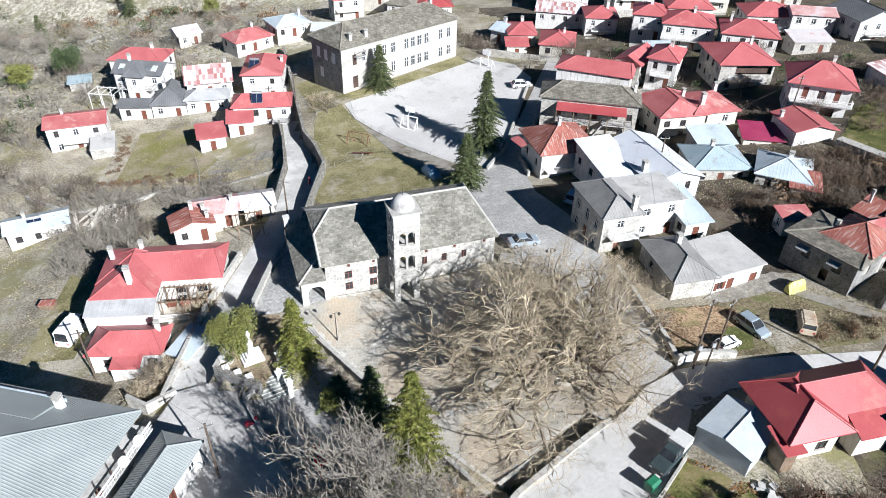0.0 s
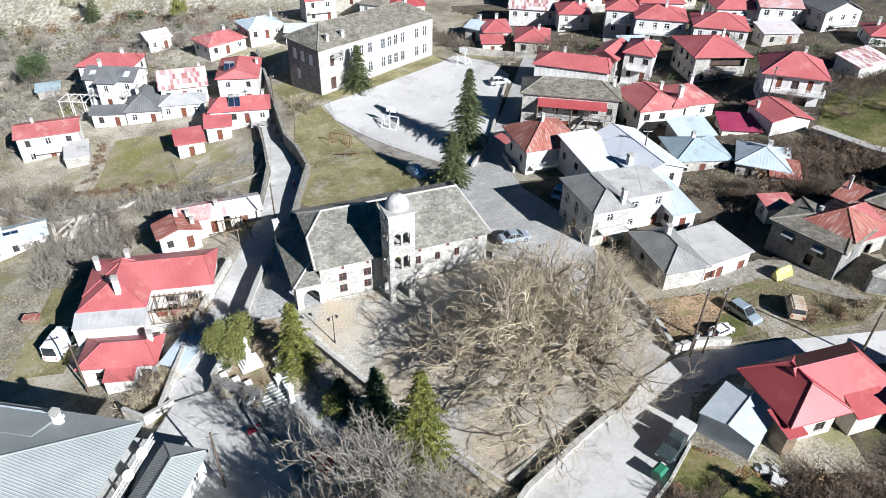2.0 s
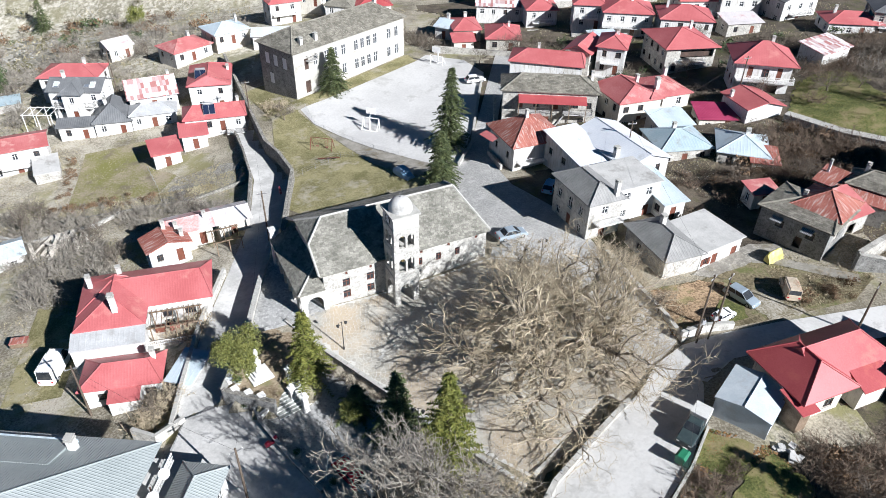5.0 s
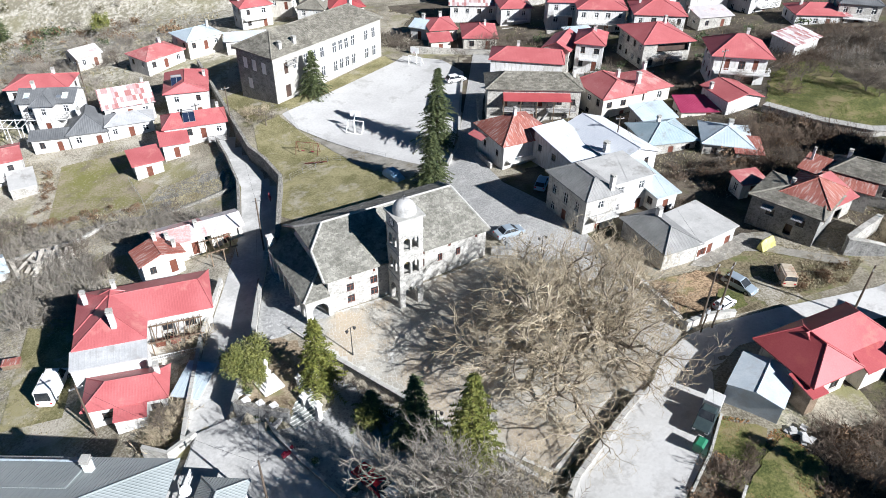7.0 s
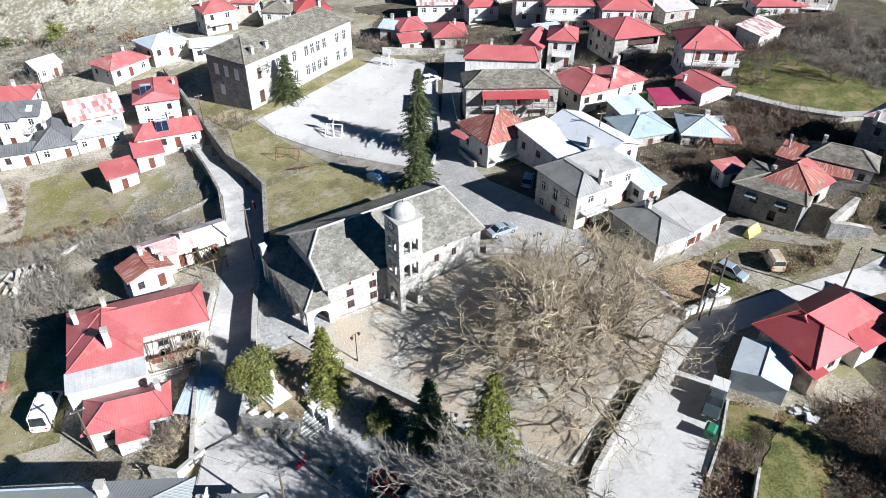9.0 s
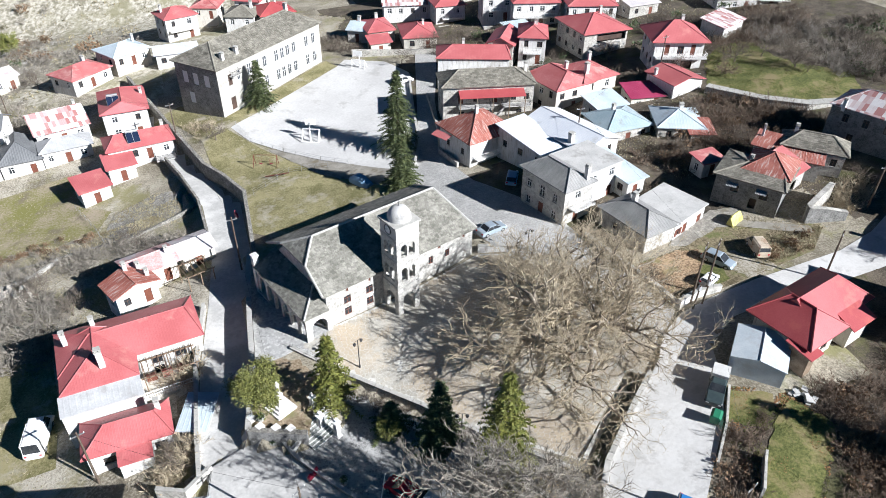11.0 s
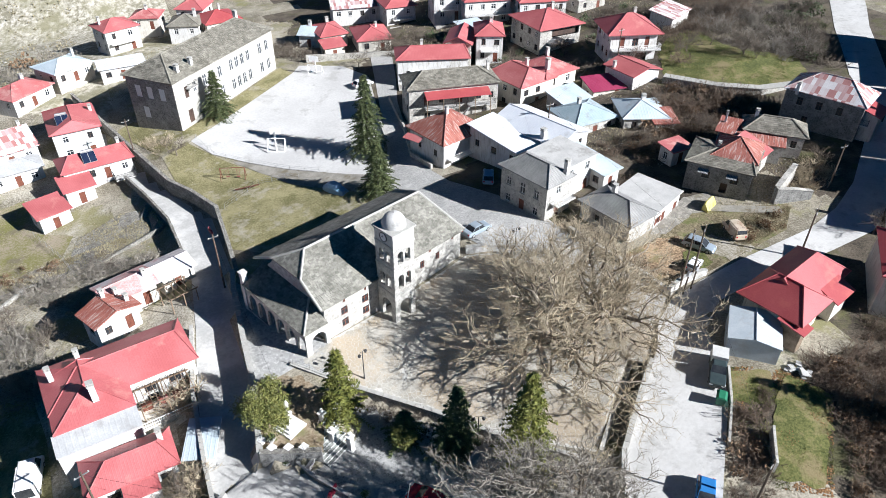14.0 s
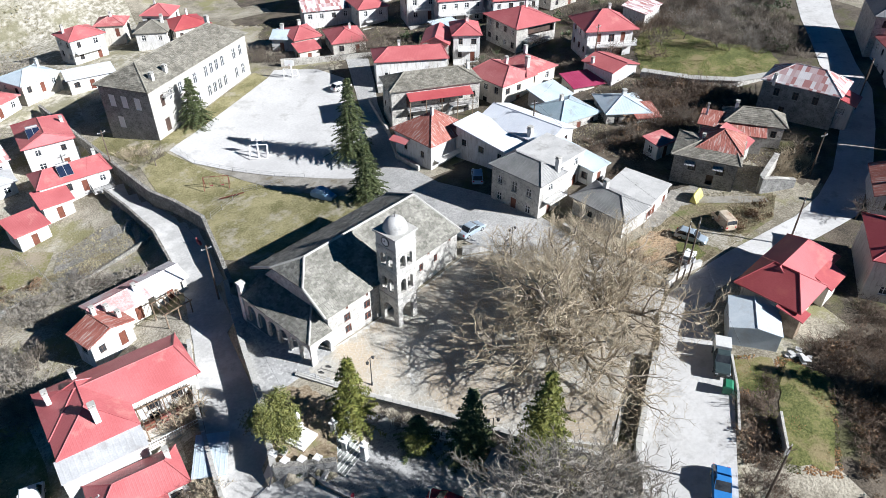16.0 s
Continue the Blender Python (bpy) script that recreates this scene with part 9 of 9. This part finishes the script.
# ---- low wall, planters and poles of the lower plaza ----
wall_run("plaza_parapet", [(-21.6, 53.7), (-20.1, 50.0), (-17.6, 46.2), (-13.7, 40.9)], [-1.95] * 4, [-3.2] * 4, 0.3, STONE_DARK, "low dark stone parapet between the lane and plaza", CONCRETE)
wall_run("step_side_wall", [(-19.4, 51.4), (-20.3, 50.8)], [-1.6, -1.9], [-3.0] * 2, 0.3, WHITE, "low white side wall of the monument steps", MORTAR)
wall_run("yard_corner_wall", [(27.5, 53.7), (30.0, 53.9), (32.5, 53.8)], [g(27.5, 53.7) + 1.1, g(30, 53.9) + 1.1, g(32.5, 53.8) + 1.1], [g(27.5, 53.7) - 0.6] * 3, 0.35, STONE_PALE, "pale stone wall at the yard corner", MORTAR)


def planter(x, y, seed):
    z = g(x, y) + 0.05
    ob = thing("planter", pose(x, y, z, 0, 0, seed * 35), "round pale concrete planter with a small dark shrub", "planter", "planters")
    s = Shape()
    s.tube([(0, 0, 0), (0, 0, 0.1), (0, 0, 0.5), (0, 0, 0.58)], [0.3, 0.34, 0.48, 0.5], 12)
    part("bowl", s, CONCRETE, ob)
    s = Shape()
    r = random.Random(seed)
    for _ in range(160):
        d = Vector((r.gauss(0, 1), r.gauss(0, 1), abs(r.gauss(0, 1)))).normalized() * r.uniform(0.2, 0.5)
        p = Vector((d.x, d.y, 0.58 + d.z * 0.9))
        a = Vector((r.uniform(-1, 1), r.uniform(-1, 1), r.uniform(-1, 1))).normalized() * 0.09
        b = a.cross(d).normalized() * 0.06
        s.poly([p - a, p + b, p + a, p - b])
    part("shrub", s, IVY, ob, with_uv=False)


for _k, (_x, _y) in enumerate(((-22.7, 54.7), (-21.9, 52.6), (-12.6, 41.6), (-16.2, 45.6))):
    planter(_x, _y, _k + 1)

_pole = thing("leaning_pole", pose(-13.4, 42.4, -2.6, 0, 8, 0), "thin white leaning lamp pole beside the parapet", "lamp pole")
_s = Shape()
_s.tube([(0, 0, 0), (0, 0, 4.6)], [0.06, 0.045], 8)
part("shaft", _s, WHITE_PAINT, _pole)
_s = Shape()
_s.box(-0.3, -0.1, 4.55, 0.3, 0.1, 4.7)
part("lamp_head", _s, METAL, _pole)
for _x, _y in ((28.1, 52.3), (29.6, 52.6)):
    _z = g(_x, _y)
    _p = thing("stub_pole", pose(_x, _y, _z - 0.3, 2, 1, 0), "grey weathered wooden pole by the yard wall", "pole", "stub poles")
    _s = Shape()
    _s.tube([(0, 0, 0), (0, 0, 4.2)], [0.11, 0.09], 8)
    part("shaft", _s, POLE_WOOD, _p)
    _s = Shape()
    _s.box(-0.18, -0.12, 3.3, 0.18, 0.22, 3.9)
    part("meter_box", _s, TIN, _p)

_r = random.Random(77)
for _k in range(11):
    _x, _y = _r.uniform(28.9, 31.0), _r.uniform(35.8, 38.0)
    _z = g(_x, _y)
    _b = thing("concrete_slab", pose(_x, _y, _z + 0.03 + 0.05 * _k, _r.uniform(-9, 9), _r.uniform(-9, 9), _r.uniform(0, 180)), "broken pale concrete slab in a heap", "slab", "slab heap")
    _s = Shape()
    _w, _d = _r.uniform(0.25, 0.55), _r.uniform(0.18, 0.4)
    _s.hexa([(-_w, -_d, -0.06), (_w * 0.9, -_d, -0.06), (_w, _d * 0.8, -0.06), (-_w * 0.8, _d, -0.06), (-_w, -_d, 0.06), (_w * 0.9, -_d, 0.06), (_w, _d * 0.8, 0.06), (-_w * 0.8, _d, 0.06)])
    part("slab", _s, CONCRETE, _b)

_p = [(-72, 102.8), (-60.6, 96.2), (-50.5, 97.8), (-47.2, 100.8)]
wall_run("plot_wall", _p, gz(_p, 0.5), gz(_p, -1.0), 0.35, STONE_PALE, "low pale garden wall between bare plots", MORTAR)
_r = random.Random(91)
for _k in range(34):
    _x, _y = -54.6 + _r.gauss(0, 1.7), 93.8 + _r.gauss(0, 0.8)
    _b = thing("timber_board", pose(_x, _y, g(_x, _y) + 0.1 + 0.028 * _k, _r.uniform(-10, 10), _r.uniform(-12, 12), 100 + _r.gauss(0, 16)), "pale weathered timber board in a heap", "board", "timber heap")
    _s = Shape()
    _w, _d = _r.uniform(1.2, 2.4), _r.uniform(0.12, 0.3)
    _s.box(-_w, -_d, -0.03, _w, _d, 0.03)
    part("board", _s, PALE_TIMBER, _b)
